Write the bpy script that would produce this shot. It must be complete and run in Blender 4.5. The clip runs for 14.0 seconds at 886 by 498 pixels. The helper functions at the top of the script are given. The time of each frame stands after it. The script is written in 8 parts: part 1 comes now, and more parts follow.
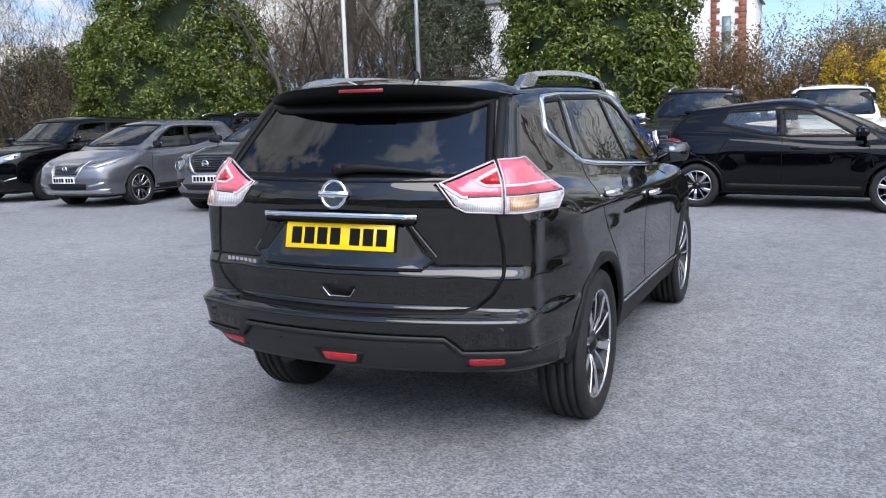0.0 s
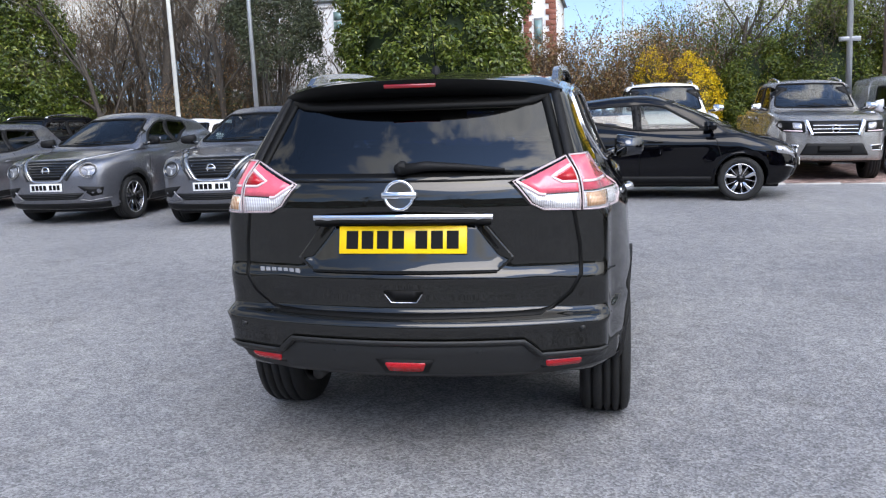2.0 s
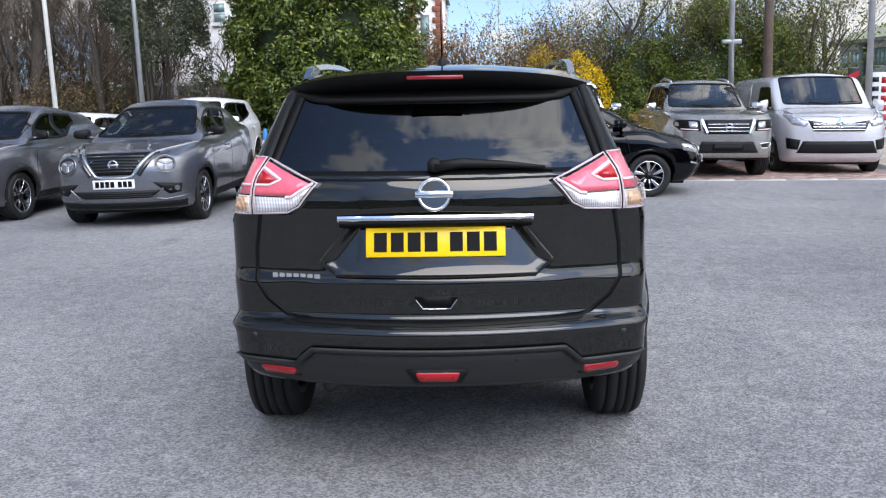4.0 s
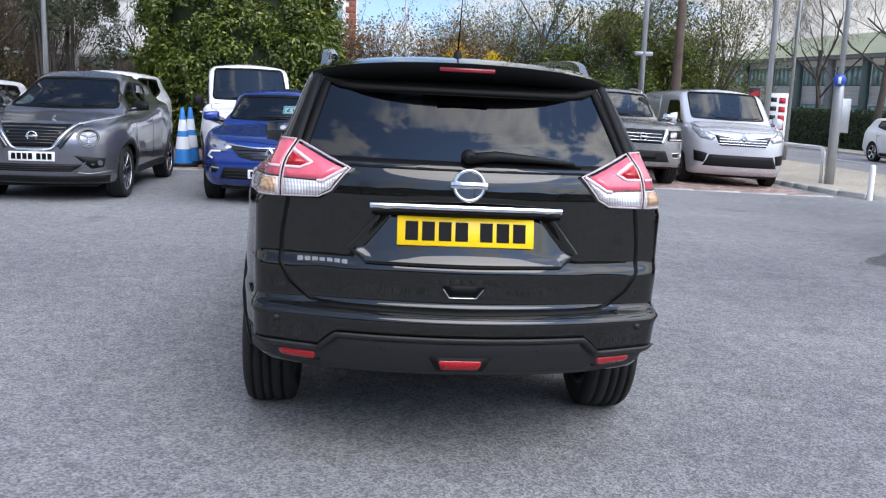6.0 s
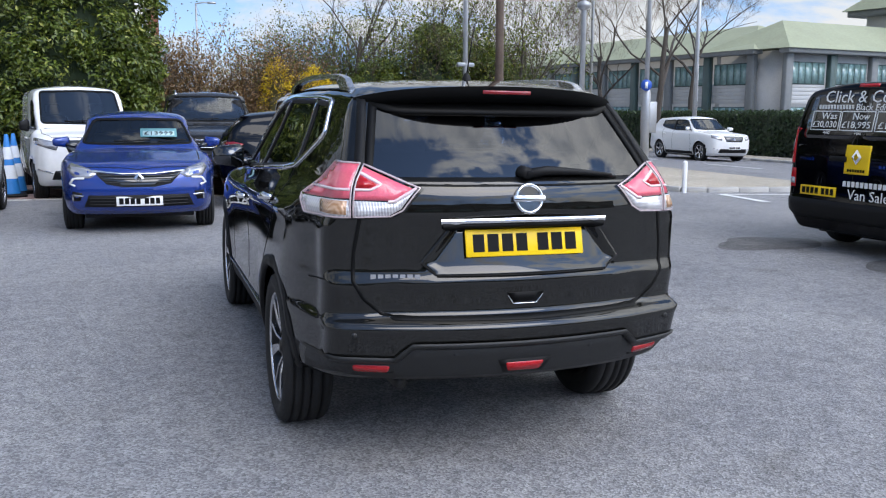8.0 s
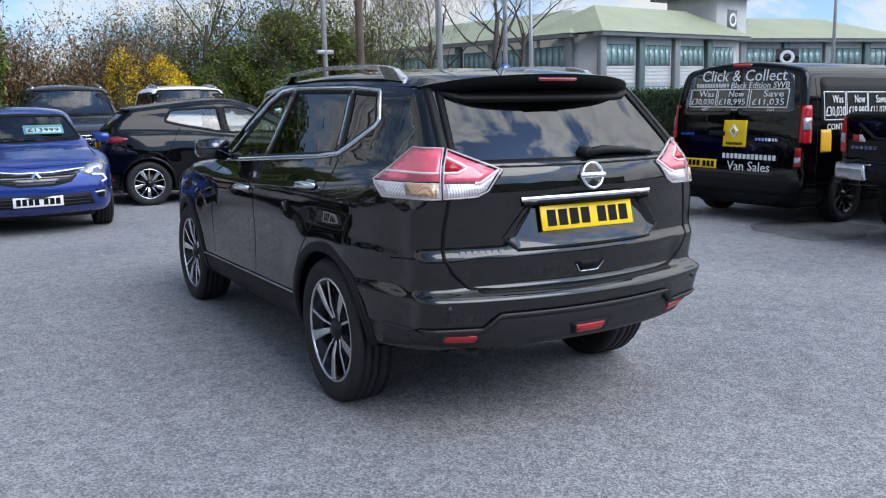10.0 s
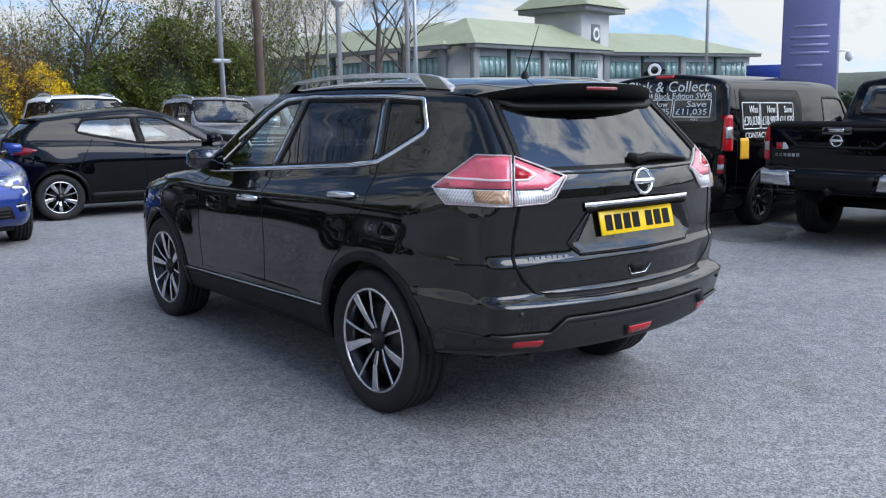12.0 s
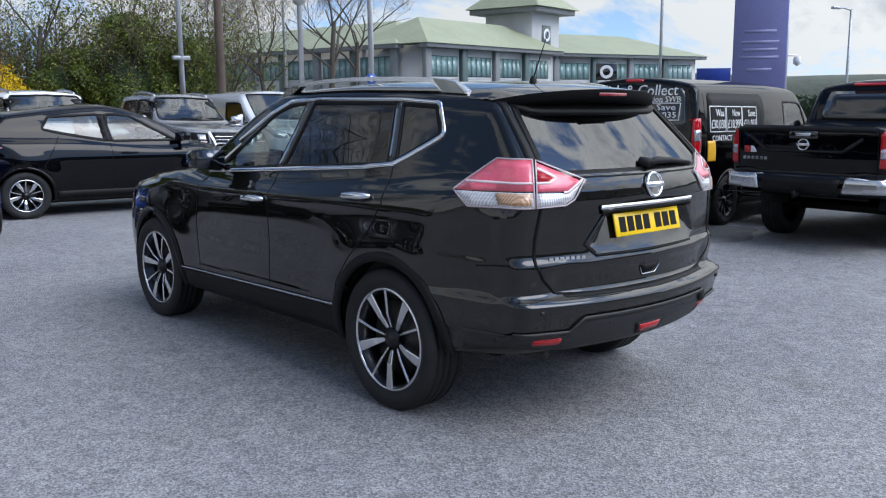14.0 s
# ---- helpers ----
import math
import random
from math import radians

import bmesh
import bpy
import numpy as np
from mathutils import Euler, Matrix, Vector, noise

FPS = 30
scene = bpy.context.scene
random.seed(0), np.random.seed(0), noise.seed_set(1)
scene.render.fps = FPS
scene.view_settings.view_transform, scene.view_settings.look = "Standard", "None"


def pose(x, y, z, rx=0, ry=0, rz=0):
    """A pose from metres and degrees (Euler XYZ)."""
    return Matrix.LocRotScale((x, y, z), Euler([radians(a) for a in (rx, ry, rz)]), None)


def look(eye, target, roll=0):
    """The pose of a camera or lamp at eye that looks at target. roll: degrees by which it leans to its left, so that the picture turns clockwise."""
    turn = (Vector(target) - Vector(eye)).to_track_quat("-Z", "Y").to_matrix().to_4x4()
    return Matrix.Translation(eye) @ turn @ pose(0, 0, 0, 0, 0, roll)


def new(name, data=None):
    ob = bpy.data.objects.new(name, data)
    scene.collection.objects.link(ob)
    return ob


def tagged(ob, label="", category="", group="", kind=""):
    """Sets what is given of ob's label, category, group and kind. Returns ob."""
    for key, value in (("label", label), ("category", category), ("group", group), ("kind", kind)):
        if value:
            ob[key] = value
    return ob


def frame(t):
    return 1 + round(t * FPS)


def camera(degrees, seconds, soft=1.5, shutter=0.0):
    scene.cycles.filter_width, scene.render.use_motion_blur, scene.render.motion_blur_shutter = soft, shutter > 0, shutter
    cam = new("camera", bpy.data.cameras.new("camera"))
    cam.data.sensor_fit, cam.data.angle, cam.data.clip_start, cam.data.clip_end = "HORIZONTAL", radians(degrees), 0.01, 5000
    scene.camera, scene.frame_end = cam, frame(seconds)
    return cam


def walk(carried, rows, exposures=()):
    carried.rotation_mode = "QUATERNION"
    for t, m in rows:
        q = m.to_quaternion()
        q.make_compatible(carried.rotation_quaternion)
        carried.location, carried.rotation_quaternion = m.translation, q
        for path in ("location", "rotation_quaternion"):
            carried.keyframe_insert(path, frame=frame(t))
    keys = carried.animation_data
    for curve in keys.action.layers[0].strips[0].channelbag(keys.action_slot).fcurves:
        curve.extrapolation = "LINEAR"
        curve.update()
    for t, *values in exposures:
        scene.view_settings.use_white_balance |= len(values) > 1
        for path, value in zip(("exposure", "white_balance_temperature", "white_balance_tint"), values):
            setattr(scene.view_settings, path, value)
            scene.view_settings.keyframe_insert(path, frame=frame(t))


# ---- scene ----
cam = camera(53.4, 14.0, 1.2)
PATH = [
    (0, (1.882, -3.109, 1.465), (1.086, -1.299, 1.161), -2.0),
    (0.5, (1.597, -3.158, 1.465), (0.907, -1.307, 1.152), -2.4),
    (1, (1.304, -3.195, 1.467), (0.725, -1.307, 1.152), -2.6),
    (1.5, (1.058, -3.263, 1.472), (0.587, -1.345, 1.156), -2.7),
    (2, (0.798, -3.294, 1.488), (0.434, -1.354, 1.167), -2.6),
    (2.5, (0.571, -3.273, 1.479), (0.303, -1.317, 1.162), -2.3),
    (3, (0.38, -3.208, 1.488), (0.201, -1.241, 1.171), -2.1),
    (3.2, (0.313, -3.199, 1.504), (0.163, -1.231, 1.178), -2.4),
    (5.3, (-0.068, -3.075, 1.463), (-0.014, -1.107, 1.114), 1.0),
    (5.5, (-0.14, -3.093, 1.459), (-0.057, -1.126, 1.106), 1.5),
    (6, (-0.376, -3.186, 1.49), (-0.2, -1.225, 1.138), 2.0),
    (6.5, (-0.616, -3.228, 1.504), (-0.335, -1.276, 1.169), 1.8),
    (7, (-0.861, -3.197, 1.485), (-0.468, -1.262, 1.169), 1.2),
    (7.5, (-1.13, -3.17, 1.516), (-0.619, -1.262, 1.201), 0.6),
    (8, (-1.449, -3.201, 1.517), (-0.824, -1.328, 1.197), 0.1),
    (8.5, (-1.723, -3.187, 1.536), (-0.999, -1.353, 1.202), -0.6),
    (8.7, (-1.833, -3.177, 1.523), (-1.07, -1.359, 1.188), -0.7),
    (10.8, (-2.858, -2.81, 1.541), (-1.768, -1.171, 1.187), -1.5),
    (11, (-2.919, -2.746, 1.534), (-1.802, -1.124, 1.184), -1.5),
    (11.5, (-3.061, -2.61, 1.543), (-1.886, -1.029, 1.197), -1.3),
    (12, (-3.25, -2.552, 1.542), (-2.026, -1.007, 1.205), -1.1),
    (12.5, (-3.437, -2.509, 1.568), (-2.174, -0.996, 1.228), -1.2),
    (13, (-3.526, -2.486, 1.57), (-2.239, -0.994, 1.23), -1.1),
    (13.5, (-3.552, -2.464, 1.572), (-2.251, -0.983, 1.234), -0.5),
    (14, (-3.559, -2.411, 1.571), (-2.246, -0.941, 1.23), -0.5),
]
walk(cam, [(t, look(eye, target, roll)) for t, eye, target, roll in PATH],
     [(0, 1.56, 7280, 10), (3, 1.52, 7390, 10), (6, 1.42, 7220, 10), (8.5, 1.31, 7000, 9), (11, 1.31, 6920, 8), (14, 1.22, 6890, 8)])

# ---- world, sun ----
SUN_AZ, SUN_EL = 168.0, 47.0          # degrees clockwise from +y, and above the horizon


def build_world():
    w = bpy.data.worlds.new("sky")
    scene.world = w
    w.use_nodes = True
    nt = w.node_tree
    nt.nodes.clear()
    N = nt.nodes.new
    out, bg = N("ShaderNodeOutputWorld"), N("ShaderNodeBackground")
    sky = N("ShaderNodeTexSky")
    sky.sky_type, sky.sun_disc = "NISHITA", False
    sky.sun_elevation, sky.sun_rotation = radians(SUN_EL), radians(SUN_AZ)
    sky.air_density, sky.dust_density, sky.ozone_density = 0.68, 0.15, 3.0
    lift = N("ShaderNodeVectorMath"); lift.operation = "ADD"; lift.inputs[1].default_value = (0, 0, 0.07)
    co = N("ShaderNodeTexCoord")
    nt.links.new(co.outputs["Generated"], lift.inputs[0]); nt.links.new(lift.outputs[0], sky.inputs["Vector"])
    # clouds drawn on the dome, flattened towards the horizon
    squash = N("ShaderNodeVectorMath"); squash.operation = "MULTIPLY"; squash.inputs[1].default_value = (1.0, 1.0, 1.9)
    nt.links.new(co.outputs["Generated"], squash.inputs[0])
    cn = N("ShaderNodeTexNoise")
    cn.inputs["Scale"].default_value, cn.inputs["Detail"].default_value, cn.inputs["Roughness"].default_value = 3.6, 10, 0.62
    cn.inputs["Distortion"].default_value = 0.3
    mp = N("ShaderNodeMapping"); mp.inputs["Location"].default_value = (3.1, 1.7, 0.0)
    nt.links.new(squash.outputs[0], mp.inputs[0]); nt.links.new(mp.outputs[0], cn.inputs["Vector"])
    ramp = N("ShaderNodeValToRGB")
    ramp.color_ramp.elements[0].position, ramp.color_ramp.elements[1].position = 0.50, 0.59
    # cover thickens to the east, and low down in the west
    cov = N("ShaderNodeVectorMath"); cov.operation = "DOT_PRODUCT"; cov.inputs[1].default_value = (0.130, 0.030, -0.030)
    nt.links.new(co.outputs["Generated"], cov.inputs[0])
    thick = N("ShaderNodeMath"); thick.operation = "ADD"
    nt.links.new(cn.outputs["Fac"], thick.inputs[0])
    low, lim, both = N("ShaderNodeVectorMath"), N("ShaderNodeMath"), N("ShaderNodeMath")
    low.operation, low.inputs[1].default_value = "DOT_PRODUCT", (-0.26, 0.00, -0.08)
    lim.operation, lim.inputs[1].default_value, both.operation = "MAXIMUM", 0.0, "ADD"
    nt.links.new(co.outputs["Generated"], low.inputs[0]); nt.links.new(low.outputs["Value"], lim.inputs[0])
    nt.links.new(lim.outputs[0], both.inputs[0]); nt.links.new(cov.outputs["Value"], both.inputs[1])
    nt.links.new(both.outputs[0], thick.inputs[1])
    nt.links.new(thick.outputs[0], ramp.inputs[0])
    # cloud bodies: white tops, greyer hearts
    shade = N("ShaderNodeValToRGB")
    shade.color_ramp.elements[0].position, shade.color_ramp.elements[1].position = 0.54, 0.68
    shade.color_ramp.elements[0].color, shade.color_ramp.elements[1].color = (3.35, 3.6, 4.0, 1), (1.8, 2.05, 2.5, 1)
    nt.links.new(cn.outputs["Fac"], shade.inputs[0])
    mix = N("ShaderNodeMix"); mix.data_type = "RGBA"
    nt.links.new(ramp.outputs["Color"], mix.inputs["Factor"])
    clear = N("ShaderNodeVectorMath"); clear.operation = "SCALE"; clear.inputs["Scale"].default_value = 0.86
    nt.links.new(sky.outputs[0], clear.inputs[0]); nt.links.new(clear.outputs[0], mix.inputs[6]); nt.links.new(shade.outputs["Color"], mix.inputs[7])
    # the cloud is thinnest and brightest to the south-east
    a, e = radians(132.0), radians(52.0)
    dot = N("ShaderNodeVectorMath"); dot.operation = "DOT_PRODUCT"
    dot.inputs[1].default_value = (math.sin(a) * math.cos(e), math.cos(a) * math.cos(e), math.sin(e))
    nt.links.new(co.outputs["Generated"], dot.inputs[0])
    up = N("ShaderNodeMath"); up.operation = "MAXIMUM"; up.inputs[1].default_value = 0.0
    po = N("ShaderNodeMath"); po.operation = "POWER"; po.inputs[1].default_value = 22.0
    sq = N("ShaderNodeMath"); sq.operation = "POWER"; sq.inputs[1].default_value = 3.0
    wide = N("ShaderNodeMath"); wide.operation = "MULTIPLY_ADD"; wide.inputs[1].default_value, wide.inputs[2].default_value = 2.5, 0.64
    nt.links.new(up.outputs[0], sq.inputs[0]); nt.links.new(sq.outputs[0], wide.inputs[0])
    glow = N("ShaderNodeMath"); glow.operation = "MULTIPLY_ADD"; glow.inputs[1].default_value = 0.5
    nt.links.new(dot.outputs["Value"], up.inputs[0]); nt.links.new(up.outputs[0], po.inputs[0]); nt.links.new(po.outputs[0], glow.inputs[0]); nt.links.new(wide.outputs[0], glow.inputs[2])
    lit = N("ShaderNodeVectorMath"); lit.operation = "SCALE"
    nt.links.new(mix.outputs[2], lit.inputs[0]); nt.links.new(glow.outputs[0], lit.inputs["Scale"])
    nt.links.new(lit.outputs[0], bg.inputs["Color"])
    bg.inputs["Strength"].default_value = 0.15
    nt.links.new(bg.outputs[0], out.inputs[0])
    sun = bpy.data.lights.new("sun", "SUN")
    sun.energy, sun.angle, sun.color = 0.80, radians(44.0), (1.0, 0.97, 0.93)
    ob = new("sun", sun)
    a, e = radians(SUN_AZ), radians(SUN_EL)
    far = Vector((math.sin(a) * math.cos(e), math.cos(a) * math.cos(e), math.sin(e))) * 60
    ob.matrix_world = look(far, (0, 0, 0))


build_world()


# ---- materials ----
def mat(name, color, rough=0.5, metal=0.0, coat=0.0, spec=0.5, noise_scale=0.0, noise_amt=0.0, bump=0.0, bump_scale=200.0,
        flake=0.0, coords="Object", rnd=0.0, emit=0.0):
    """A Principled material with colour variation at two scales, and fine relief."""
    m = bpy.data.materials.new(name)
    m.use_nodes = True
    nt = m.node_tree
    b = nt.nodes["Principled BSDF"]
    b.inputs["Base Color"].default_value = (*color, 1)
    b.inputs["Roughness"].default_value, b.inputs["Metallic"].default_value = rough, metal
    b.inputs["Coat Weight"].default_value, b.inputs["Coat Roughness"].default_value, b.inputs["Coat IOR"].default_value = coat, 0.015, 1.5
    b.inputs["Specular IOR Level"].default_value = spec
    if emit:
        b.inputs["Emission Color"].default_value, b.inputs["Emission Strength"].default_value = (*color, 1), emit
    co = nt.nodes.new("ShaderNodeTexCoord")
    if noise_amt:
        n1, n2 = nt.nodes.new("ShaderNodeTexNoise"), nt.nodes.new("ShaderNodeTexNoise")
        n1.inputs["Scale"].default_value, n1.inputs["Detail"].default_value = noise_scale, 5
        n2.inputs["Scale"].default_value, n2.inputs["Detail"].default_value = noise_scale * 11, 3
        for n in (n1, n2):
            nt.links.new(co.outputs[coords], n.inputs["Vector"])
        add = nt.nodes.new("ShaderNodeMath"); add.operation = "ADD"
        nt.links.new(n1.outputs["Fac"], add.inputs[0]); nt.links.new(n2.outputs["Fac"], add.inputs[1])
        mr = nt.nodes.new("ShaderNodeMapRange")
        mr.inputs["From Min"].default_value, mr.inputs["From Max"].default_value = 0.6, 1.4
        mr.inputs["To Min"].default_value, mr.inputs["To Max"].default_value = 1 - noise_amt, 1 + noise_amt
        nt.links.new(add.outputs[0], mr.inputs["Value"])
        last = mr.outputs[0]
        if rnd:
            oi = nt.nodes.new("ShaderNodeNewGeometry")
            r2 = nt.nodes.new("ShaderNodeMapRange")
            r2.inputs["To Min"].default_value, r2.inputs["To Max"].default_value = 1 - rnd, 1 + rnd
            nt.links.new(oi.outputs["Random Per Island"], r2.inputs["Value"])
            mu = nt.nodes.new("ShaderNodeMath"); mu.operation = "MULTIPLY"
            nt.links.new(last, mu.inputs[0]); nt.links.new(r2.outputs[0], mu.inputs[1])
            last = mu.outputs[0]
        vm = nt.nodes.new("ShaderNodeVectorMath"); vm.operation = "SCALE"
        vm.inputs[0].default_value = color
        nt.links.new(last, vm.inputs["Scale"])
        nt.links.new(vm.outputs[0], b.inputs["Base Color"])
    if bump:
        bn, bp = nt.nodes.new("ShaderNodeTexNoise"), nt.nodes.new("ShaderNodeBump")
        bn.inputs["Scale"].default_value, bn.inputs["Detail"].default_value = bump_scale, 4
        nt.links.new(co.outputs[coords], bn.inputs["Vector"])
        bp.inputs["Strength"].default_value, bp.inputs["Distance"].default_value = bump, 0.01
        nt.links.new(bn.outputs["Fac"], bp.inputs["Height"])
        nt.links.new(bp.outputs[0], b.inputs["Normal"])
    if flake:
        vo = nt.nodes.new("ShaderNodeTexVoronoi")
        vo.inputs["Scale"].default_value = 900
        nt.links.new(co.outputs[coords], vo.inputs["Vector"])
        mr = nt.nodes.new("ShaderNodeMapRange")
        mr.inputs["To Min"].default_value, mr.inputs["To Max"].default_value = rough - flake, rough + flake
        nt.links.new(vo.outputs["Color"], mr.inputs["Value"])
        nt.links.new(mr.outputs[0], b.inputs["Roughness"])
    return m


def glass(name, tint, ior=1.75):
    """A thin pane: tinted see-through, its mirror gloss growing to grazing angles."""
    m = bpy.data.materials.new(name)
    m.use_nodes = True
    nt = m.node_tree
    nt.nodes.remove(nt.nodes["Principled BSDF"])
    t, g, mx, fr = (nt.nodes.new(k) for k in ("ShaderNodeBsdfTransparent", "ShaderNodeBsdfGlossy", "ShaderNodeMixShader", "ShaderNodeLayerWeight"))
    pw, mr = nt.nodes.new("ShaderNodeMath"), nt.nodes.new("ShaderNodeMapRange")
    pw.operation, pw.inputs[1].default_value = "POWER", 5.0
    t.inputs["Color"].default_value = (*tint, 1)
    g.inputs["Roughness"].default_value = 0.0
    fr.inputs["Blend"].default_value = 0.5
    nt.links.new(fr.outputs["Facing"], pw.inputs[0]); nt.links.new(pw.outputs[0], mr.inputs["Value"])
    mr.inputs["To Min"].default_value, mr.inputs["To Max"].default_value = ((ior - 1) / (ior + 1)) ** 2, 1.0
    nt.links.new(mr.outputs[0], mx.inputs[0])
    nt.links.new(t.outputs[0], mx.inputs[1]); nt.links.new(g.outputs[0], mx.inputs[2])
    nt.links.new(mx.outputs[0], nt.nodes["Material Output"].inputs[0])
    return m


def paint(name, color, metal=0.5, rough=0.35, lacquer=1.5):
    m = mat(name, color, rough, metal, coat=1.0, spec=0.0 if metal == 0 else 0.5, noise_scale=1.2, noise_amt=0.06, flake=0.06)
    m.node_tree.nodes["Principled BSDF"].inputs["Coat IOR"].default_value = lacquer
    return m


PAINT = {
    "olive": paint("olive_black_paint", (0.0062, 0.0062, 0.0052), 0.0, 0.4, 1.62),
    "black": mat("black_paint", (0.0012, 0.0012, 0.0022), 0.4, coat=0.7, spec=0.0, noise_scale=1.2, noise_amt=0.06),
    "grey": paint("gunmetal_paint", (0.185, 0.189, 0.210), 0.75, 0.30),
    "leafgrey": paint("slate_grey_paint", (0.185, 0.189, 0.208), 0.75, 0.30),
    "navgrey": paint("bronze_grey_paint", (0.30, 0.29, 0.28), 0.6, 0.26),
    "silver": paint("silver_paint", (0.60, 0.60, 0.63), 0.35, 0.28),
    "blue": paint("deep_blue_paint", (0.006, 0.036, 0.23), 0.35, 0.24),
    "white": paint("white_paint", (0.80, 0.80, 0.79), 0.0, 0.4),
    "darkgrey": paint("charcoal_paint", (0.030, 0.030, 0.033), 0.4, 0.3),
}
PLASTIC = mat("black_plastic", (0.006, 0.006, 0.0065), 0.55, spec=0.25, noise_scale=3, noise_amt=0.15, bump=0.15, bump_scale=900)
GREYPLASTIC = mat("grey_plastic", (0.012, 0.0125, 0.013), 0.5, noise_scale=3, noise_amt=0.12, bump=0.15, bump_scale=900)
GLOSSBLACK = mat("gloss_black", (0.004, 0.004, 0.004), 0.08, coat=1.0)
RUBBER = mat("tyre_rubber", (0.018, 0.018, 0.018), 0.66, spec=0.28, noise_scale=9, noise_amt=0.3, bump=0.25, bump_scale=260)
CHROME = mat("chrome", (0.82, 0.83, 0.85), 0.06, 1.0)
SATIN = mat("satin_aluminium", (0.62, 0.63, 0.65), 0.24, 1.0)
ALLOY = mat("alloy_face", (0.68, 0.68, 0.70), 0.2, 1.0, noise_scale=14, noise_amt=0.1)
DARKALLOY = mat("dark_alloy", (0.006, 0.006, 0.007), 0.3, 0.2, coat=0.3, spec=0.3)
DISC = mat("brake_steel", (0.25, 0.24, 0.23), 0.4, 0.9, noise_scale=30, noise_amt=0.2)
GLASS_DARK = glass("privacy_glass", (0.045, 0.05, 0.065), 1.9)
GLASS_REAR = glass("heated_rear_glass", (0.026, 0.034, 0.056), 1.84)
GLASS_CLEAR = glass("car_glass", (0.48, 0.54, 0.53), 1.75)
GLASS_SIDE = glass("green_tinted_side_glass", (0.80, 0.92, 0.86), 2.15)
GLASS_SCREEN = glass("tinted_windscreen", (0.42, 0.49, 0.50), 2.1)
FABRIC = mat("dark_seat_fabric", (0.03, 0.03, 0.032), 0.85, noise_scale=20, noise_amt=0.2, bump=0.3, bump_scale=500)
LINING = mat("dark_cabin_lining", (0.02, 0.02, 0.021), 0.9, noise_scale=6, noise_amt=0.15)
RED_LENS = mat("red_lens", (0.46, 0.006, 0.012), 0.15, coat=0.35, noise_scale=8, noise_amt=0.12)
WHITE_LENS = mat("frosted_white_lens", (0.80, 0.62, 0.64), 0.16, coat=1.0, noise_scale=12, noise_amt=0.1)
LAMP_LENS = mat("projector_lens", (0.30, 0.31, 0.33), 0.12, 0.4, coat=1.0, noise_scale=40, noise_amt=0.3)
DULL = mat("dull_silver_trim", (0.26, 0.26, 0.27), 0.32, 1.0)
CLEAR_LENS = mat("clear_lens", (0.46, 0.46, 0.48), 0.16, 0.6, coat=1.0, noise_scale=40, noise_amt=0.25)


def ribbed(name, pale, deep, pitch=150.0):
    """A moulded lens: upright ribs and fine cells under a clear cover."""
    m = mat(name, pale, 0.14, 0.15, coat=1.0)
    nt = m.node_tree
    N, K = nt.nodes.new, nt.links.new
    b = nt.nodes["Principled BSDF"]
    co, dot = N("ShaderNodeTexCoord"), N("ShaderNodeVectorMath")
    dot.operation, dot.inputs[1].default_value = "DOT_PRODUCT", (1.0, 0.8, 0.0)
    K(co.outputs["Object"], dot.inputs[0])
    sc, sn, sz = N("ShaderNodeMath"), N("ShaderNodeMath"), N("ShaderNodeSeparateXYZ")
    sc.operation, sc.inputs[1].default_value, sn.operation = "MULTIPLY", pitch * 3.1416, "SINE"
    K(dot.outputs["Value"], sc.inputs[0]); K(sc.outputs[0], sn.inputs[0]); K(co.outputs["Object"], sz.inputs[0])
    zc, zs, ad = N("ShaderNodeMath"), N("ShaderNodeMath"), N("ShaderNodeMath")
    zc.operation, zc.inputs[1].default_value, zs.operation, ad.operation = "MULTIPLY", pitch * 1.7, "SINE", "MULTIPLY_ADD"
    K(sz.outputs["Z"], zc.inputs[0]); K(zc.outputs[0], zs.inputs[0])
    K(zs.outputs[0], ad.inputs[0]); ad.inputs[1].default_value = 0.35; K(sn.outputs[0], ad.inputs[2])
    mr, mx = N("ShaderNodeMapRange"), N("ShaderNodeMix")
    mr.inputs["From Min"].default_value, mr.inputs["From Max"].default_value = -1.2, 1.2
    K(ad.outputs[0], mr.inputs["Value"])
    mx.data_type = "RGBA"
    mx.inputs[6].default_value, mx.inputs[7].default_value = (*deep, 1), (*pale, 1)
    K(mr.outputs[0], mx.inputs["Factor"]); K(mx.outputs[2], b.inputs["Base Color"])
    bp = N("ShaderNodeBump"); bp.inputs["Strength"].default_value, bp.inputs["Distance"].default_value = 0.5, 0.003
    K(mr.outputs[0], bp.inputs["Height"]); K(bp.outputs[0], b.inputs["Normal"])
    return m


RIB_CLEAR = ribbed("ribbed_clear_lens", (0.74, 0.73, 0.74), (0.44, 0.43, 0.44), 230.0)
RIB_AMBER = ribbed("ribbed_amber_lens", (0.62, 0.40, 0.25), (0.40, 0.21, 0.10), 230.0)
LENS_EDGE = mat("clear_lens_edge", (0.50, 0.40, 0.41), 0.12, coat=1.0, noise_scale=30, noise_amt=0.12)
LAMP_RED = mat("translucent_red_lens", (0.78, 0.12, 0.17), 0.10, coat=1.0, noise_scale=18, noise_amt=0.18, bump=0.15, bump_scale=120)
DARKRED = mat("unlit_brake_lens", (0.22, 0.006, 0.010), 0.15, coat=1.0, noise_scale=8, noise_amt=0.12)
MIRRORGLASS = mat("tinted_mirror", (0.10, 0.105, 0.115), 0.03, 1.0)
DARKSTEEL = mat("sooty_steel", (0.05, 0.048, 0.046), 0.5, 0.7, noise_scale=20, noise_amt=0.3)
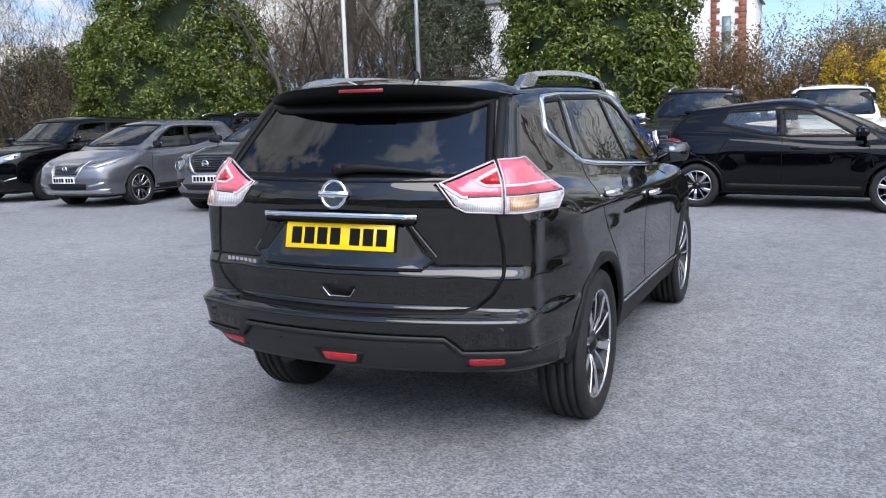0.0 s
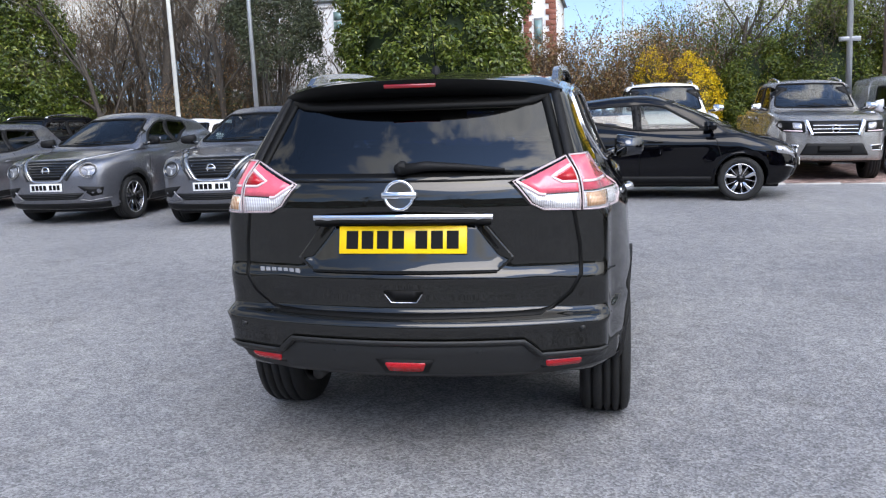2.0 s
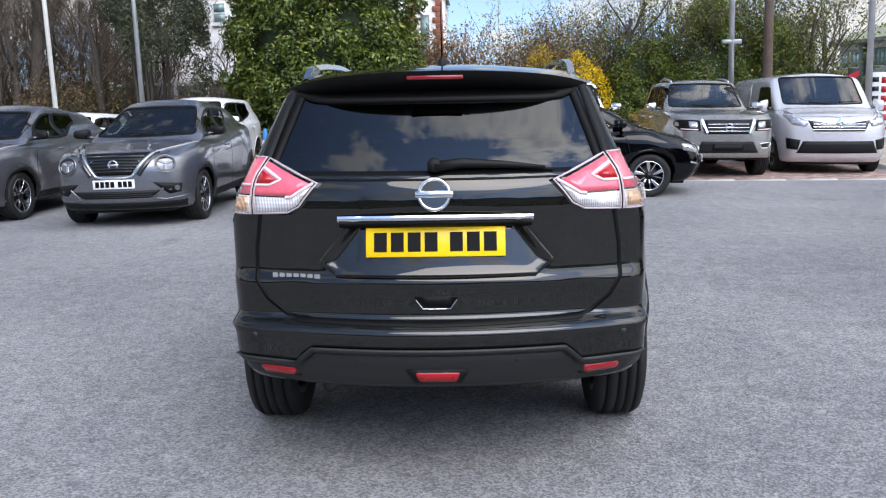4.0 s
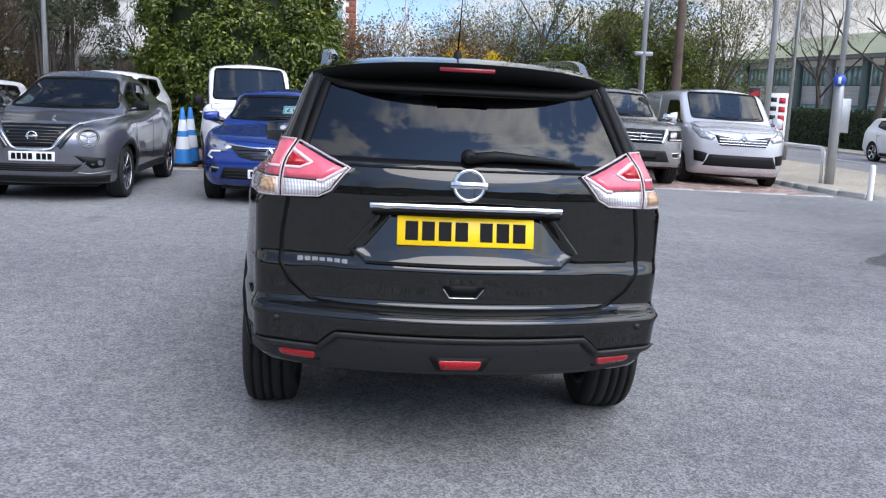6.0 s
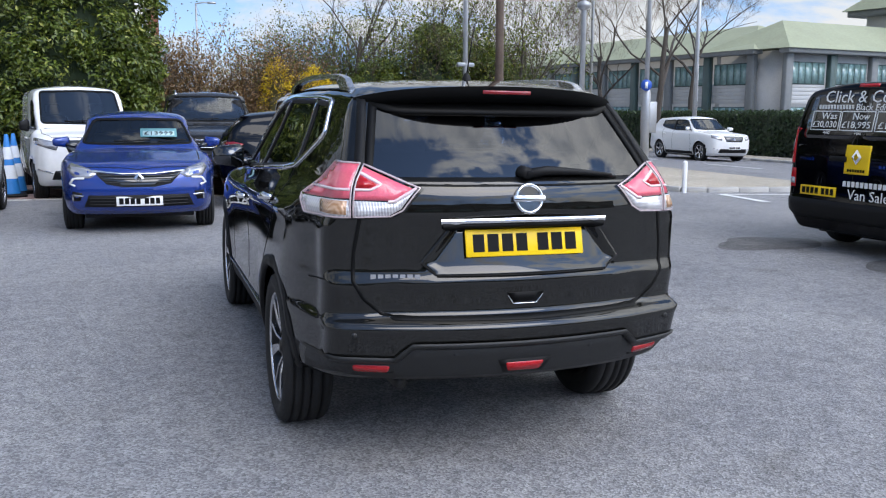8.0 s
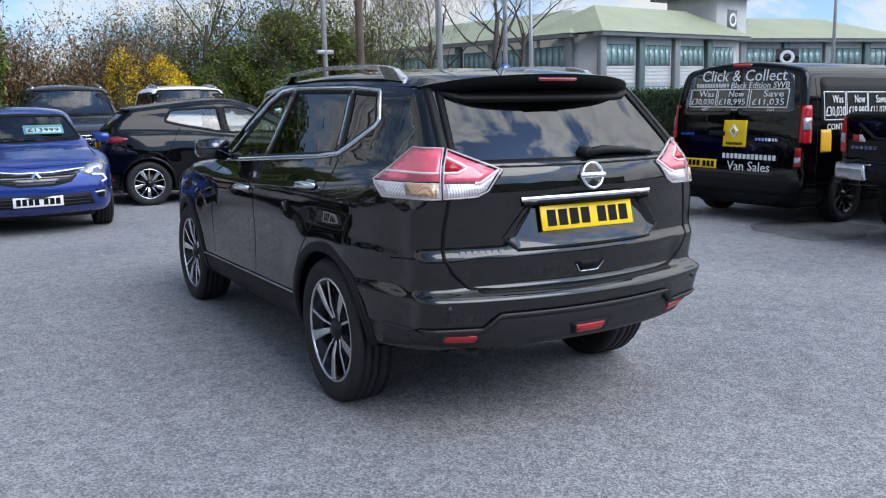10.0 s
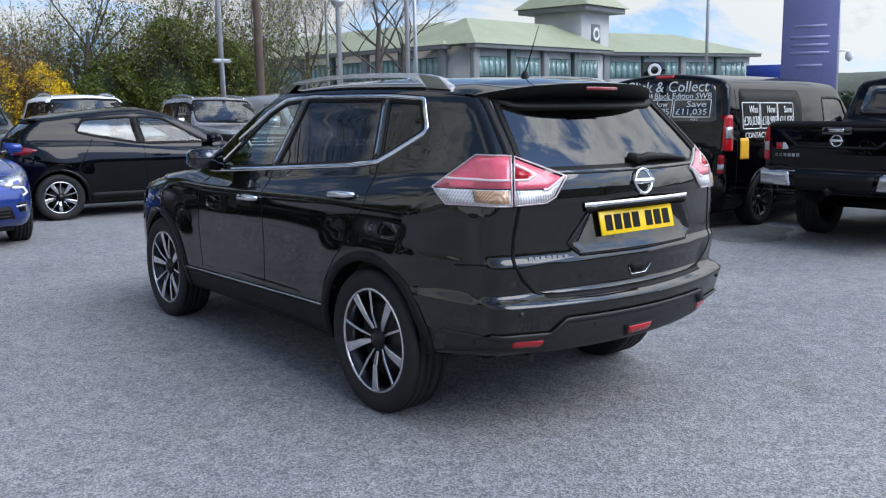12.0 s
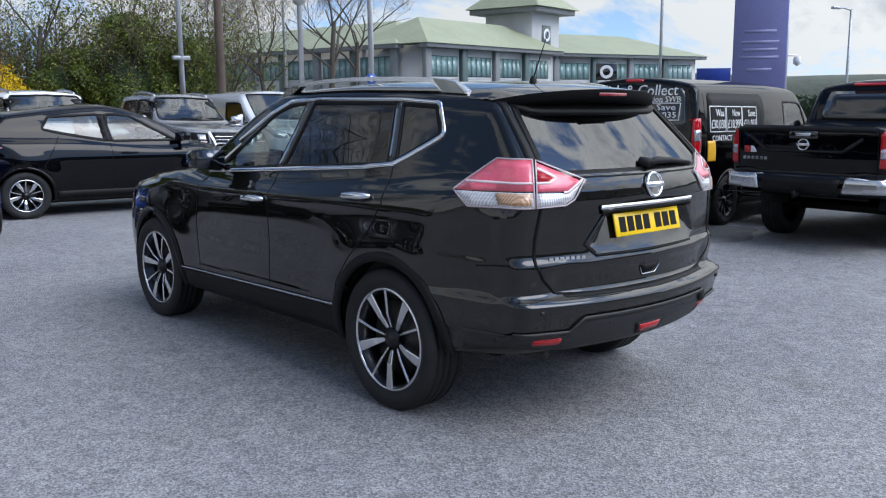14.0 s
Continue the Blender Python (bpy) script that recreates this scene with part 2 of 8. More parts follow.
AMBER = mat("amber_vinyl", (0.78, 0.42, 0.03), 0.4, noise_scale=9, noise_amt=0.08)
YELLOW = mat("plate_yellow", (0.93, 0.60, 0.008), 0.35, noise_scale=9, noise_amt=0.05)
WHITE = mat("plate_white", (0.80, 0.80, 0.79), 0.35, noise_scale=9, noise_amt=0.05)
INK = mat("black_ink", (0.004, 0.004, 0.004), 0.5, spec=0.15)


# ---- mesh helpers ----
from mathutils.geometry import delaunay_2d_cdt


def mesh(name, verts, faces, material=None, smooth=True):
    me = bpy.data.meshes.new(name)
    me.from_pydata([tuple(map(float, v)) for v in verts], [], [tuple(map(int, f)) for f in faces])
    if smooth:
        me.polygons.foreach_set("use_smooth", [True] * len(me.polygons))
    if material:
        me.materials.append(material)
    me.update()
    return me


def part(name, me, parent, label="", m=None):
    ob = new(name, me)
    ob.parent = parent
    if m is not None:
        ob.matrix_basis = m
    if label:
        ob["label"] = label
    return ob


def thing(name, label, category, m=None, group="", kind=""):
    ob = new(name)
    ob.empty_display_size = 0.2
    if m is not None:
        ob.matrix_basis = m
    return tagged(ob, label, category, group, kind)


class Geo:
    """Collects verts and faces of one mesh."""

    def __init__(self):
        self.v, self.f = [], []

    def add(self, verts, faces):
        n = len(self.v)
        self.v.extend([tuple(map(float, p)) for p in verts])
        self.f.extend([tuple(i + n for i in f) for f in faces])
        return self

    def box(self, x0, x1, y0, y1, z0, z1, b=0.0):
        """A box with chamfered upright and level edges."""
        if b <= 0:
            vs = [(x, y, z) for z in (z0, z1) for y in (y0, y1) for x in (x0, x1)]
            return self.add(vs, [(0, 2, 3, 1), (4, 5, 7, 6), (0, 1, 5, 4), (2, 6, 7, 3), (0, 4, 6, 2), (1, 3, 7, 5)])
        def ring(i, z):
            return [(x0 + i, y0 + b, z), (x0 + b, y0 + i, z), (x1 - b, y0 + i, z), (x1 - i, y0 + b, z),
                    (x1 - i, y1 - b, z), (x1 - b, y1 - i, z), (x0 + b, y1 - i, z), (x0 + i, y1 - b, z)]
        vs = ring(b * 0.6, z0) + ring(0, z0 + b) + ring(0, z1 - b) + ring(b * 0.6, z1)
        fs = [tuple(range(7, -1, -1)), tuple(range(24, 32))]
        for r in range(3):
            for i in range(8):
                j = (i + 1) % 8
                fs.append((r * 8 + i, r * 8 + j, r * 8 + 8 + j, r * 8 + 8 + i))
        return self.add(vs, fs)

    def tube(self, pts, radii, n=8, cap=True):
        """A tube along points with a radius at each."""
        pts = [Vector(p) for p in pts]
        if not hasattr(radii, "__len__"):
            radii = [radii] * len(pts)
        vs, fs = [], []
        d = (pts[1] - pts[0]).normalized()
        side = d.orthogonal().normalized()
        for i, p in enumerate(pts):
            d = (pts[min(i + 1, len(pts) - 1)] - pts[max(i - 1, 0)]).normalized()
            side = (side - d * side.dot(d)).normalized()
            up = d.cross(side)
            for k in range(n):
                a = 2 * math.pi * k / n
                vs.append(p + (side * math.cos(a) + up * math.sin(a)) * radii[i])
        for i in range(len(pts) - 1):
            for k in range(n):
                l = (k + 1) % n
                fs.append((i * n + k, i * n + l, i * n + n + l, i * n + n + k))
        if cap:
            fs.append(tuple(range(n - 1, -1, -1)))
            fs.append(tuple(range(len(vs) - n, len(vs))))
        return self.add(vs, fs)

    def lathe(self, prof, n=40, axis="x", at=(0, 0, 0), closed=False):
        """Turns (along, radius) points round an axis."""
        vs, fs = [], []
        for a, r in prof:
            for k in range(n):
                c, s = math.cos(2 * math.pi * k / n) * r, math.sin(2 * math.pi * k / n) * r
                p = {"x": (a, c, s), "y": (s, a, c), "z": (c, s, a)}[axis]
                vs.append((p[0] + at[0], p[1] + at[1], p[2] + at[2]))
        m = len(prof)
        for i in range(m if closed else m - 1):
            j = (i + 1) % m
            for k in range(n):
                l = (k + 1) % n
                fs.append((i * n + k, i * n + l, j * n + l, j * n + k))
        return self.add(vs, fs)

    def me(self, name, material, smooth=True):
        return mesh(name, self.v, self.f, material, smooth)


def curve(*pts):
    """A monotone cubic through (x, y) points, level beyond its ends."""
    xs, ys = np.array([p[0] for p in pts], float), np.array([p[1] for p in pts], float)
    h, d = np.diff(xs), np.diff(ys) / np.diff(xs)
    m = np.zeros_like(ys)
    for i in range(1, len(xs) - 1):
        if d[i - 1] * d[i] > 0:
            w1, w2 = 2 * h[i] + h[i - 1], h[i] + 2 * h[i - 1]
            m[i] = (w1 + w2) / (w1 / d[i - 1] + w2 / d[i])
    m[0], m[-1] = d[0], d[-1]

    def f(x):
        x = np.clip(x, xs[0], xs[-1])
        i = np.clip(np.searchsorted(xs, x) - 1, 0, len(h) - 1)
        t = (x - xs[i]) / h[i]
        return ((2 * t**3 - 3 * t**2 + 1) * ys[i] + (t**3 - 2 * t**2 + t) * h[i] * m[i]
                + (3 * t**2 - 2 * t**3) * ys[i + 1] + (t**3 - t**2) * h[i] * m[i + 1])
    return f


def smax(a, b, k):
    h = np.maximum(k - np.abs(a - b), 0) / k
    return np.maximum(a, b) + h * h * k * 0.25


def smin(a, b, k):
    return -smax(-a, -b, k)


def step(a, b, x):
    t = np.clip((x - a) / (b - a), 0, 1)
    return t * t * (3 - 2 * t)


def inside(poly, p):
    """Which of the 2D points p lie in the polygon."""
    q = np.asarray(poly, float)
    r = np.roll(q, -1, 0)
    res = np.zeros(len(p), bool)
    for (x0, y0), (x1, y1) in zip(q, r):
        hit = ((y0 > p[:, 1]) != (y1 > p[:, 1]))
        if y0 != y1:
            res ^= hit & (p[:, 0] < (x1 - x0) * (p[:, 1] - y0) / (y1 - y0) + x0)
    return res


def edge_dist(poly, p, closed=True):
    """Distance and nearest place on the polygon's outline for 2D points p."""
    q = np.asarray(poly, float)
    best, near = np.full(len(p), 1e9), np.zeros((len(p), 2))
    for i in range(len(q) if closed else len(q) - 1):
        a, b = q[i], q[(i + 1) % len(q)]
        ab = b - a
        t = np.clip(((p - a) @ ab) / max(ab @ ab, 1e-12), 0, 1)
        n = a + t[:, None] * ab
        d = np.hypot(*(p - n).T)
        m = d < best
        best[m], near[m] = d[m], n[m]
    return best, near


def rounded(poly, r, n=4):
    """The polygon with its corners rounded."""
    q = [Vector(p) for p in poly]
    out = []
    for i, p in enumerate(q):
        a, b = q[i - 1] - p, q[(i + 1) % len(q)] - p
        k = min(r, a.length * 0.45, b.length * 0.45)
        s, e = p + a.normalized() * k, p + b.normalized() * k
        for j in range(n + 1):
            t = j / n
            out.append(tuple(s * (1 - t) ** 2 + p * 2 * t * (1 - t) + e * t * t))
    return out


def resample(poly, h, closed=True):
    q = [np.array(p, float) for p in poly]
    if closed:
        q.append(q[0])
    out = []
    for a, b in zip(q[:-1], q[1:]):
        n = max(1, int(math.ceil(np.linalg.norm(b - a) / h)))
        out.extend(a + (b - a) * j / n for j in range(n))
    if not closed:
        out.append(q[-1])
    return np.array(out)




class Body:
    """A car's outer form as one smooth field: lower body and cabin, each cut by side, end and top surfaces."""

    def __init__(self, w, length, height, floor, belt, hubs, hub_z, arch, side, plan, rear, front, deck, gside, gplan, roof, screen, grear=None,
                 rb=0.22, rc=0.35, fb=0.22, fc=0.35, db=0.05, gb=0.18, sb=0.24, gc=0.06, kl=0.09, kg=0.09, ku=0.035, flare=0.018, extra=(), bed=None, under=None):
        self.w, self.length, self.height, self.floor, self.belt, self.hubs, self.hub_z, self.arch = w, length, height, floor, belt, hubs, hub_z, arch
        self.side, self.plan, self.rear, self.front, self.deck = side, plan, rear, front, deck
        self.gside, self.gplan, self.roof, self.screen, self.grear = gside, gplan, roof, screen, grear or rear
        self.rb, self.rc, self.fb, self.fc, self.db, self.gb, self.sb, self.gc = rb, rc, fb, fc, db, gb, sb, gc
        self.under = under or (lambda y: floor)
        self.kl, self.kg, self.ku, self.flare, self.extra, self.bed, self.memo = kl, kg, ku, flare, extra, bed, {}

    def f(self, p):
        x, y, z = np.abs(p[:, 0]), p[:, 1], p[:, 2]
        u = x / self.w
        corner = np.clip((u - 0.70) / 0.30, 0, 2) ** 3
        side = self.side(z) * self.plan(y)
        for hy in self.hubs:
            r = np.hypot(y - hy, z - self.hub_z)
            side = side + self.flare * step(self.arch + 0.30, self.arch + 0.01, r)
        lo = smax(x - side, self.rear(z) + self.rb * u**2 + self.rc * corner - y, self.kl)
        lo = smax(lo, y - (self.front(z) - self.fb * u**2 - self.fc * corner), self.kl)
        lo = smax(lo, z - (self.deck(y) - self.db * u**2), self.kl)
        lo = smax(lo, self.under(y) - z, 0.05)
        g = smax(x - self.gside(z) * self.gplan(y), z - (self.roof(y) - self.gc * (x / 0.65) ** 2), self.kg)
        v = x / self.w
        g = smax(g, self.grear(z) + self.gb * v**2 - y, self.kg * 0.8)
        g = smax(g, y - (self.screen(z) - self.sb * v**2), self.kg * 0.6)
        g = smax(g, self.floor + 0.2 - z, 0.05)
        f = smin(lo, g, self.ku)
        if self.bed:
            y0, y1, z0, hw = self.bed
            f = smax(f, -np.maximum(np.maximum(y0 - y, y - y1), np.maximum(z0 - z, x - hw)), 0.03)
        for e in self.extra:
            f = f + e(x, y, z, p[:, 0])
        return f

    def normal(self, p, e=0.004):
        g = np.stack([self.f(p + d) - self.f(p - d) for d in np.eye(3) * e], 1)
        return g / np.maximum(np.linalg.norm(g, axis=1, keepdims=True), 1e-9)

    def project(self, q, side):
        """Meets 2D points of a view (sides R, L, back B, front F, top T, rear offside corner C) with the surface."""
        if side == "C":                           # seen from 45 degrees behind: along the view's x and up
            k = math.sqrt(0.5)
            o = np.stack([k * q[:, 0] + k * 0.75, k * q[:, 0] - k * 0.75, q[:, 1]], 1)
            live = np.arange(len(q))
            for _ in range(80):
                f = self.f(o[live])
                o[live] += np.array([-k, k, 0]) * np.clip(f * 0.6, 0.0003, 0.1)[:, None]
                live = live[f > 0.0004]
                if not len(live):
                    break
            return o
        ax, a, b = {"R": (0, 1, 2), "L": (0, 1, 2), "B": (1, 0, 2), "F": (1, 0, 2), "T": (2, 0, 1)}[side]
        start, sg = {"R": (self.w + 0.2, -1), "L": (-self.w - 0.2, 1), "B": (-0.2, 1), "F": (self.length + 0.2, -1), "T": (self.height + 0.25, -1)}[side]
        o = np.zeros((len(q), 3))
        o[:, a], o[:, b], o[:, ax] = q[:, 0], q[:, 1], start
        live = np.arange(len(q))
        for _ in range(60):                       # walk towards the skin
            f = self.f(o[live])
            o[live, ax] += sg * np.clip(f * 0.55, 0.0004, 0.15)
            live = live[f > 0.0004]
            if not len(live):
                break
        return o

    def shell(self, h, cuts):
        key = ("shell", h, repr(cuts))
        if key not in self.memo:
            self.memo[key] = self.cut_shell(h, cuts)
        return self.memo[key]

    def cut_shell(self, h, cuts):
        """The skin as quads, with wheel arches and the window openings of cuts cut out: (side, polygon)."""
        w, L, zt = self.w + 0.12, self.length, self.height + 0.12
        X = np.linspace(-w, w, int(2 * w / h) + 1)
        Y = np.linspace(-0.15, L + 0.15, int((L + 0.3) / h) + 1)
        Z = np.linspace(self.floor - 0.1, zt, int((zt - self.floor) / h) + 1)
        idx, vs, fs = {}, [], []

        def vid(i, j, k):
            key = (i, j, k)
            if key not in idx:
                idx[key] = len(vs)
                vs.append((X[i], Y[j], Z[k]))
            return idx[key]
        nx, ny, nz = len(X) - 1, len(Y) - 1, len(Z) - 1
        for j in range(ny):
            for k in range(nz):
                fs.append((vid(0, j, k), vid(0, j, k + 1), vid(0, j + 1, k + 1), vid(0, j + 1, k)))
                fs.append((vid(nx, j, k), vid(nx, j + 1, k), vid(nx, j + 1, k + 1), vid(nx, j, k + 1)))
        for i in range(nx):
            for k in range(nz):
                fs.append((vid(i, 0, k), vid(i + 1, 0, k), vid(i + 1, 0, k + 1), vid(i, 0, k + 1)))
                fs.append((vid(i, ny, k), vid(i, ny, k + 1), vid(i + 1, ny, k + 1), vid(i + 1, ny, k)))
            for j in range(ny):
                fs.append((vid(i, j, 0), vid(i, j + 1, 0), vid(i + 1, j + 1, 0), vid(i + 1, j, 0)))
                fs.append((vid(i, j, nz), vid(i + 1, j, nz), vid(i + 1, j + 1, nz), vid(i, j + 1, nz)))
        P = np.array(vs)
        core = np.array([[-0.45, 0.75, 0.52], [0.45, L - 0.75, 0.62]])
        Q = np.clip(P, core[0], core[1])
        if self.bed:
            Q[:, 2] = np.minimum(Q[:, 2], 0.56)
        D = P - Q
        reach = np.linalg.norm(D, axis=1)
        D /= np.maximum(reach, 1e-9)[:, None]
        T, live = np.zeros(len(P)), np.arange(len(P))
        for _ in range(70):                       # walk outwards to the skin
            f = self.f(Q[live] + D[live] * T[live][:, None])
            T[live] = np.minimum(T[live] + np.clip(-f * 0.55, 0.0004, 0.2), reach[live])
            live = live[(f < -0.0006) & (T[live] < reach[live])]
            if not len(live):
                break
        V = Q + D * T[:, None]
        F = np.array(fs)
        C = V[F].mean(1)
        N = self.normal(C)
        keep = np.ones(len(F), bool)
        snap = []
        for hy in self.hubs:
            r = np.hypot(C[:, 1] - hy, C[:, 2] - self.hub_z)
            kill = (r < self.arch) & (np.abs(C[:, 0]) > 0.5)
            snap.append(("arch", hy, kill))
            keep &= ~kill
        for side, poly in cuts:
            cfg = {"R": (1, 2, N[:, 0] > 0.35), "L": (1, 2, N[:, 0] < -0.35), "B": (0, 2, N[:, 1] < -0.3), "F": (0, 2, (N[:, 1] > 0.12) & (C[:, 2] > self.belt))}[side]
            kill = cfg[2] & inside(poly, C[:, [cfg[0], cfg[1]]])
            snap.append((side, poly, kill))
            keep &= ~kill
        for side, poly, kill in snap:
            used = np.zeros(len(V), bool)
            used[F[kill].ravel()] = True
            rest = np.zeros(len(V), bool)
            rest[F[keep].ravel()] = True
            b = np.where(used & rest)[0]
            if not len(b):
                continue
            if side == "arch":
                b = b[np.abs(V[b, 0]) > 0.6]
                d = V[b][:, 1:] - np.array([poly, self.hub_z])
                d *= (self.arch / np.maximum(np.hypot(*d.T), 1e-6))[:, None]
                q = d + np.array([poly, self.hub_z])
                for sgn, sd in ((1, "R"), (-1, "L")):
                    s = b[np.sign(V[b, 0]) == sgn]
                    if len(s):
                        qq = q[np.sign(V[b, 0]) == sgn]
                        ok = qq[:, 1] > self.floor + 0.1
                        V[s[ok]] = self.project(qq[ok], sd)
            else:
                a = (1, 2) if side in "RL" else (0, 2)
                _, near = edge_dist(poly, V[b][:, a])
                V[b] = self.project(near, side)
        F = F[keep]
        used = np.unique(F)
        re = np.zeros(len(V), int)
        re[used] = np.arange(len(used))
        return V[used], re[F]

    def panel(self, name, poly, side, material, off=0.004, rim=0.012, h=0.04, mirror=False):
        """A thin solid piece with the outline poly, laid on the skin."""
        key = (repr(poly), side, off, rim, h, mirror)
        if key not in self.memo:
            self.memo[key] = self.panel_form(poly, side, off, rim, h, mirror)
        return mesh(name, *self.memo[key], material)

    def panel_form(self, poly, side, off, rim, h, mirror):
        flip = mirror and side == "C"
        if mirror and not flip:
            poly = [(-x, z) for x, z in poly][::-1]
        ring = resample(poly, h)
        lo, hi = ring.min(0), ring.max(0)
        gx, gy = np.meshgrid(np.arange(lo[0] + h / 2, hi[0], h), np.arange(lo[1] + h / 2, hi[1], h))
        g = np.stack([gx.ravel(), gy.ravel()], 1)
        if len(g):
            g = g[inside(ring, g)]
        if len(g):
            g = g[edge_dist(ring, g)[0] > h * 0.4]
        n = len(ring)
        pts = np.concatenate([ring, g]) if len(g) else ring
        v2, _, fs, _, _, _ = delaunay_2d_cdt([Vector(p) for p in pts], [(i, (i + 1) % n) for i in range(n)], [], 1, 1e-6)
        v2 = np.array([tuple(p) for p in v2])
        P = self.project(v2, side)
        N = self.normal(P, 0.015)
        if flip:
            P, N = P * [-1, 1, 1], N * [-1, 1, 1]
        V = P + N * off
        fs = [tuple(f) for f in fs]
        # face outwards
        if fs:
            a, b, c = (V[i] for i in fs[0][:3])
            if np.dot(np.cross(b - a, c - a), N[fs[0][0]]) < 0:
                fs = [f[::-1] for f in fs]
        count = {}
        for f in fs:
            for i in range(len(f)):
                e = (f[i], f[(i + 1) % len(f)])
                count[e] = count.get(e, 0) + 1
        border = [e for e in count if (e[1], e[0]) not in count]
        V = list(V)
        if rim:
            low = {}
            for e in border:
                for i in e:
                    if i not in low:
                        low[i] = len(V)
                        V.append(V[i] - N[i] * (rim + off))
            fs += [(e[1], e[0], low[e[0]], low[e[1]]) for e in border]
        return V, fs

    def ribbon(self, name, line, side, material, width, off=0.003, closed=False, h=0.03, rim=0.008, mirror=False):
        """A band along a 2D line, laid on the skin, with its edges turned in."""
        key = ("band", repr(line), side, width, off, closed, h, rim, mirror)
        if key not in self.memo:
            self.memo[key] = self.ribbon_form(line, side, width, off, closed, h, rim, mirror)
        return mesh(name, *self.memo[key], material)

    def ribbon_form(self, line, side, width, off, closed, h, rim, mirror):
        flip = mirror and side == "C"
        if mirror and not flip:
            line = [(-x, z) for x, z in line]
        q = resample(line, h, closed)
        n = len(q)
        nx, pv = np.roll(q, -1, 0), np.roll(q, 1, 0)
        if not closed:
            nx[-1], pv[0] = q[-1], q[0]
        t = nx - pv
        t /= np.maximum(np.hypot(*t.T), 1e-9)[:, None]
        s = np.stack([-t[:, 1], t[:, 0]], 1) * width / 2
        rows = []
        for k, drop in ((-1, rim), (-1, 0), (1, 0), (1, rim)):
            P = self.project(q + s * k, side)
            P = P + self.normal(P, 0.015) * (off - drop)
            rows.append(P * [-1, 1, 1] if flip else P)
        V = np.concatenate(rows)
        fs = []
        for i in range(n if closed else n - 1):
            j = (i + 1) % n
            for r in range(3):
                fs.append((r * n + i, r * n + j, r * n + n + j, r * n + n + i))
        return V, fs


# ---- parts that cars share ----
def tyre_profile(r, rim, w):
    s = r - rim
    return [(-w * 0.42, rim), (-w * 0.50, rim + s * 0.30), (-w * 0.52, rim + s * 0.55), (-w * 0.47, rim + s * 0.85), (-w * 0.40, r - 0.006),
            (-w * 0.30, r), (-w * 0.29, r - 0.017), (-w * 0.25, r - 0.017), (-w * 0.24, r), (-w * 0.07, r), (-w * 0.06, r - 0.017), (w * -0.02, r - 0.017), (w * -0.01, r),
            (w * 0.10, r), (w * 0.11, r - 0.017), (w * 0.15, r - 0.017), (w * 0.16, r), (w * 0.28, r), (w * 0.29, r - 0.017), (w * 0.33, r - 0.017), (w * 0.34, r),
            (w * 0.40, r - 0.006), (w * 0.47, rim + s * 0.85), (w * 0.52, rim + s * 0.55), (w * 0.50, rim + s * 0.30), (w * 0.42, rim)]


def wheel_meshes(r, rim, w, spokes, spoke_mat, dark_mat, twin=False, n=48):
    """Meshes of a wheel whose outer face looks to +x: tyre, barrel, spokes, disc, cap."""
    tyre = Geo().lathe(tyre_profile(r, rim, w), n).me("tyre", RUBBER)
    lip = Geo().lathe([(w * 0.43, rim + 0.004), (w * 0.45, rim - 0.001), (w * 0.44, rim - 0.009), (w * 0.41, rim - 0.010)], n).me("rim", spoke_mat)
    barrel = Geo().lathe([(w * 0.41, rim - 0.010), (w * 0.36, rim - 0.022), (-w * 0.2, rim - 0.04), (-w * 0.35, rim - 0.04), (-w * 0.42, rim)], n).me("barrel", DARKALLOY)
    sp = Geo()
    for i in range(spokes):
        a = 2 * math.pi * i / spokes
        ww = 0.030 if not twin else (0.026 if i % 2 else 0.0075)
        lean = 0.0 if not twin else (0.10 if i % 2 else 0.16)
        pr = [(0.040, 0.022, w * 0.30), (rim * 0.55, ww * 0.80, w * 0.38), (rim - 0.008, ww, w * 0.42)]
        if twin:
            pr = [(0.060, ww * 0.40 if i % 2 else 0.005, w * 0.30), (rim * 0.5, ww * 0.72 if i % 2 else ww, w * 0.38), (rim - 0.008, ww * 1.08, w * 0.42)]
        vs, fs = [], []
        for rr, hw, xf in pr:
            aa = a + lean * (rr / rim - 0.5) + (0.0 if not twin or i % 2 else 0.22 * (1 - rr / rim) + 0.02)
            c, s = math.cos(aa), math.sin(aa)
            for k, dx in ((-1, -0.028), (-1, -0.003), (-0.75, 0), (0.75, 0), (1, -0.003), (1, -0.028)):
                vs.append((xf + dx, c * rr - s * hw * k, s * rr + c * hw * k))
        for q in range(2):
            for k in range(5):
                fs.append((q * 6 + k, q * 6 + k + 1, q * 6 + 7 + k, q * 6 + 6 + k))
        sp.add(vs, fs)
    spoke = sp.me("spokes", spoke_mat, False)
    back = Geo().lathe([(w * 0.10, 0.02), (w * 0.10, rim * 0.72), (w * 0.05, rim * 0.72)], 32).me("brake_disc", DARKSTEEL if twin else DISC)
    hr = 1.25 if twin else 1.0
    cap = Geo().lathe([(w * 0.24, 0.044 * hr), (w * 0.33, 0.040 * hr), (w * 0.355, 0.032), (w * 0.385, 0.028), (w * 0.388, 0.001)], 24).me("hub_cap", dark_mat)
    inner = Geo().lathe([(-w * 0.3, rim - 0.03), (-w * 0.05, rim - 0.035), (-w * 0.05, 0.01)], 32).me("inner_barrel", DARKALLOY)
    return [("tyre", tyre), ("rim", lip), ("barrel", barrel), ("spokes", spoke), ("brake_disc", back), ("hub_cap", cap), ("inner_barrel", inner)]


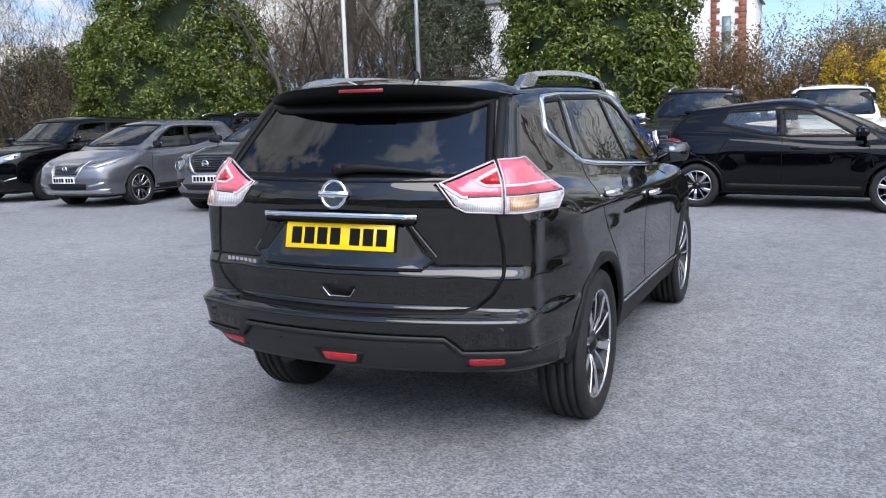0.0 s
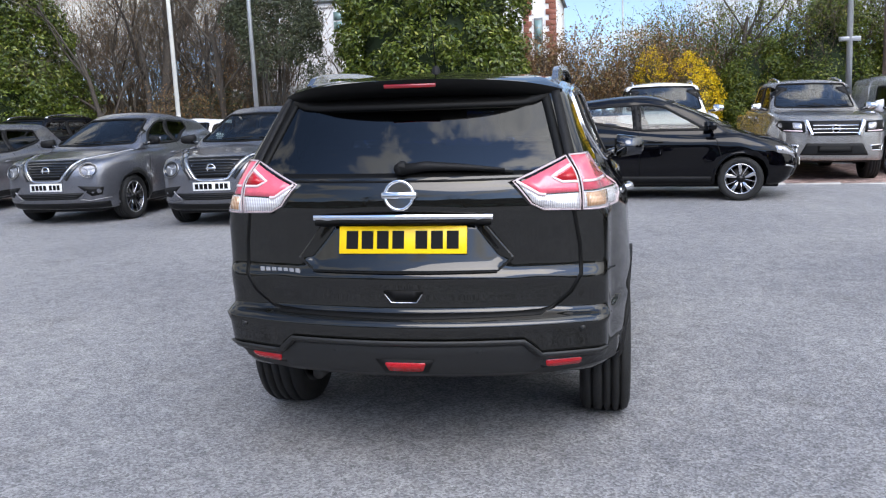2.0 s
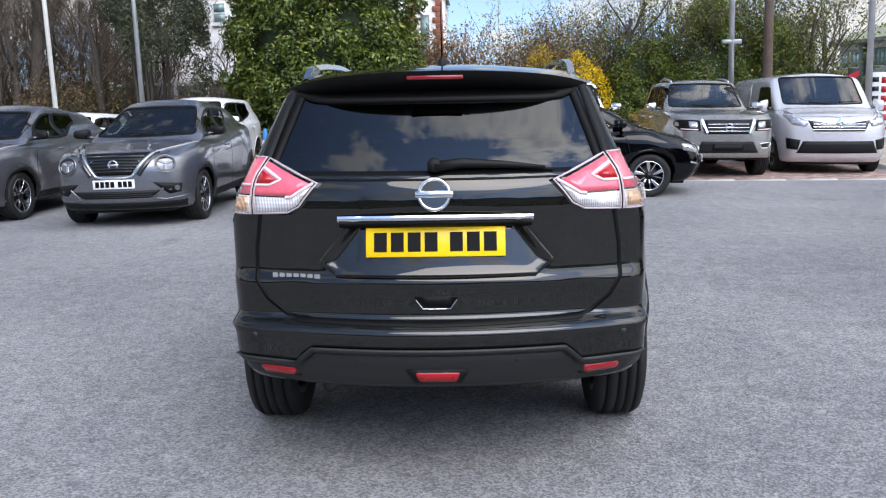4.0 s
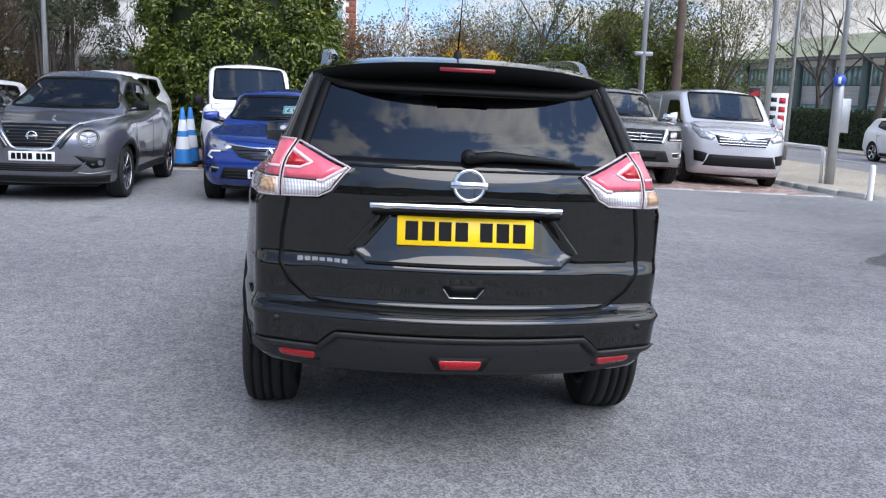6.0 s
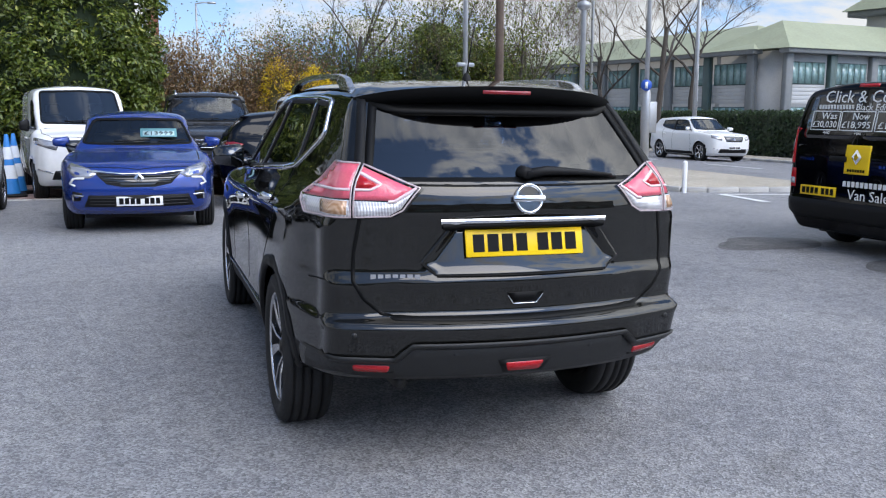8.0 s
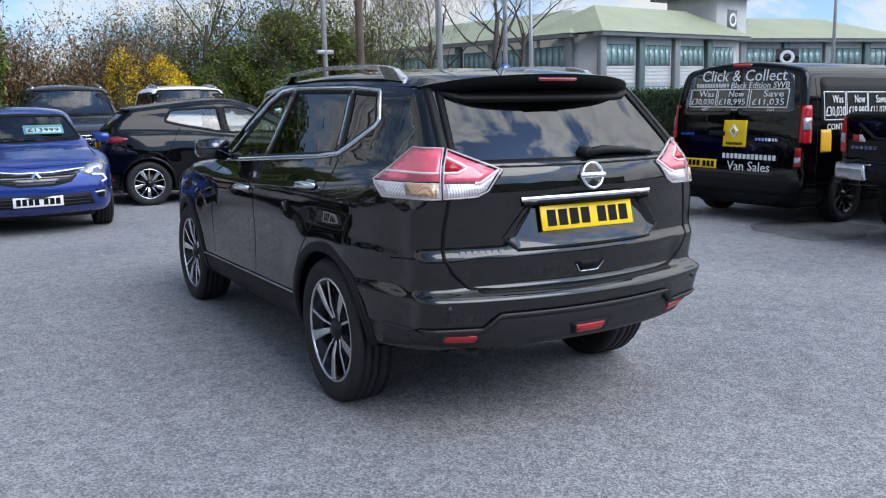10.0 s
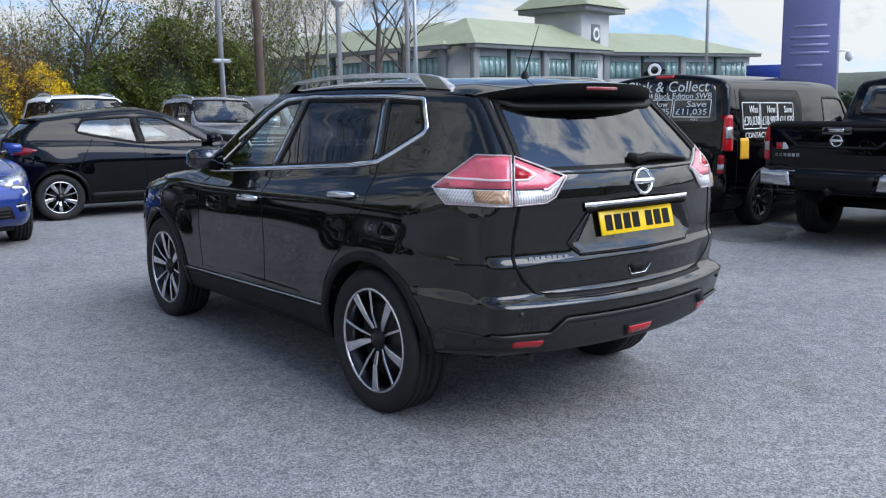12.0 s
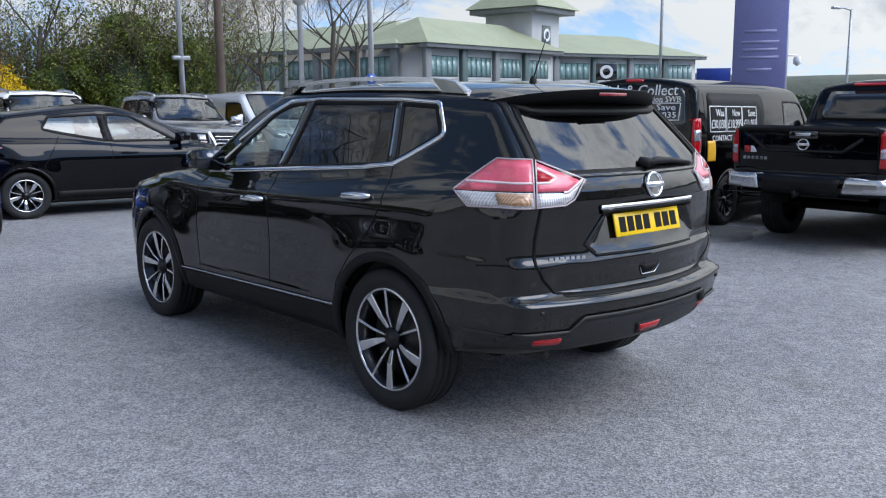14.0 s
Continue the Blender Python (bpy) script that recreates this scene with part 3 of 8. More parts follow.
def add_wheels(car, body, kit, r, w, face_x):
    for hy in body.hubs:
        for sgn in (1, -1):
            m = pose(sgn * (face_x - w * 0.5), hy, r - 0.006, 17 * hy, 0, 0)
            if sgn < 0:
                m = pose(-(face_x - w * 0.5), hy, r - 0.006, 17 * hy, 0, 180)
            hub = part("wheel", kit[0][1], car, m=m)
            hub.name = "wheel"
            for nm, me in kit[1:]:
                part(nm, me, hub)


def liners(car, body):
    for hy in body.hubs:
        for sgn in (1, -1):
            g = Geo()
            vs, fs, n = [], [], 18
            R = body.arch + 0.012
            for x in (0.52, body.w - 0.035):
                for i in range(n + 1):
                    a = 0.10 + (math.pi - 0.20) * i / n
                    vs.append((sgn * x, hy + R * math.cos(a), body.hub_z + R * math.sin(a)))
            for i in range(n):
                fs.append((i, i + 1, n + 2 + i, n + 1 + i))
            fs.append(tuple(range(n + 1)))
            part("arch_liner", g.add(vs, fs).me("arch_liner", PLASTIC), car)


def seat_mesh(name, w=0.5):
    g = Geo()
    g.box(-w / 2, w / 2, -0.10, 0.45, 0.0, 0.16, 0.05)
    vs = []
    n = Geo().box(-w / 2, w / 2, -0.14, 0.02, 0.08, 0.66, 0.05)
    n.v = [(x, y - 0.32 * (z - 0.08), z) for x, y, z in n.v]
    g.add(n.v, n.f)
    n = Geo().box(-0.13, 0.13, -0.09, 0.02, 0.70, 0.88, 0.04)
    n.v = [(x, y - 0.32 * (z - 0.08), z) for x, y, z in n.v]
    g.add(n.v, n.f)
    return g.me(name, FABRIC)


def cabin(car, y_front, y_rear, z, dash_y, dash_z, hw):
    """Seats, dashboard, wheel and floor inside a car."""
    s = seat_mesh("seat")
    for x in (-0.37, 0.37):
        part("front_seat", s, car, m=pose(x, y_front, z))
    if y_rear is not None:
        for x in (-0.42, 0.0, 0.42):
            part("rear_seat", s, car, m=pose(x, y_rear, z + 0.02))
    g = Geo().box(-hw, hw, dash_y - 0.12, dash_y + 0.35, dash_z - 0.35, dash_z, 0.07)
    part("dashboard", g.me("dashboard", LINING), car)
    g = Geo()
    ring = [(0.37 + 0.18 * math.cos(a), 0.05 * math.sin(a), 0.18 * math.sin(a)) for a in np.linspace(0, 2 * math.pi, 25)]
    g.tube([(x, dash_y - 0.26 + y, dash_z - 0.08 + z2) for x, y, z2 in ring], 0.016, 6, False)
    part("steering_wheel", g.me("steering_wheel", PLASTIC), car)
    g = Geo().box(-hw, hw, 0.55, dash_y + 0.3, z - 0.14, z - 0.10)
    part("cabin_floor", g.me("cabin_floor", LINING), car)


def mirrors(car, body, y, z, x, m_body, m_glass=MIRRORGLASS, size=(0.2, 0.09, 0.15), facing=-1):
    for sgn in (1, -1):
        g = Geo().box(-size[0] / 2, size[0] / 2, -size[1] / 2, size[1] / 2, -size[2] / 2, size[2] / 2, 0.035)
        g.v = [(px + sgn * 0.0, py + sgn * px * 0.35, pz * (1 - 0.25 * (sgn * px > 0))) for px, py, pz in g.v]
        ob = part("door_mirror", g.me("mirror_case", m_body), car, m=pose(sgn * x, y, z))
        gg = Geo().box(-size[0] * 0.42, size[0] * 0.42, -size[1] / 2 - 0.004, -size[1] / 2 + 0.002, -size[2] * 0.38, size[2] * 0.36)
        gg.v = [(px, py + sgn * px * 0.35, pz) for px, py, pz in gg.v]
        part("mirror_glass", gg.me("mirror_glass", m_glass), ob)
        a = Geo().tube([(-sgn * 0.05, 0.01, -0.03), (-sgn * 0.19, 0.03, -0.06)], [0.03, 0.025], 8)
        part("mirror_arm", a.me("mirror_arm", GLOSSBLACK), ob)


def bars(parent, where, count, w, h, material, depth=0.002, name="plate_bar"):
    """A row of plain bars that stands for letters, in the plane x, z of the pose."""
    slot = w / count
    me = Geo().box(-slot * 0.36, slot * 0.36, -depth, 0, -h / 2, h / 2).me(name, material, False)
    for i in range(count):
        part(name, me, parent, m=where @ pose(-w / 2 + (i + 0.5) * slot, 0, 0))


PLATE_BAR = Geo().box(-0.024, 0.024, -0.0070, -0.0045, -0.036, 0.036, 0.0).me("plate_bar", INK, False)


def number_plate(car, x, y, z, rot, yellow, tilt=0.0):
    plate = part("number_plate", Geo().box(-0.26, 0.26, -0.005, 0.004, -0.0555, 0.0555, 0.002).me("number_plate", YELLOW if yellow else WHITE), car,
                 "yellow number plate" if yellow else "white number plate", pose(x, y, z, tilt, 0, rot))
    for c in (-0.205, -0.142, -0.079, -0.016, 0.078, 0.141, 0.204):
        part("plate_bar", PLATE_BAR, plate, m=pose(c, 0, 0))
    return plate


def lettering(parent, words, width, where, material, name="lettering", height=None, depth=0.002):
    """Words in the built-in font as a mesh, centred, scaled to a width; upright in the plane x, z of the pose, read from -y."""
    cu = bpy.data.curves.new(name, "FONT")
    cu.body, cu.align_x, cu.align_y, cu.extrude, cu.resolution_u = words, "CENTER", "CENTER", 0.004, 2
    tmp = bpy.data.objects.new(name, cu)
    me = bpy.data.meshes.new_from_object(tmp)
    bpy.data.objects.remove(tmp)
    co = np.empty(len(me.vertices) * 3)
    me.vertices.foreach_get("co", co)
    co = co.reshape(-1, 3)
    lo, hi = co.min(0), co.max(0)
    k = width / (hi[0] - lo[0])
    kz = height / (hi[1] - lo[1]) if height else k
    out = np.stack([(co[:, 0] - (lo[0] + hi[0]) / 2) * k, -co[:, 2] * depth / 0.004 - depth, (co[:, 1] - (lo[1] + hi[1]) / 2) * kz], 1)
    # each letter is a piece of its own
    faces = [tuple(p.vertices) for p in me.polygons]
    bpy.data.meshes.remove(me)
    owner = list(range(len(out)))

    def root(i):
        while owner[i] != i:
            owner[i] = owner[owner[i]]
            i = owner[i]
        return i
    for f in faces:
        for v in f[1:]:
            owner[root(v)] = root(f[0])
    groups = {}
    for f in faces:
        groups.setdefault(root(f[0]), []).append(f)
    # the two sides of an extruded letter and its dots lie over one another: join what overlaps across
    spans = sorted((min(out[v][0] for f in fs for v in f), max(out[v][0] for f in fs for v in f), r) for r, fs in groups.items())
    letters = []
    for a, b, r in spans:
        if letters and a < letters[-1][0] - 0.15 * (b - a):
            letters[-1][0] = max(letters[-1][0], b)
            letters[-1][1].extend(groups[r])
        else:
            letters.append([b, list(groups[r])])
    for _, fs in letters:
        used = sorted({v for f in fs for v in f})
        index = {v: i for i, v in enumerate(used)}
        lm = bpy.data.meshes.new("letter")
        lm.from_pydata([tuple(out[v]) for v in used], [], [tuple(index[v] for v in f) for f in fs])
        lm.materials.append(material)
        part("letter", lm, parent, m=where)


def ring_badge(car, m, r=0.06):
    """A round chrome emblem: ring and bar."""
    g = Geo()
    g.lathe([(-0.008, r), (-0.014, r - 0.006), (-0.008, r - 0.014), (0.004, r - 0.014), (0.004, r)], 32, "y", closed=True)
    b = part("emblem", g.me("emblem", CHROME), car, "chrome ring emblem", m)
    part("emblem_bar", Geo().box(-r * 1.12, r * 1.12, -0.016, 0.002, -r * 0.2, r * 0.2, 0.004).me("emblem_bar", CHROME), b)
    part("emblem_back", Geo().lathe([(-0.003, r - 0.006), (-0.004, 0.001)], 32, "y").me("emblem_back", GLOSSBLACK), b)


def diamond_badge(car, m, r=0.06):
    g = Geo()
    n = [(0, -0.004, r * 1.25), (r * 0.95, -0.004, 0), (0, -0.004, -r * 1.25), (-r * 0.95, -0.004, 0)]
    i = [(p[0] * 0.5, -0.016, p[2] * 0.5) for p in n]
    o = [(p[0], 0.006, p[2]) for p in n]
    c = [(p[0] * 0.42, 0.0, p[2] * 0.42) for p in n]
    fs = []
    for a in range(4):
        b = (a + 1) % 4
        fs += [(a, b, 4 + b, 4 + a), (8 + a, 8 + b, b, a), (4 + a, 4 + b, 12 + b, 12 + a)]
    part("emblem", g.add(n + i + o + c, fs).me("emblem", CHROME, False), car, "chrome diamond emblem", m)


def rails(car, body, y0, y1, x, z_up, material, r=0.022):
    for sgn in (1, -1):
        ys = np.linspace(y0, y1, 15)
        P = body.project(np.stack([np.full(15, sgn * x), ys], 1), "T")
        lift = [z_up * math.sin(math.pi * t) ** 0.35 if 0 < t < 1 else 0 for t in np.linspace(0, 1, 15)]
        pts = [(p[0], p[1], p[2] + l) for p, l in zip(P, lift)]
        part("roof_rail", Geo().tube(pts, r, 8).me("roof_rail", material), car, "silver roof rail")


# ---- ground form ----
def ground_z(x, y):
    """The yard falls gently to the east, and further towards the road."""
    x, y = np.asarray(x, float), np.asarray(y, float)
    sp = np.logaddexp(0, 2 * np.clip(x + 1.5, -30, 300)) / 2
    east = 0.011 - 0.015 * np.minimum(sp, 40)
    e2 = np.logaddexp(0, 2 * np.clip(x - 3.0, -30, 300)) / 2
    return east - 0.006 * np.minimum(e2, 30) - 0.008 * np.clip(y - 10, 0, 30) * step(2, 8, x)


def stand(x, y, heading):
    """The pose of a car whose middle is at x, y: heading in degrees, 0 towards +y, turned to the left."""
    e = 0.6
    gx, gy = (ground_z(x + e, y) - ground_z(x - e, y)) / (2 * e), (ground_z(x, y + e) - ground_z(x, y - e)) / (2 * e)
    n = Vector((-float(gx), -float(gy), 1)).normalized()
    tilt = Vector((0, 0, 1)).rotation_difference(n).to_matrix().to_4x4()
    return Matrix.Translation((x, y, float(ground_z(x, y)))) @ tilt @ pose(0, 0, 0, 0, 0, heading)


# ---- the main car: a dark olive family SUV ----
def tail_recess(x, y, z, sx):
    hw = np.interp(z, [0.850, 0.862, 0.905, 1.05, 1.06], [0.35, 0.365, 0.425, 0.315, 0.30])
    m = step(-0.012, 0.040, hw - x) * step(0.846, 0.890, z) * step(1.066, 1.042, z) * step(0.5, 0.4, y) * (0.10 + 0.95 * np.clip((z - 0.87) / 0.17, 0, 1))
    lower = 0.014 * step(0.815, 0.79, z) * step(0.66, 0.70, z) * step(0.66, 0.56, x) * step(0.5, 0.4, y)
    return 0.050 * m + lower


def side_creases(x, y, z, sx):
    shoulder = -0.009 * np.exp(-((z - (1.02 + 0.03 * (2.2 - y) / 2.2)) / 0.035) ** 2) * step(0.35, 1.0, y) * step(4.4, 3.4, y)
    waist = 0.010 * np.exp(-((z - 0.72) / 0.13) ** 2) * step(1.2, 2.0, y) * step(3.5, 2.7, y)
    sill = -0.010 * np.exp(-((z - (0.47 + 0.02 * (2.2 - y))) / 0.03) ** 2) * step(1.4, 1.7, y) * step(3.3, 3.0, y)
    return (shoulder + waist + sill) * step(0.55, 0.7, x)


def bumper_steps(x, y, z, sx):
    ledge = np.where(x < 0.48, 0.575, np.interp(x, [0.48, 0.53], [0.575, 0.515]))
    low = 0.018 * step(ledge + 0.006, ledge - 0.010, z) * step(0.75, 0.5, y)
    return low - 0.012 * np.exp(-((z - 0.652) / 0.014) ** 2) * step(0.5, 0.3, y)


def main_car():
    car = thing("suv", "dark olive-black family SUV parked on worn asphalt", "car", stand(-0.012, 0, 0))
    B = Body(
        w=0.91, length=4.64, height=1.69, floor=0.26, under=curve((0, 0.395), (0.3, 0.385), (0.55, 0.36), (0.9, 0.28), (3.8, 0.26), (4.64, 0.30)), belt=1.15, hubs=(1.0, 3.705), hub_z=0.36, arch=0.405, flare=0.012, kl=0.10, kg=0.08, ku=0.03,
        rb=0.235, rc=0.42, gb=0.20, sb=0.30, db=0.06, fb=0.25, fc=0.45, gc=0.055,
        side=curve((0.2, 0.80), (0.36, 0.875), (0.5, 0.90), (0.75, 0.91), (0.98, 0.905), (1.08, 0.89), (1.16, 0.862), (1.3, 0.80)),
        plan=curve((0, 0.955), (0.8, 0.985), (1.6, 1.0), (3.2, 1.0), (4.64, 0.95)),
        rear=curve((0.26, 0.20), (0.36, 0.10), (0.44, 0.055), (0.56, 0.02), (0.645, 0.0), (0.668, 0.02), (0.688, 0.068), (0.815, 0.050), (0.872, 0.070), (1.05, 0.066),
                   (1.10, 0.063), (1.16, 0.070), (1.215, 0.088), (1.25, 0.115), (1.50, 0.365), (1.66, 0.53)),
        front=curve((0.22, 4.45), (0.42, 4.60), (0.6, 4.64), (0.8, 4.60), (0.93, 4.50), (1.0, 4.2)),
        deck=curve((0, 1.25), (0.6, 1.235), (1.1, 1.20), (2.1, 1.13), (2.9, 1.10), (3.35, 1.125), (3.8, 1.08), (4.3, 0.985), (4.64, 0.86)),
        gside=curve((1.05, 0.865), (1.15, 0.825), (1.235, 0.785), (1.40, 0.712), (1.55, 0.650), (1.62, 0.61), (1.7, 0.55)),
        gplan=curve((0.2, 0.93), (0.8, 0.975), (1.3, 1.0), (2.2, 1.0), (3.2, 0.94)),
        roof=curve((0.3, 1.615), (0.6, 1.638), (1.1, 1.662), (1.7, 1.672), (2.3, 1.65), (2.8, 1.60)),
        screen=curve((1.08, 3.50), (1.25, 3.18), (1.45, 2.82), (1.62, 2.46)),
        extra=[tail_recess, side_creases, bumper_steps])
    win_f = rounded([(2.85, 1.125), (2.13, 1.172), (2.035, 1.545), (2.20, 1.53), (2.36, 1.475)], 0.02)
    win_r = rounded([(2.07, 1.176), (1.125, 1.238), (1.205, 1.545), (1.965, 1.55)], 0.02)
    win_q = rounded([(1.075, 1.252), (0.815, 1.395), (0.895, 1.528), (1.155, 1.54)], 0.02)
    rear_glass = rounded([(-0.545, 1.545), (0.545, 1.545), (0.635, 1.245), (0.61, 1.226), (-0.61, 1.226), (-0.635, 1.245)], 0.03)
    screen = rounded([(-0.70, 1.17), (0.70, 1.17), (0.56, 1.56), (-0.56, 1.56)], 0.05)
    cuts = [(s, p) for s in "RL" for p in (win_f, win_r, win_q)] + [("B", rear_glass), ("F", screen)]
    V, F = B.shell(0.024, cuts)
    P = PAINT["olive"]
    part("body", mesh("body", V, F, P), car, "glossy olive-black painted steel body")
    for s in "RL":
        part("front_window", B.panel("front_window", win_f, s, GLASS_SIDE, -0.006, 0), car, "clear side glass").visible_shadow = False
        part("rear_window", B.panel("rear_window", win_r, s, GLASS_DARK, -0.006, 0), car, "dark privacy glass").visible_shadow = False
        part("quarter_window", B.panel("quarter_window", win_q, s, GLASS_DARK, -0.006, 0), car, "dark privacy glass").visible_shadow = False
        for p in (win_f, win_r, win_q):
            part("window_seal", B.ribbon("window_seal", p, s, PLASTIC, 0.020, 0.001, True), car)
        part("pillar_trim", B.panel("pillar_trim", [(2.125, 1.172), (2.08, 1.175), (1.97, 1.552), (2.03, 1.548)], s, GLOSSBLACK, 0.003), car)
        part("pillar_trim", B.panel("pillar_trim", [(1.12, 1.243), (1.08, 1.255), (1.16, 1.545), (1.20, 1.548)], s, GLOSSBLACK, 0.003), car)
        part("mirror_patch", B.panel("mirror_patch", [(2.97, 1.108), (2.86, 1.118), (2.62, 1.29), (2.65, 1.31)], s, GLOSSBLACK, 0.003), car)
        line = [(2.99, 1.100), (2.1, 1.158), (1.30, 1.212), (1.085, 1.236), (0.98, 1.285), (0.80, 1.380), (0.788, 1.405), (0.870, 1.535), (0.90, 1.546), (1.18, 1.562), (1.95, 1.567), (2.22, 1.547), (2.40, 1.475), (2.70, 1.305)]
        part("window_line", B.ribbon("window_line", line, s, CHROME, 0.020, 0.008), car, "chrome window surround")
        seams = [[(2.10, 1.145), (2.112, 0.44)], [(1.075, 1.225), (1.035, 1.05), (1.13, 0.90), (1.30, 0.74), (1.41, 0.60), (1.44, 0.46)], [(2.97, 1.09), (3.03, 0.75), (3.0, 0.44)],
                 [(0.56, 0.81), (0.40, 0.818), (0.24, 0.832)]]
        for q in seams:
            part("panel_gap", B.ribbon("panel_gap", q, s, INK, 0.007, 0.0012, rim=0.003), car)
        part("sill_cladding", B.panel("sill_cladding", [(1.44, 0.30), (1.44, 0.455), (3.26, 0.415), (3.27, 0.29)], s, PLASTIC, 0.006), car)
        part("sill_edge", B.ribbon("sill_edge", [(1.44, 0.475), (3.26, 0.432)], s, SATIN, 0.009, 0.012), car)
        part("bumper_cladding", B.panel("bumper_cladding", [(0.16, 0.455), (0.16, 0.512), (0.56, 0.522), (0.60, 0.40), (0.40, 0.425)], s, GREYPLASTIC, 0.006), car)
        for hy in B.hubs:
            arc = [(hy + (B.arch + 0.022) * math.cos(a), B.hub_z + (B.arch + 0.022) * math.sin(a)) for a in np.linspace(-0.16, math.pi + (0.16 if hy > 2 else -0.06), 40)]
            part("arch_lip", B.ribbon("arch_lip", arc, s, PLASTIC, 0.048, 0.012, rim=0.02), car)
        sg = 1 if s == "R" else -1
        for y0, y1, z0, z1 in ((2.13, 2.39, 0.985, 0.975), (1.125, 1.37, 1.078, 1.062)):
            part("handle_cup", B.panel("handle_cup", rounded([(y0 + 0.03, z0 - 0.035), (y0 + 0.03, z0 + 0.02), (y0 + 0.17, z0 + 0.02), (y0 + 0.17, z0 - 0.035)], 0.03), s, GLOSSBLACK, 0.002, 0), car)
            Q = B.project(np.array([(y0, z0), ((y0 + y1) / 2, (z0 + z1) / 2 + 0.006), (y1, z1)]), s)
            pts = [(q[0] + sg * o, q[1], q[2]) for q, o in zip(Q, (0.010, 0.033, 0.010))]
            g = Geo().tube([pts[0], tuple((np.array(pts[0]) + pts[1]) / 2 + [sg * 0.012, 0, 0]), pts[1], tuple((np.array(pts[1]) + pts[2]) / 2 + [sg * 0.012, 0, 0]), pts[2]], [0.012, 0.019, 0.020, 0.019, 0.012], 8)
            part("door_handle", g.me("door_handle", CHROME), car, "chrome door handle")
        # front lamp and wheel-side bumper
        part("head_lamp", B.panel("head_lamp", [(4.45, 0.87), (4.02, 1.0), (4.12, 0.90), (4.40, 0.80)], s, CLEAR_LENS, 0.004), car)
    for k in (1, -1):
        mir = k < 0
        # lamps wrap the corner: one part on the wing, one on the gate
        part("lamp_bezel", B.panel("lamp_bezel", [(0.385, 1.200), (0.638, 1.298), (0.795, 1.302), (1.002, 1.150), (0.928, 1.075), (0.620, 1.078), (0.485, 1.084), (0.440, 1.112)], "C", GLOSSBLACK, 0.001, 0.004, mirror=mir), car)
        lamp = part("tail_lamp", B.panel("tail_lamp", [(0.640, 1.288), (0.79, 1.292), (0.985, 1.152), (0.636, 1.160)], "C", LAMP_RED, 0.007, mirror=mir), car, "red tail lamp with pale stripe")
        part("lamp_stripe", B.ribbon("lamp_stripe", [(0.640, 1.192), (0.93, 1.186)], "C", WHITE_LENS, 0.009, 0.0095, rim=0.003, mirror=mir), lamp)
        part("clear_lens", B.panel("clear_lens", [(0.635, 1.153), (0.980, 1.146), (0.919, 1.086), (0.630, 1.089)], "C", RIB_CLEAR, 0.007, mirror=mir), lamp)
        part("indicator_lens", B.panel("indicator_lens", [(0.645, 1.149), (0.800, 1.146), (0.785, 1.096), (0.645, 1.096)], "C", RIB_AMBER, 0.0095, 0.003, 0.03, mirror=mir), lamp)
        lamp = part("gate_lamp", B.panel("gate_lamp", [(0.425, 1.198), (0.625, 1.278), (0.622, 1.155), (0.478, 1.152)], "C", LAMP_RED, 0.007, mirror=mir), car, "red lamp on the tailgate")
        part("lamp_stripe", B.ribbon("lamp_stripe", [(0.622, 1.192), (0.566, 1.192), (0.533, 1.212), (0.622, 1.254)], "C", WHITE_LENS, 0.009, 0.0095, rim=0.003, mirror=mir), lamp)
        part("lamp_core", B.panel("lamp_core", [(0.550, 1.211), (0.621, 1.244), (0.621, 1.199), (0.570, 1.199)], "C", RED_LENS, 0.0085, mirror=mir), lamp)
        part("lamp_stripe", B.ribbon("lamp_stripe", [(0.412, 1.200), (0.478, 1.150), (0.500, 1.148)], "C", WHITE_LENS, 0.011, 0.0095, rim=0.003, mirror=mir), lamp)
        part("clear_lens", B.panel("clear_lens", [(0.418, 1.188), (0.478, 1.146), (0.622, 1.150), (0.618, 1.089), (0.495, 1.095), (0.455, 1.120)], "C", RIB_CLEAR, 0.007, mirror=mir), lamp)
        for rim_ in ([(0.640, 1.291), (0.79, 1.295), (0.990, 1.150), (0.922, 1.083), (0.630, 1.086)], [(0.400, 1.200), (0.626, 1.288), (0.620, 1.086), (0.490, 1.092), (0.448, 1.116)]):
            part("lens_rim", B.ribbon("lens_rim", rim_, "C", LENS_EDGE, 0.0055, 0.0085, True, rim=0.003, mirror=mir), lamp)
        part("pillar_strip", B.panel("pillar_strip", [(0.565, 1.572), (0.598, 1.562), (0.672, 1.300), (0.660, 1.278), (0.646, 1.250)], "B", PLASTIC, 0.006, mirror=mir), car)
        part("reflector", B.panel("reflector", rounded([(0.555, 0.486), (0.70, 0.490), (0.69, 0.460), (0.56, 0.455)], 0.012), "B", RED_LENS, 0.010, mirror=mir), car, "red reflector")
        part("reflector_cup", B.panel("reflector_cup", [(0.52, 0.500), (0.74, 0.503), (0.72, 0.450), (0.54, 0.446)], "B", PLASTIC, 0.003, mirror=mir), car)
        for x, z in ((0.705, 0.622), (0.300, 0.535)):
            Q = B.project(np.array([(k * x, z)]), "B")[0]
            g = Geo().lathe([(-0.006, 0.001), (-0.006, 0.011), (0.0, 0.013), (0.004, 0.013)], 16, "y")
            part("parking_sensor", g.me("parking_sensor", GREYPLASTIC), car, m=pose(Q[0], Q[1] - 0.001, Q[2]))
    part("rear_glass", B.panel("rear_glass", rear_glass, "B", GLASS_REAR, -0.006, 0), car, "dark privacy glass").visible_shadow = False
    part("glass_border", B.ribbon("glass_border", rear_glass, "B", INK, 0.034, 0.001, True), car)
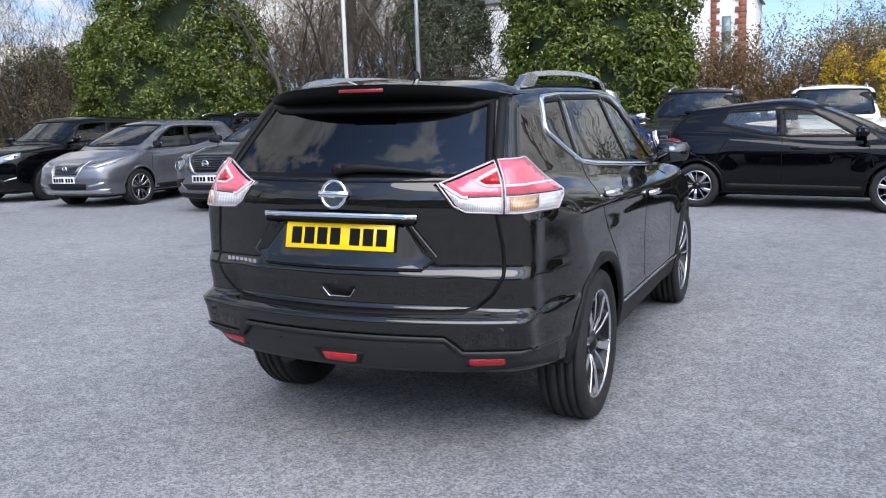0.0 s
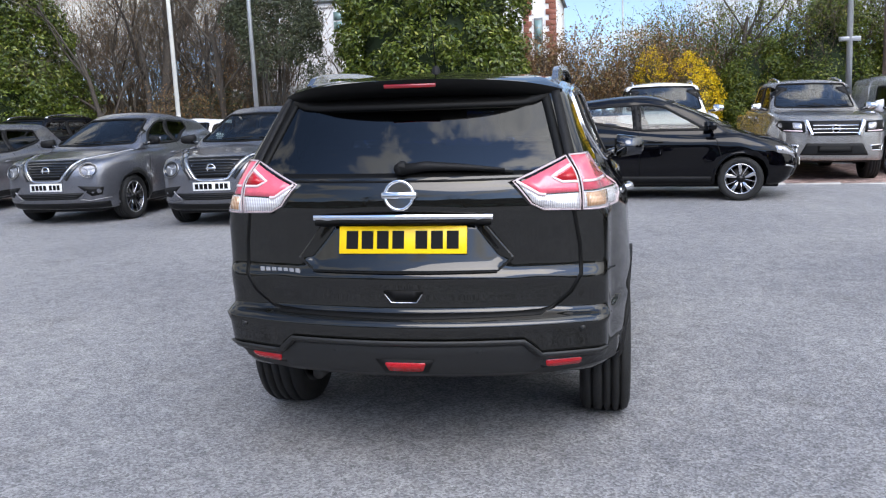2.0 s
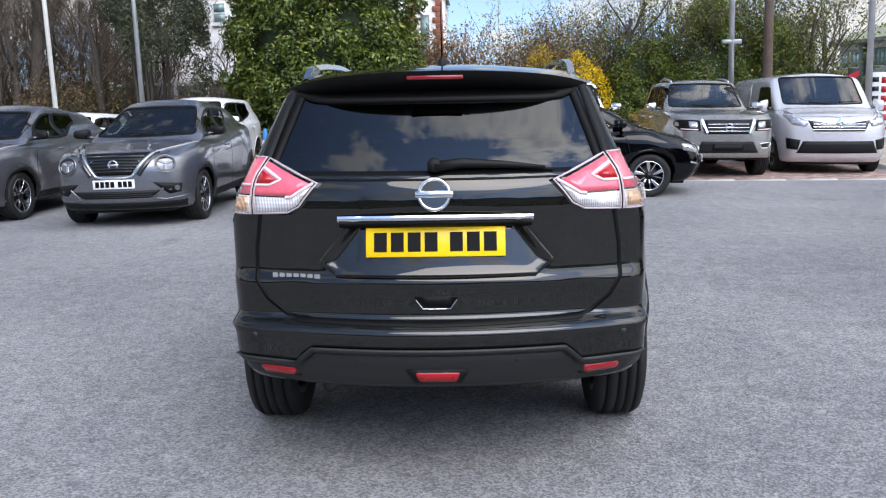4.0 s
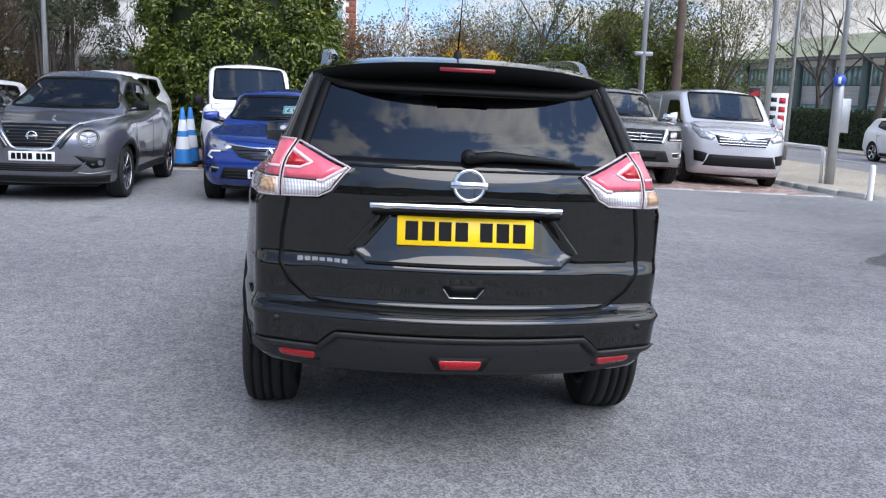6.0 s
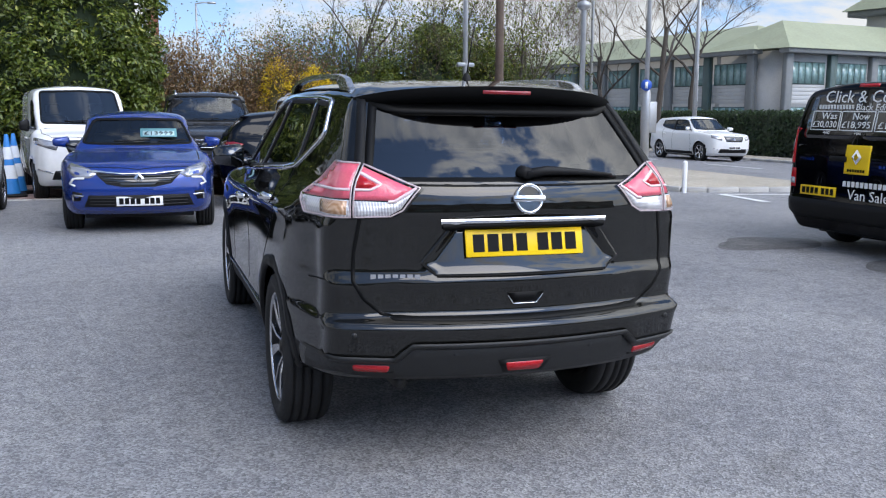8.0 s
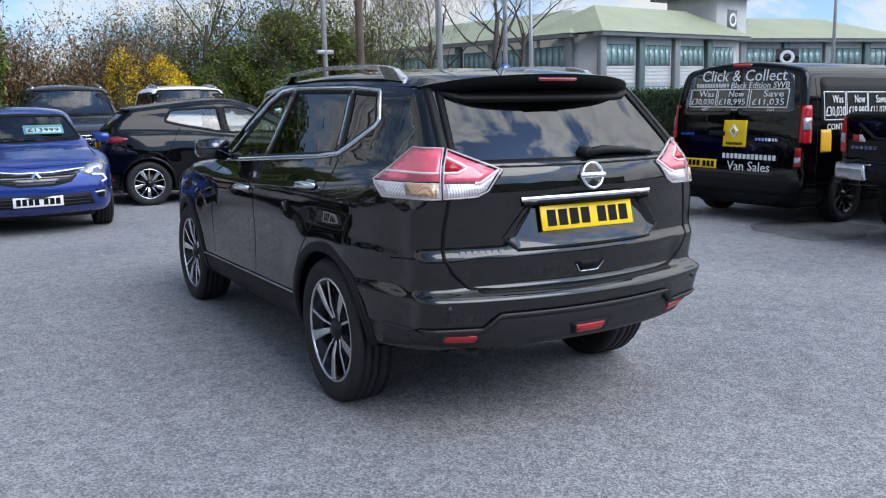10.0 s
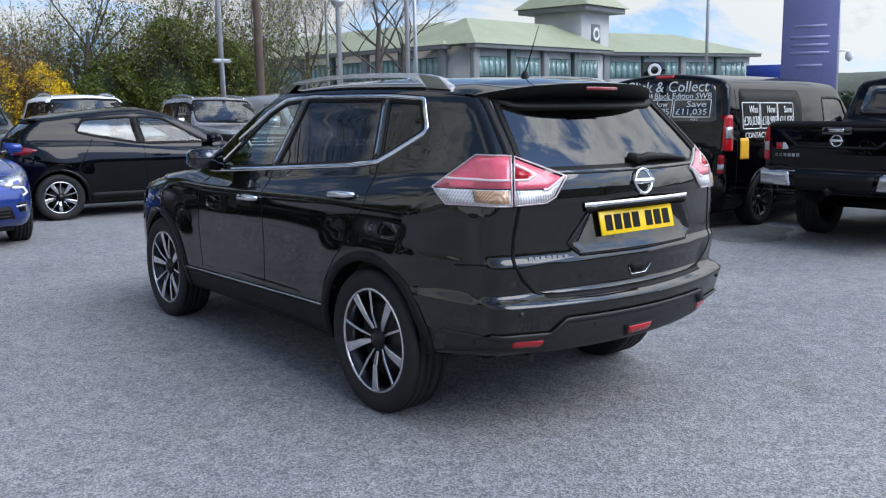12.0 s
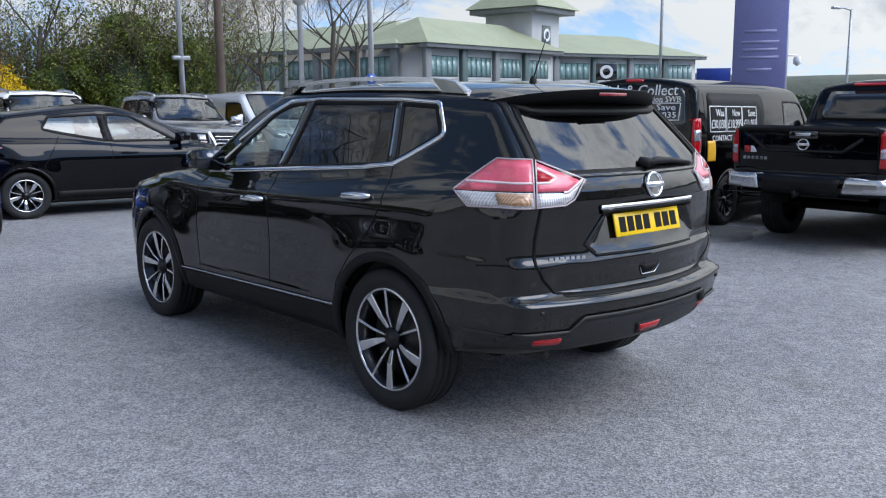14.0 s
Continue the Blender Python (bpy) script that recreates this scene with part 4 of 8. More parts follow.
    # one black for the printed border and the spoiler's shade over the glass top
    part("glass_band", B.panel("glass_band", [(-0.56, 1.565), (0.56, 1.565), (0.555, 1.525), (0.50, 1.503), (0.43, 1.496), (-0.43, 1.496), (-0.50, 1.503), (-0.555, 1.525)], "B", INK, 0.003, 0.006), car, "black band above the rear glass, printed border and spoiler shade in one")
    part("windscreen", B.panel("windscreen", screen, "F", GLASS_CLEAR, -0.006, 0), car, "clear windscreen").visible_shadow = False
    part("screen_border", B.ribbon("screen_border", screen, "F", INK, 0.05, 0.001, True), car)
    gate = [(0.672, 1.09), (0.695, 0.95), (0.700, 0.83), (0.66, 0.76), (0.585, 0.695), (0.54, 0.683), (0, 0.678)]
    part("gate_gap", B.ribbon("gate_gap", gate + [(-x, z) for x, z in gate[::-1][1:]], "B", INK, 0.015, 0.002, rim=0.004), car)
    part("glass_gap", B.ribbon("glass_gap", [(-0.62, 1.215), (-0.3, 1.212), (0.3, 1.212), (0.62, 1.215)], "B", INK, 0.007, 0.002, rim=0.003), car)
    part("chrome_strip", B.ribbon("chrome_strip", [(-0.362, 1.070), (0, 1.074), (0.362, 1.070)], "B", CHROME, 0.024, 0.012, rim=0.006), car, "chrome strip above the plate")
    recess = [(-0.330, 1.046), (-0.444, 0.905), (-0.380, 0.852), (0.380, 0.852), (0.444, 0.905), (0.330, 1.046)]
    part("plate_recess", B.panel("plate_recess", recess, "B", P, 0.008, 0.006, 0.012), car)
    part("recess_edge", B.ribbon("recess_edge", [(-0.375, 0.850), (0.0, 0.848), (0.375, 0.850)], "B", INK, 0.007, 0.0105, h=0.03, rim=0.003), car)
    # black ribbon painted in as the shadow below the chrome strip
    part("strip_shadow", B.ribbon("strip_shadow", [(-0.355, 1.051), (0, 1.054), (0.355, 1.051)], "B", INK, 0.022, 0.0135), car)
    # added matt black cover that keeps the recess roof as dark as its shade
    part("recess_roof_shade", B.panel("recess_roof_shade", [(-0.30, 1.060), (0.30, 1.060), (0.305, 1.038), (-0.305, 1.038)], "B", INK, 0.004), car)
    part("gate_handle", B.panel("gate_handle", rounded([(-0.085, 0.778), (0.085, 0.778), (0.052, 0.728), (-0.052, 0.728)], 0.01), "B", INK, 0.002), car)
    part("handle_edge", B.ribbon("handle_edge", [(-0.078, 0.765), (-0.052, 0.727), (0.052, 0.727), (0.078, 0.765)], "B", SATIN, 0.006, 0.005, rim=0.004), car)
    part("skirt", B.panel("skirt", [(-0.80, 0.512), (-0.535, 0.508), (-0.470, 0.570), (0.470, 0.570), (0.535, 0.508), (0.80, 0.512), (0.80, 0.45), (0.5, 0.415), (-0.5, 0.415), (-0.80, 0.45)], "B", GREYPLASTIC, 0.005), car)
    part("skirt_edge", B.ribbon("skirt_edge", [(-0.80, 0.520), (-0.545, 0.515), (-0.478, 0.577), (0.478, 0.577), (0.545, 0.515), (0.80, 0.520)], "B", GREYPLASTIC, 0.020, 0.014, rim=0.012), car)
    part("fog_lamp", B.panel("fog_lamp", rounded([(-0.085, 0.488), (0.085, 0.488), (0.070, 0.450), (-0.070, 0.450)], 0.01), "B", RED_LENS, 0.012), car, "red fog lamp")
    part("skirt_grille", B.panel("skirt_grille", [(-0.12, 0.500), (0.12, 0.500), (0.09, 0.443), (-0.09, 0.443)], "B", PLASTIC, 0.008), car)
    q = B.project(np.array([(0.0, 1.034), (0.0, 0.924)]), "B")
    lean = math.degrees(math.atan2(q[0][1] - q[1][1], 0.11))
    number_plate(car, 0.0, float(q[:, 1].mean()) - 0.012, 0.980, 0, True, -lean)
    q = B.project(np.array([(0.0, 1.160)]), "B")[0]
    ring_badge(car, pose(0, q[1] - 0.004, 1.160, -10), 0.063)
    q = B.project(np.array([(-0.637, 0.85), (-0.437, 0.85)]), "B")
    ang = math.degrees(math.atan2(q[1][1] - q[0][1], 0.2))
    bars(car, pose(-0.537, q[:, 1].mean() - 0.001, 0.847, 0, 0, ang), 7, 0.205, 0.024, CHROME, 0.004, "model_bar")
    # roof spoiler
    V, F, n = [], [], 31
    xs = np.linspace(-0.615, 0.615, n)
    for x in xs:
        u = (x / 0.615) ** 2
        e = abs(x / 0.615) ** 6
        top = B.project(np.array([(x, 0.78 - 0.02 * u)]), "T")[0]
        mid = B.project(np.array([(x, 0.56 + 0.05 * u)]), "T")[0]
        yb, zb = 0.315 + 0.13 * u + 0.10 * e, 1.612 - 0.035 * u - 0.02 * e
        V += [(x, top[1], top[2] + 0.001), (x, mid[1], mid[2] + 0.006), (x, yb + 0.04, zb + 0.006), (x, yb, zb), (x, yb + 0.004, zb - 0.035), (x, yb + 0.05, zb - 0.06), (x, 0.50 + 0.11 * u, 1.515 - 0.01 * u)]
    for i in range(n - 1):
        for k in range(6):
            F.append((i * 7 + k, i * 7 + 7 + k, i * 7 + 8 + k, i * 7 + 1 + k))
    upper, lower = [q for i, q in enumerate(F) if i % 6 < 3], [q for i, q in enumerate(F) if i % 6 >= 3]
    spoiler = part("spoiler", mesh("spoiler", V, upper, P), car, "body-coloured roof spoiler")
    part("spoiler_underside", mesh("spoiler_underside", V, lower, INK), spoiler, "matt black underside")
    part("brake_lamp", Geo().box(-0.11, 0.11, 0.313, 0.321, 1.578, 1.594, 0.003).me("brake_lamp", DARKRED), spoiler, "red high brake lamp")
    # wiper
    Q = B.project(np.array([(0.0, 1.262), (0.10, 1.275), (0.25, 1.268), (0.41, 1.255)]), "B")
    g = Geo().tube([(q[0], q[1] - 0.03, q[2] - 0.006) for q in Q], [0.022, 0.020, 0.014, 0.006], 8)
    g.tube([(q[0] + 0.03, q[1] - 0.014, q[2] - 0.016) for q in Q], 0.007, 6)
    g.lathe([(-0.045, 0.001), (-0.045, 0.024), (0.01, 0.028)], 16, "y", (Q[0][0], Q[0][1], Q[0][2]))
    part("rear_wiper", g.me("rear_wiper", PLASTIC), car, "black rear wiper")
    # roof rails, aerial, mirrors, underside
    for sgn in (1, -1):
        ys = np.linspace(0.74, 2.46, 21)
        T = B.project(np.stack([np.full(21, sgn * 0.575), ys], 1), "T")
        prof = curve((0, 0.0), (0.05, 0.038), (0.14, 0.05), (0.5, 0.055), (0.85, 0.045), (1, 0.0))(np.linspace(0, 1, 21))
        V, F = [], []
        for t, h, u in zip(T, prof, np.linspace(0, 1, 21)):
            low = -0.006 if u < 0.13 or u > 0.87 else h - 0.012
            V += [(t[0] - 0.020, t[1], t[2] + low), (t[0] - 0.016, t[1], t[2] + h + 0.010), (t[0] + 0.012, t[1], t[2] + h + 0.012), (t[0] + 0.020, t[1], t[2] + low)]
        for i in range(20):
            for k in range(4):
                F.append((i * 4 + k, i * 4 + (k + 1) % 4, i * 4 + 4 + (k + 1) % 4, i * 4 + 4 + k))
        F += [(3, 2, 1, 0), (80, 81, 82, 83)]
        rail = part("roof_rail", mesh("roof_rail", V, F, SATIN, False), car, "satin silver roof rail")
    t = B.project(np.array([(0.012, 0.86)]), "T")[0]
    g = Geo().lathe([(0, 0.022), (0.02, 0.018), (0.035, 0.008)], 12, "z", tuple(t)).tube([(t[0], t[1], t[2] + 0.02), (t[0], t[1] - 0.10, t[2] + 0.26)], [0.004, 0.0018], 6)
    part("aerial", g.me("aerial", PLASTIC), car)
    mirrors(car, B, 2.76, 1.195, 0.955, P, size=(0.19, 0.14, 0.15))
    liners(car, B)
    kit = wheel_meshes(0.366, 0.262, 0.225, 10, ALLOY, DARKALLOY, True)
    add_wheels(car, B, kit, 0.366, 0.225, 0.905)
    g = Geo().box(-0.70, 0.70, 1.4, 4.3, 0.24, 0.30, 0.02)
    part("underbody", g.me("underbody", PLASTIC), car)
    g = Geo().box(-0.45, 0.45, 0.65, 1.45, 0.25, 0.42, 0.05).tube([(-0.7, 1.0, 0.36), (0.7, 1.0, 0.36)], 0.045, 8)
    part("rear_axle", g.me("rear_axle", PLASTIC), car)
    g = Geo().tube([(-0.46, 0.7, 0.33), (-0.46, 0.32, 0.345)], 0.028, 12)
    part("exhaust_pipe", g.me("exhaust_pipe", DARKSTEEL), car)
    cabin(car, 2.15, 1.28, 0.62, 2.95, 1.06, 0.72)
    part("load_cover", Geo().box(-0.62, 0.62, 0.36, 0.95, 0.98, 1.0, 0.008).me("load_cover", LINING), car)
    for x in (-0.80, 0.76):
        part("door_card", Geo().box(x, x + 0.04, 0.6, 3.0, 0.55, 1.10).me("door_card", LINING), car)
    part("bonnet_gap", B.ribbon("bonnet_gap", [(0.72, 3.30), (0.74, 3.9), (0.66, 4.4)], "T", INK, 0.007, 0.0015, rim=0.003), car)
    part("grille", B.panel("grille", [(-0.4, 0.86), (0.4, 0.86), (0.25, 0.68), (-0.25, 0.68)], "F", GLOSSBLACK, 0.004), car)
    return car


main_car()


# ---- the other vehicles ----
BODIES = {}


def make_body(S):
    if id(S) not in BODIES:
        BODIES[id(S)] = form_body(S)
    return BODIES[id(S)]


def form_body(S):
    L, w, H = S["L"], S["w"], S["H"]
    b0, b1 = S["belt_f"], S["belt_r"]
    cy, sy, ty = L - S["cowl"], L - S["stop"], S["tail"]
    nose, cz = S["nose"], S["cowl_z"]
    k = dict(
        w=w, length=L, height=H, floor=S.get("floor", 0.22), belt=min(cz, b0) + 0.02, hubs=(L - S["foh"] - S["wb"], L - S["foh"]), hub_z=S["r"], arch=S["r"] + 0.035,
        side=curve((0.18, w * 0.88), (0.36, w * 0.965), (0.55, w * 0.995), (0.80, w), (b0 - 0.1, w * 0.985), (b0, w * 0.955), (b0 + 0.15, w * 0.88)),
        plan=curve((0, 0.95), (0.9, 0.99), (L / 2, 1.0), (L - 1.0, 0.995), (L, 0.95)),
        rear=curve((0.2, 0.16), (0.42, 0.03), (0.55, 0.0), (0.85, 0.03), (b1, S.get("rbelt", 0.12)), (H - 0.08, ty)),
        front=curve((0.2, L - 0.20), (0.34, L - 0.05), (0.5, L), (nose - 0.22, L - 0.01), (nose - 0.08, L - 0.05), (nose + 0.02, L - 0.18), (cz, L - 0.6)),
        deck=curve((0, b1), (1.0, b1 - 0.01), (cy - 0.5, b0), (cy, cz), (L - 0.55, nose + 0.55 * (cz - nose)), (L - 0.16, nose), (L, nose - 0.10)),
        gside=curve((b0 - 0.1, w * 0.94), (b0 + 0.03, w * 0.90), (H - 0.30, w * S.get("gtop", 0.76) * 1.06), (H - 0.10, w * S.get("gtop", 0.76)), (H, w * S.get("gtop", 0.76) * 0.88)),
        gplan=curve((0, S.get("gp_r", 0.93)), (1.0, 0.985), (L * 0.45, 1.0), (cy, 0.93)),
        roof=curve((ty - 0.1, H - S.get("rdrop", 0.05)), (L * 0.45, H), (sy, H - 0.045), (sy + 0.5, H - 0.16)),
        screen=curve((cz - 0.05, cy + 0.08), (cz + 0.1, cy - 0.14 * S["cowl"]), (H, sy - 0.10)))
    for n in ("fb", "fc", "rb", "rc", "gb", "sb", "kl", "kg", "bed", "extra", "grear", "flare", "db", "rear", "gside", "ku", "under"):
        if n in S:
            k[n] = S[n]
    return Body(**k)


def ordinary_car(label, m, S, color, kit, front, category="car", group="parked cars", h=0.045, rails_mat=None, name="hatchback", back=None, cabin_on=True, arch_mat=None):
    car = thing(name, label, category, m @ pose(0, -S["L"] / 2, 0), group)
    B = make_body(S)
    L, w, H = S["L"], S["w"], S["H"]
    cy, sy, ty = L - S["cowl"], L - S["stop"], S["tail"]
    b0, b1, cz = S["belt_f"], S["belt_r"], S["cowl_z"]
    g = S.get("gtop", 0.76)
    top = H - S.get("win_top", 0.15)
    bp = S.get("bpillar", (cy + ty) / 2 - 0.05)
    wf = rounded([(cy - 0.42, b0 + 0.045), (bp + 0.04, b0 + 0.045), (bp - 0.01, top), (sy - 0.16, top), (sy + 0.02, top - 0.03)], 0.04)
    wins = [("front_window", wf, GLASS_CLEAR)]
    if S.get("rear_win", True):
        e = S.get("rwin_end", ty + 0.42)
        wins.append(("rear_window", rounded([(bp - 0.05, b0 + 0.05), (e + 0.22, b1 + 0.045), (e, b1 + 0.10), (e + 0.10, top - 0.03), (bp - 0.10, top)], 0.04), S.get("rear_glass", GLASS_DARK)))
    sc = rounded([(-w * 0.76, cz + 0.06), (0, cz + 0.045), (w * 0.76, cz + 0.06), (w * g * 0.86, H - 0.115), (0, H - 0.10), (-w * g * 0.86, H - 0.115)], 0.06)
    cuts = [(s, p) for s in "RL" for _, p, _ in wins] + [("F", sc)]
    rg = None
    if S.get("back_glass"):
        z0, z1 = S["back_glass"]
        rg = rounded([(-w * 0.62, z0), (w * 0.62, z0), (w * g * 0.80, z1), (-w * g * 0.80, z1)], 0.05)
        cuts.append(("B", rg))
    V, F = B.shell(h, cuts)
    P = PAINT[color]
    part("body", mesh("body", V, F, P), car)
    for s in "RL":
        for nm, p, gl in wins:
            part(nm, B.panel(nm, p, s, gl, -0.005, 0, 0.07), car).visible_shadow = False
            part("window_seal", B.ribbon("window_seal", p, s, PLASTIC, 0.035, 0.003, True, 0.06), car)
        if S.get("rear_win", True):
            part("pillar_trim", B.panel("pillar_trim", [(bp + 0.05, b0 + 0.035), (bp - 0.06, b0 + 0.04), (bp - 0.11, top + 0.005), (bp - 0.0, top + 0.005)], s, PLASTIC, 0.003, 0.002, 0.08), car)
        doors = [[(bp + 0.01, b0 + 0.02), (bp + 0.03, 0.36)], [(cy - 0.30, b0 - 0.02), (cy - 0.20, 0.6), (cy - 0.24, 0.36)]]
        if S.get("rear_win", True):
            hy = B.hubs[0]
            doors.append([(max(ty + 0.62, hy + 0.05), b1), (hy + B.arch * 0.55 + 0.05, B.hub_z + B.arch + 0.02), (hy + B.arch + 0.06, 0.45), (hy + B.arch + 0.08, 0.36)])
        for q in doors:
            part("panel_gap", B.ribbon("panel_gap", q, s, INK, 0.010, 0.002, h=0.06, rim=0.004), car)
        for hy in B.hubs:
            arc = [(hy + (B.arch + 0.015) * math.cos(a), B.hub_z + (B.arch + 0.015) * math.sin(a)) for a in np.linspace(-0.1, math.pi + 0.1, 26)]
            part("arch_lip", B.ribbon("arch_lip", arc, s, arch_mat or P, 0.075 if arch_mat else 0.034, 0.009, rim=0.015, h=0.06), car)
        part("sill", B.panel("sill", [(B.hubs[0] + B.arch + 0.04, B.floor + 0.03), (B.hubs[0] + B.arch + 0.04, 0.36), (B.hubs[1] - B.arch - 0.04, 0.35), (B.hubs[1] - B.arch - 0.04, B.floor + 0.03)], s, PLASTIC, 0.004, h=0.1), car)
        sg = 1 if s == "R" else -1
        hs = [bp + 0.14] + ([bp - 0.70] if S.get("rear_win", True) and S.get("rear_handle", True) else [])
        for y0 in hs:
            Q = B.project(np.array([(y0, b0 - 0.12), (y0 + 0.11, b0 - 0.115), (y0 + 0.22, b0 - 0.12)]), s)
            gg = Geo().tube([(q[0] + sg * o, q[1], q[2]) for q, o in zip(Q, (0.008, 0.03, 0.008))], [0.012, 0.018, 0.012], 6)
            part("door_handle", gg.me("door_handle", S.get("handle_mat", P)), car)
    part("windscreen", B.panel("windscreen", sc, "F", GLASS_SCREEN, -0.005, 0, 0.09), car, "clear windscreen").visible_shadow = False
    part("screen_border", B.ribbon("screen_border", sc, "F", INK, 0.026, 0.003, True, 0.06), car)
    for x in (-0.25, 0.30):
        Q = B.project(np.array([(x, cz + 0.07), (x - 0.45 * (1 if x > 0 else 0.8), cz + 0.085)]), "F")
        part("wiper", Geo().tube([(q[0], q[1] + 0.015, q[2] + 0.015) for q in Q], 0.010, 5).me("wiper", PLASTIC), car)
    if rg:
        part("rear_glass", B.panel("rear_glass", rg, "B", GLASS_DARK, -0.005, 0, 0.08), car).visible_shadow = False
        part("glass_border", B.ribbon("glass_border", rg, "B", INK, 0.05, 0.002, True, 0.06), car)
    part("bonnet_gap", B.ribbon("bonnet_gap", [(-w * 0.80, cy - 0.02), (-w * 0.80, L - 0.55), (-w * 0.66, L - 0.24), (0, L - 0.12), (w * 0.66, L - 0.24), (w * 0.80, L - 0.55), (w * 0.80, cy - 0.02)], "T", INK, 0.010, 0.002, h=0.07, rim=0.004), car)
    mirrors(car, B, cy - 0.36, b0 + 0.10, w + S.get("mirror_out", 0.045), S.get("mirror_mat", P), size=S.get("mirror", (0.20, 0.12, 0.14)))
    liners(car, B)
    add_wheels(car, B, kit, S["r"], S.get("tw", 0.215), w * 0.985)
    part("underbody", Geo().box(-w * 0.7, w * 0.7, 0.3 + S.get("lift", 0.0) * 9, L - 0.3, B.floor - 0.04, B.floor + 0.05, 0.02).me("underbody", PLASTIC), car)
    if cabin_on:
        cabin(car, cy - 1.15, cy - S.get("rseat", 2.05) if S.get("rear_win", True) else None, S.get("seat_z", 0.5), cy - 0.30, cz - 0.02, w * 0.78)
    if rails_mat:
        rails(car, B, ty + 0.25, sy - 0.15, w * g * 0.80, 0.045, rails_mat)
    if front:
        front(car, B, S)
    if back:
        back(car, B, S)
    return car


def fpanel(car, B, name, poly, material, off=0.006, both=True, label="", side="F", h=0.06, parent=None):
    obs = [part(name, B.panel(name, poly, side, material, off, 0.015, h), parent or car, label)]
    if both:
        obs.append(part(name, B.panel(name, poly, side, material, off, 0.015, h, mirror=True), parent or car, label))
    return obs


def front_plate(car, B, z, badge, br=0.055, bz=None):
    q = B.project(np.array([(0.0, z)]), "F")[0]
    number_plate(car, 0, q[1] + 0.012, z, 180, False)
    q = B.project(np.array([(0.0, bz)]), "F")[0]
    badge(car, pose(0, q[1] + 0.008, bz, 0, 0, 180), br)


def crossover_front(car, B, S):
    """Small crossover: slim upper lamps, V grille, round lower lamps."""
    w = B.w
    fpanel(car, B, "grille", [(-0.40, 0.935), (0.40, 0.935), (0.21, 0.675), (-0.21, 0.675)], INK, 0.005, False, "black mesh grille")
    for z in (0.72, 0.755, 0.79, 0.825, 0.86, 0.895):
        x = 0.20 + (z - 0.675) * 0.72
        part("grille_bar", B.ribbon("grille_bar", [(-x, z), (0.0, z + 0.004), (x, z)], "F", GLOSSBLACK, 0.014, 0.009, h=0.06), car)
    part("grille_chrome", B.ribbon("grille_chrome", [(-0.47, 0.96), (-0.37, 0.85), (-0.235, 0.665), (-0.17, 0.645), (0.0, 0.640), (0.17, 0.645), (0.235, 0.665), (0.37, 0.85), (0.47, 0.96)], "F", SATIN, 0.026, 0.014, h=0.05), car, "satin V trim")
    for k in (False, True):
        part("grille_wing", B.ribbon("grille_wing", [(0.50, 0.945), (0.42, 0.84), (0.30, 0.665)], "F", GLOSSBLACK, 0.055, 0.010, h=0.05, mirror=k), car)
        part("day_lamp", B.ribbon("day_lamp", [(0.47, 0.945), (0.58, 0.982), (0.70, 1.005), (0.80, 1.035)], "F", CLEAR_LENS, 0.030, 0.010, h=0.05, mirror=k), car)
        q = B.project(np.array([((-1 if k else 1) * 0.615, 0.795)]), "F")[0]
        n = B.normal(q[None])[0]
        lamp = part("head_lamp", Geo().lathe([(-0.03, 0.112), (0.004, 0.108), (0.006, 0.086), (-0.012, 0.080), (-0.012, 0.001)], 28, "y").me("head_lamp", GLOSSBLACK), car, "round head lamp",
                    Matrix.Translation(q) @ Vector((0, 1, 0)).rotation_difference(Vector(n)).to_matrix().to_4x4() @ Matrix.Diagonal((1.16, 1.0, 1.0, 1.0)))
        part("lamp_ring", Geo().lathe([(0.000, 0.118), (0.008, 0.115), (0.008, 0.107), (0.000, 0.105)], 28, "y").me("lamp_ring", DULL), lamp)
        for i in range(3):
            a = math.pi / 6 + i * 2 * math.pi / 3
            g = Geo()
            for j in (0.018, 0.042, 0.064):
                g.lathe([(-0.010, 0.020 + j * 0.10), (0.002, 0.017 + j * 0.08), (0.004, 0.001)], 12, "y", (math.cos(a) * j, 0, math.sin(a) * j))
            part("lens", g.me("lens", LAMP_LENS), lamp)
    fpanel(car, B, "lower_intake", [(-0.56, 0.475), (0.56, 0.475), (0.42, 0.385), (-0.42, 0.385)], PLASTIC, 0.005, False)
    for z in (0.405, 0.43, 0.455):
        part("intake_bar", B.ribbon("intake_bar", [(-0.44, z), (0.44, z)], "F", GREYPLASTIC, 0.008, 0.010, h=0.10), car)
    fpanel(car, B, "bumper_lip", [(-0.80, 0.335), (-0.44, 0.325), (0.44, 0.325), (0.80, 0.335), (0.78, 0.25), (-0.78, 0.25)], PLASTIC, 0.010, False)
    for k in (False, True):
        part("lip_trim", B.ribbon("lip_trim", [(0.58, 0.50), (0.46, 0.375), (0.60, 0.355), (0.82, 0.385)], "F", DULL, 0.016, 0.010, h=0.04, mirror=k), car)
    fpanel(car, B, "side_intake", [(0.46, 0.575), (0.78, 0.545), (0.76, 0.44), (0.64, 0.42)], PLASTIC, 0.004)
    front_plate(car, B, 0.565, ring_badge, 0.062, 0.80)


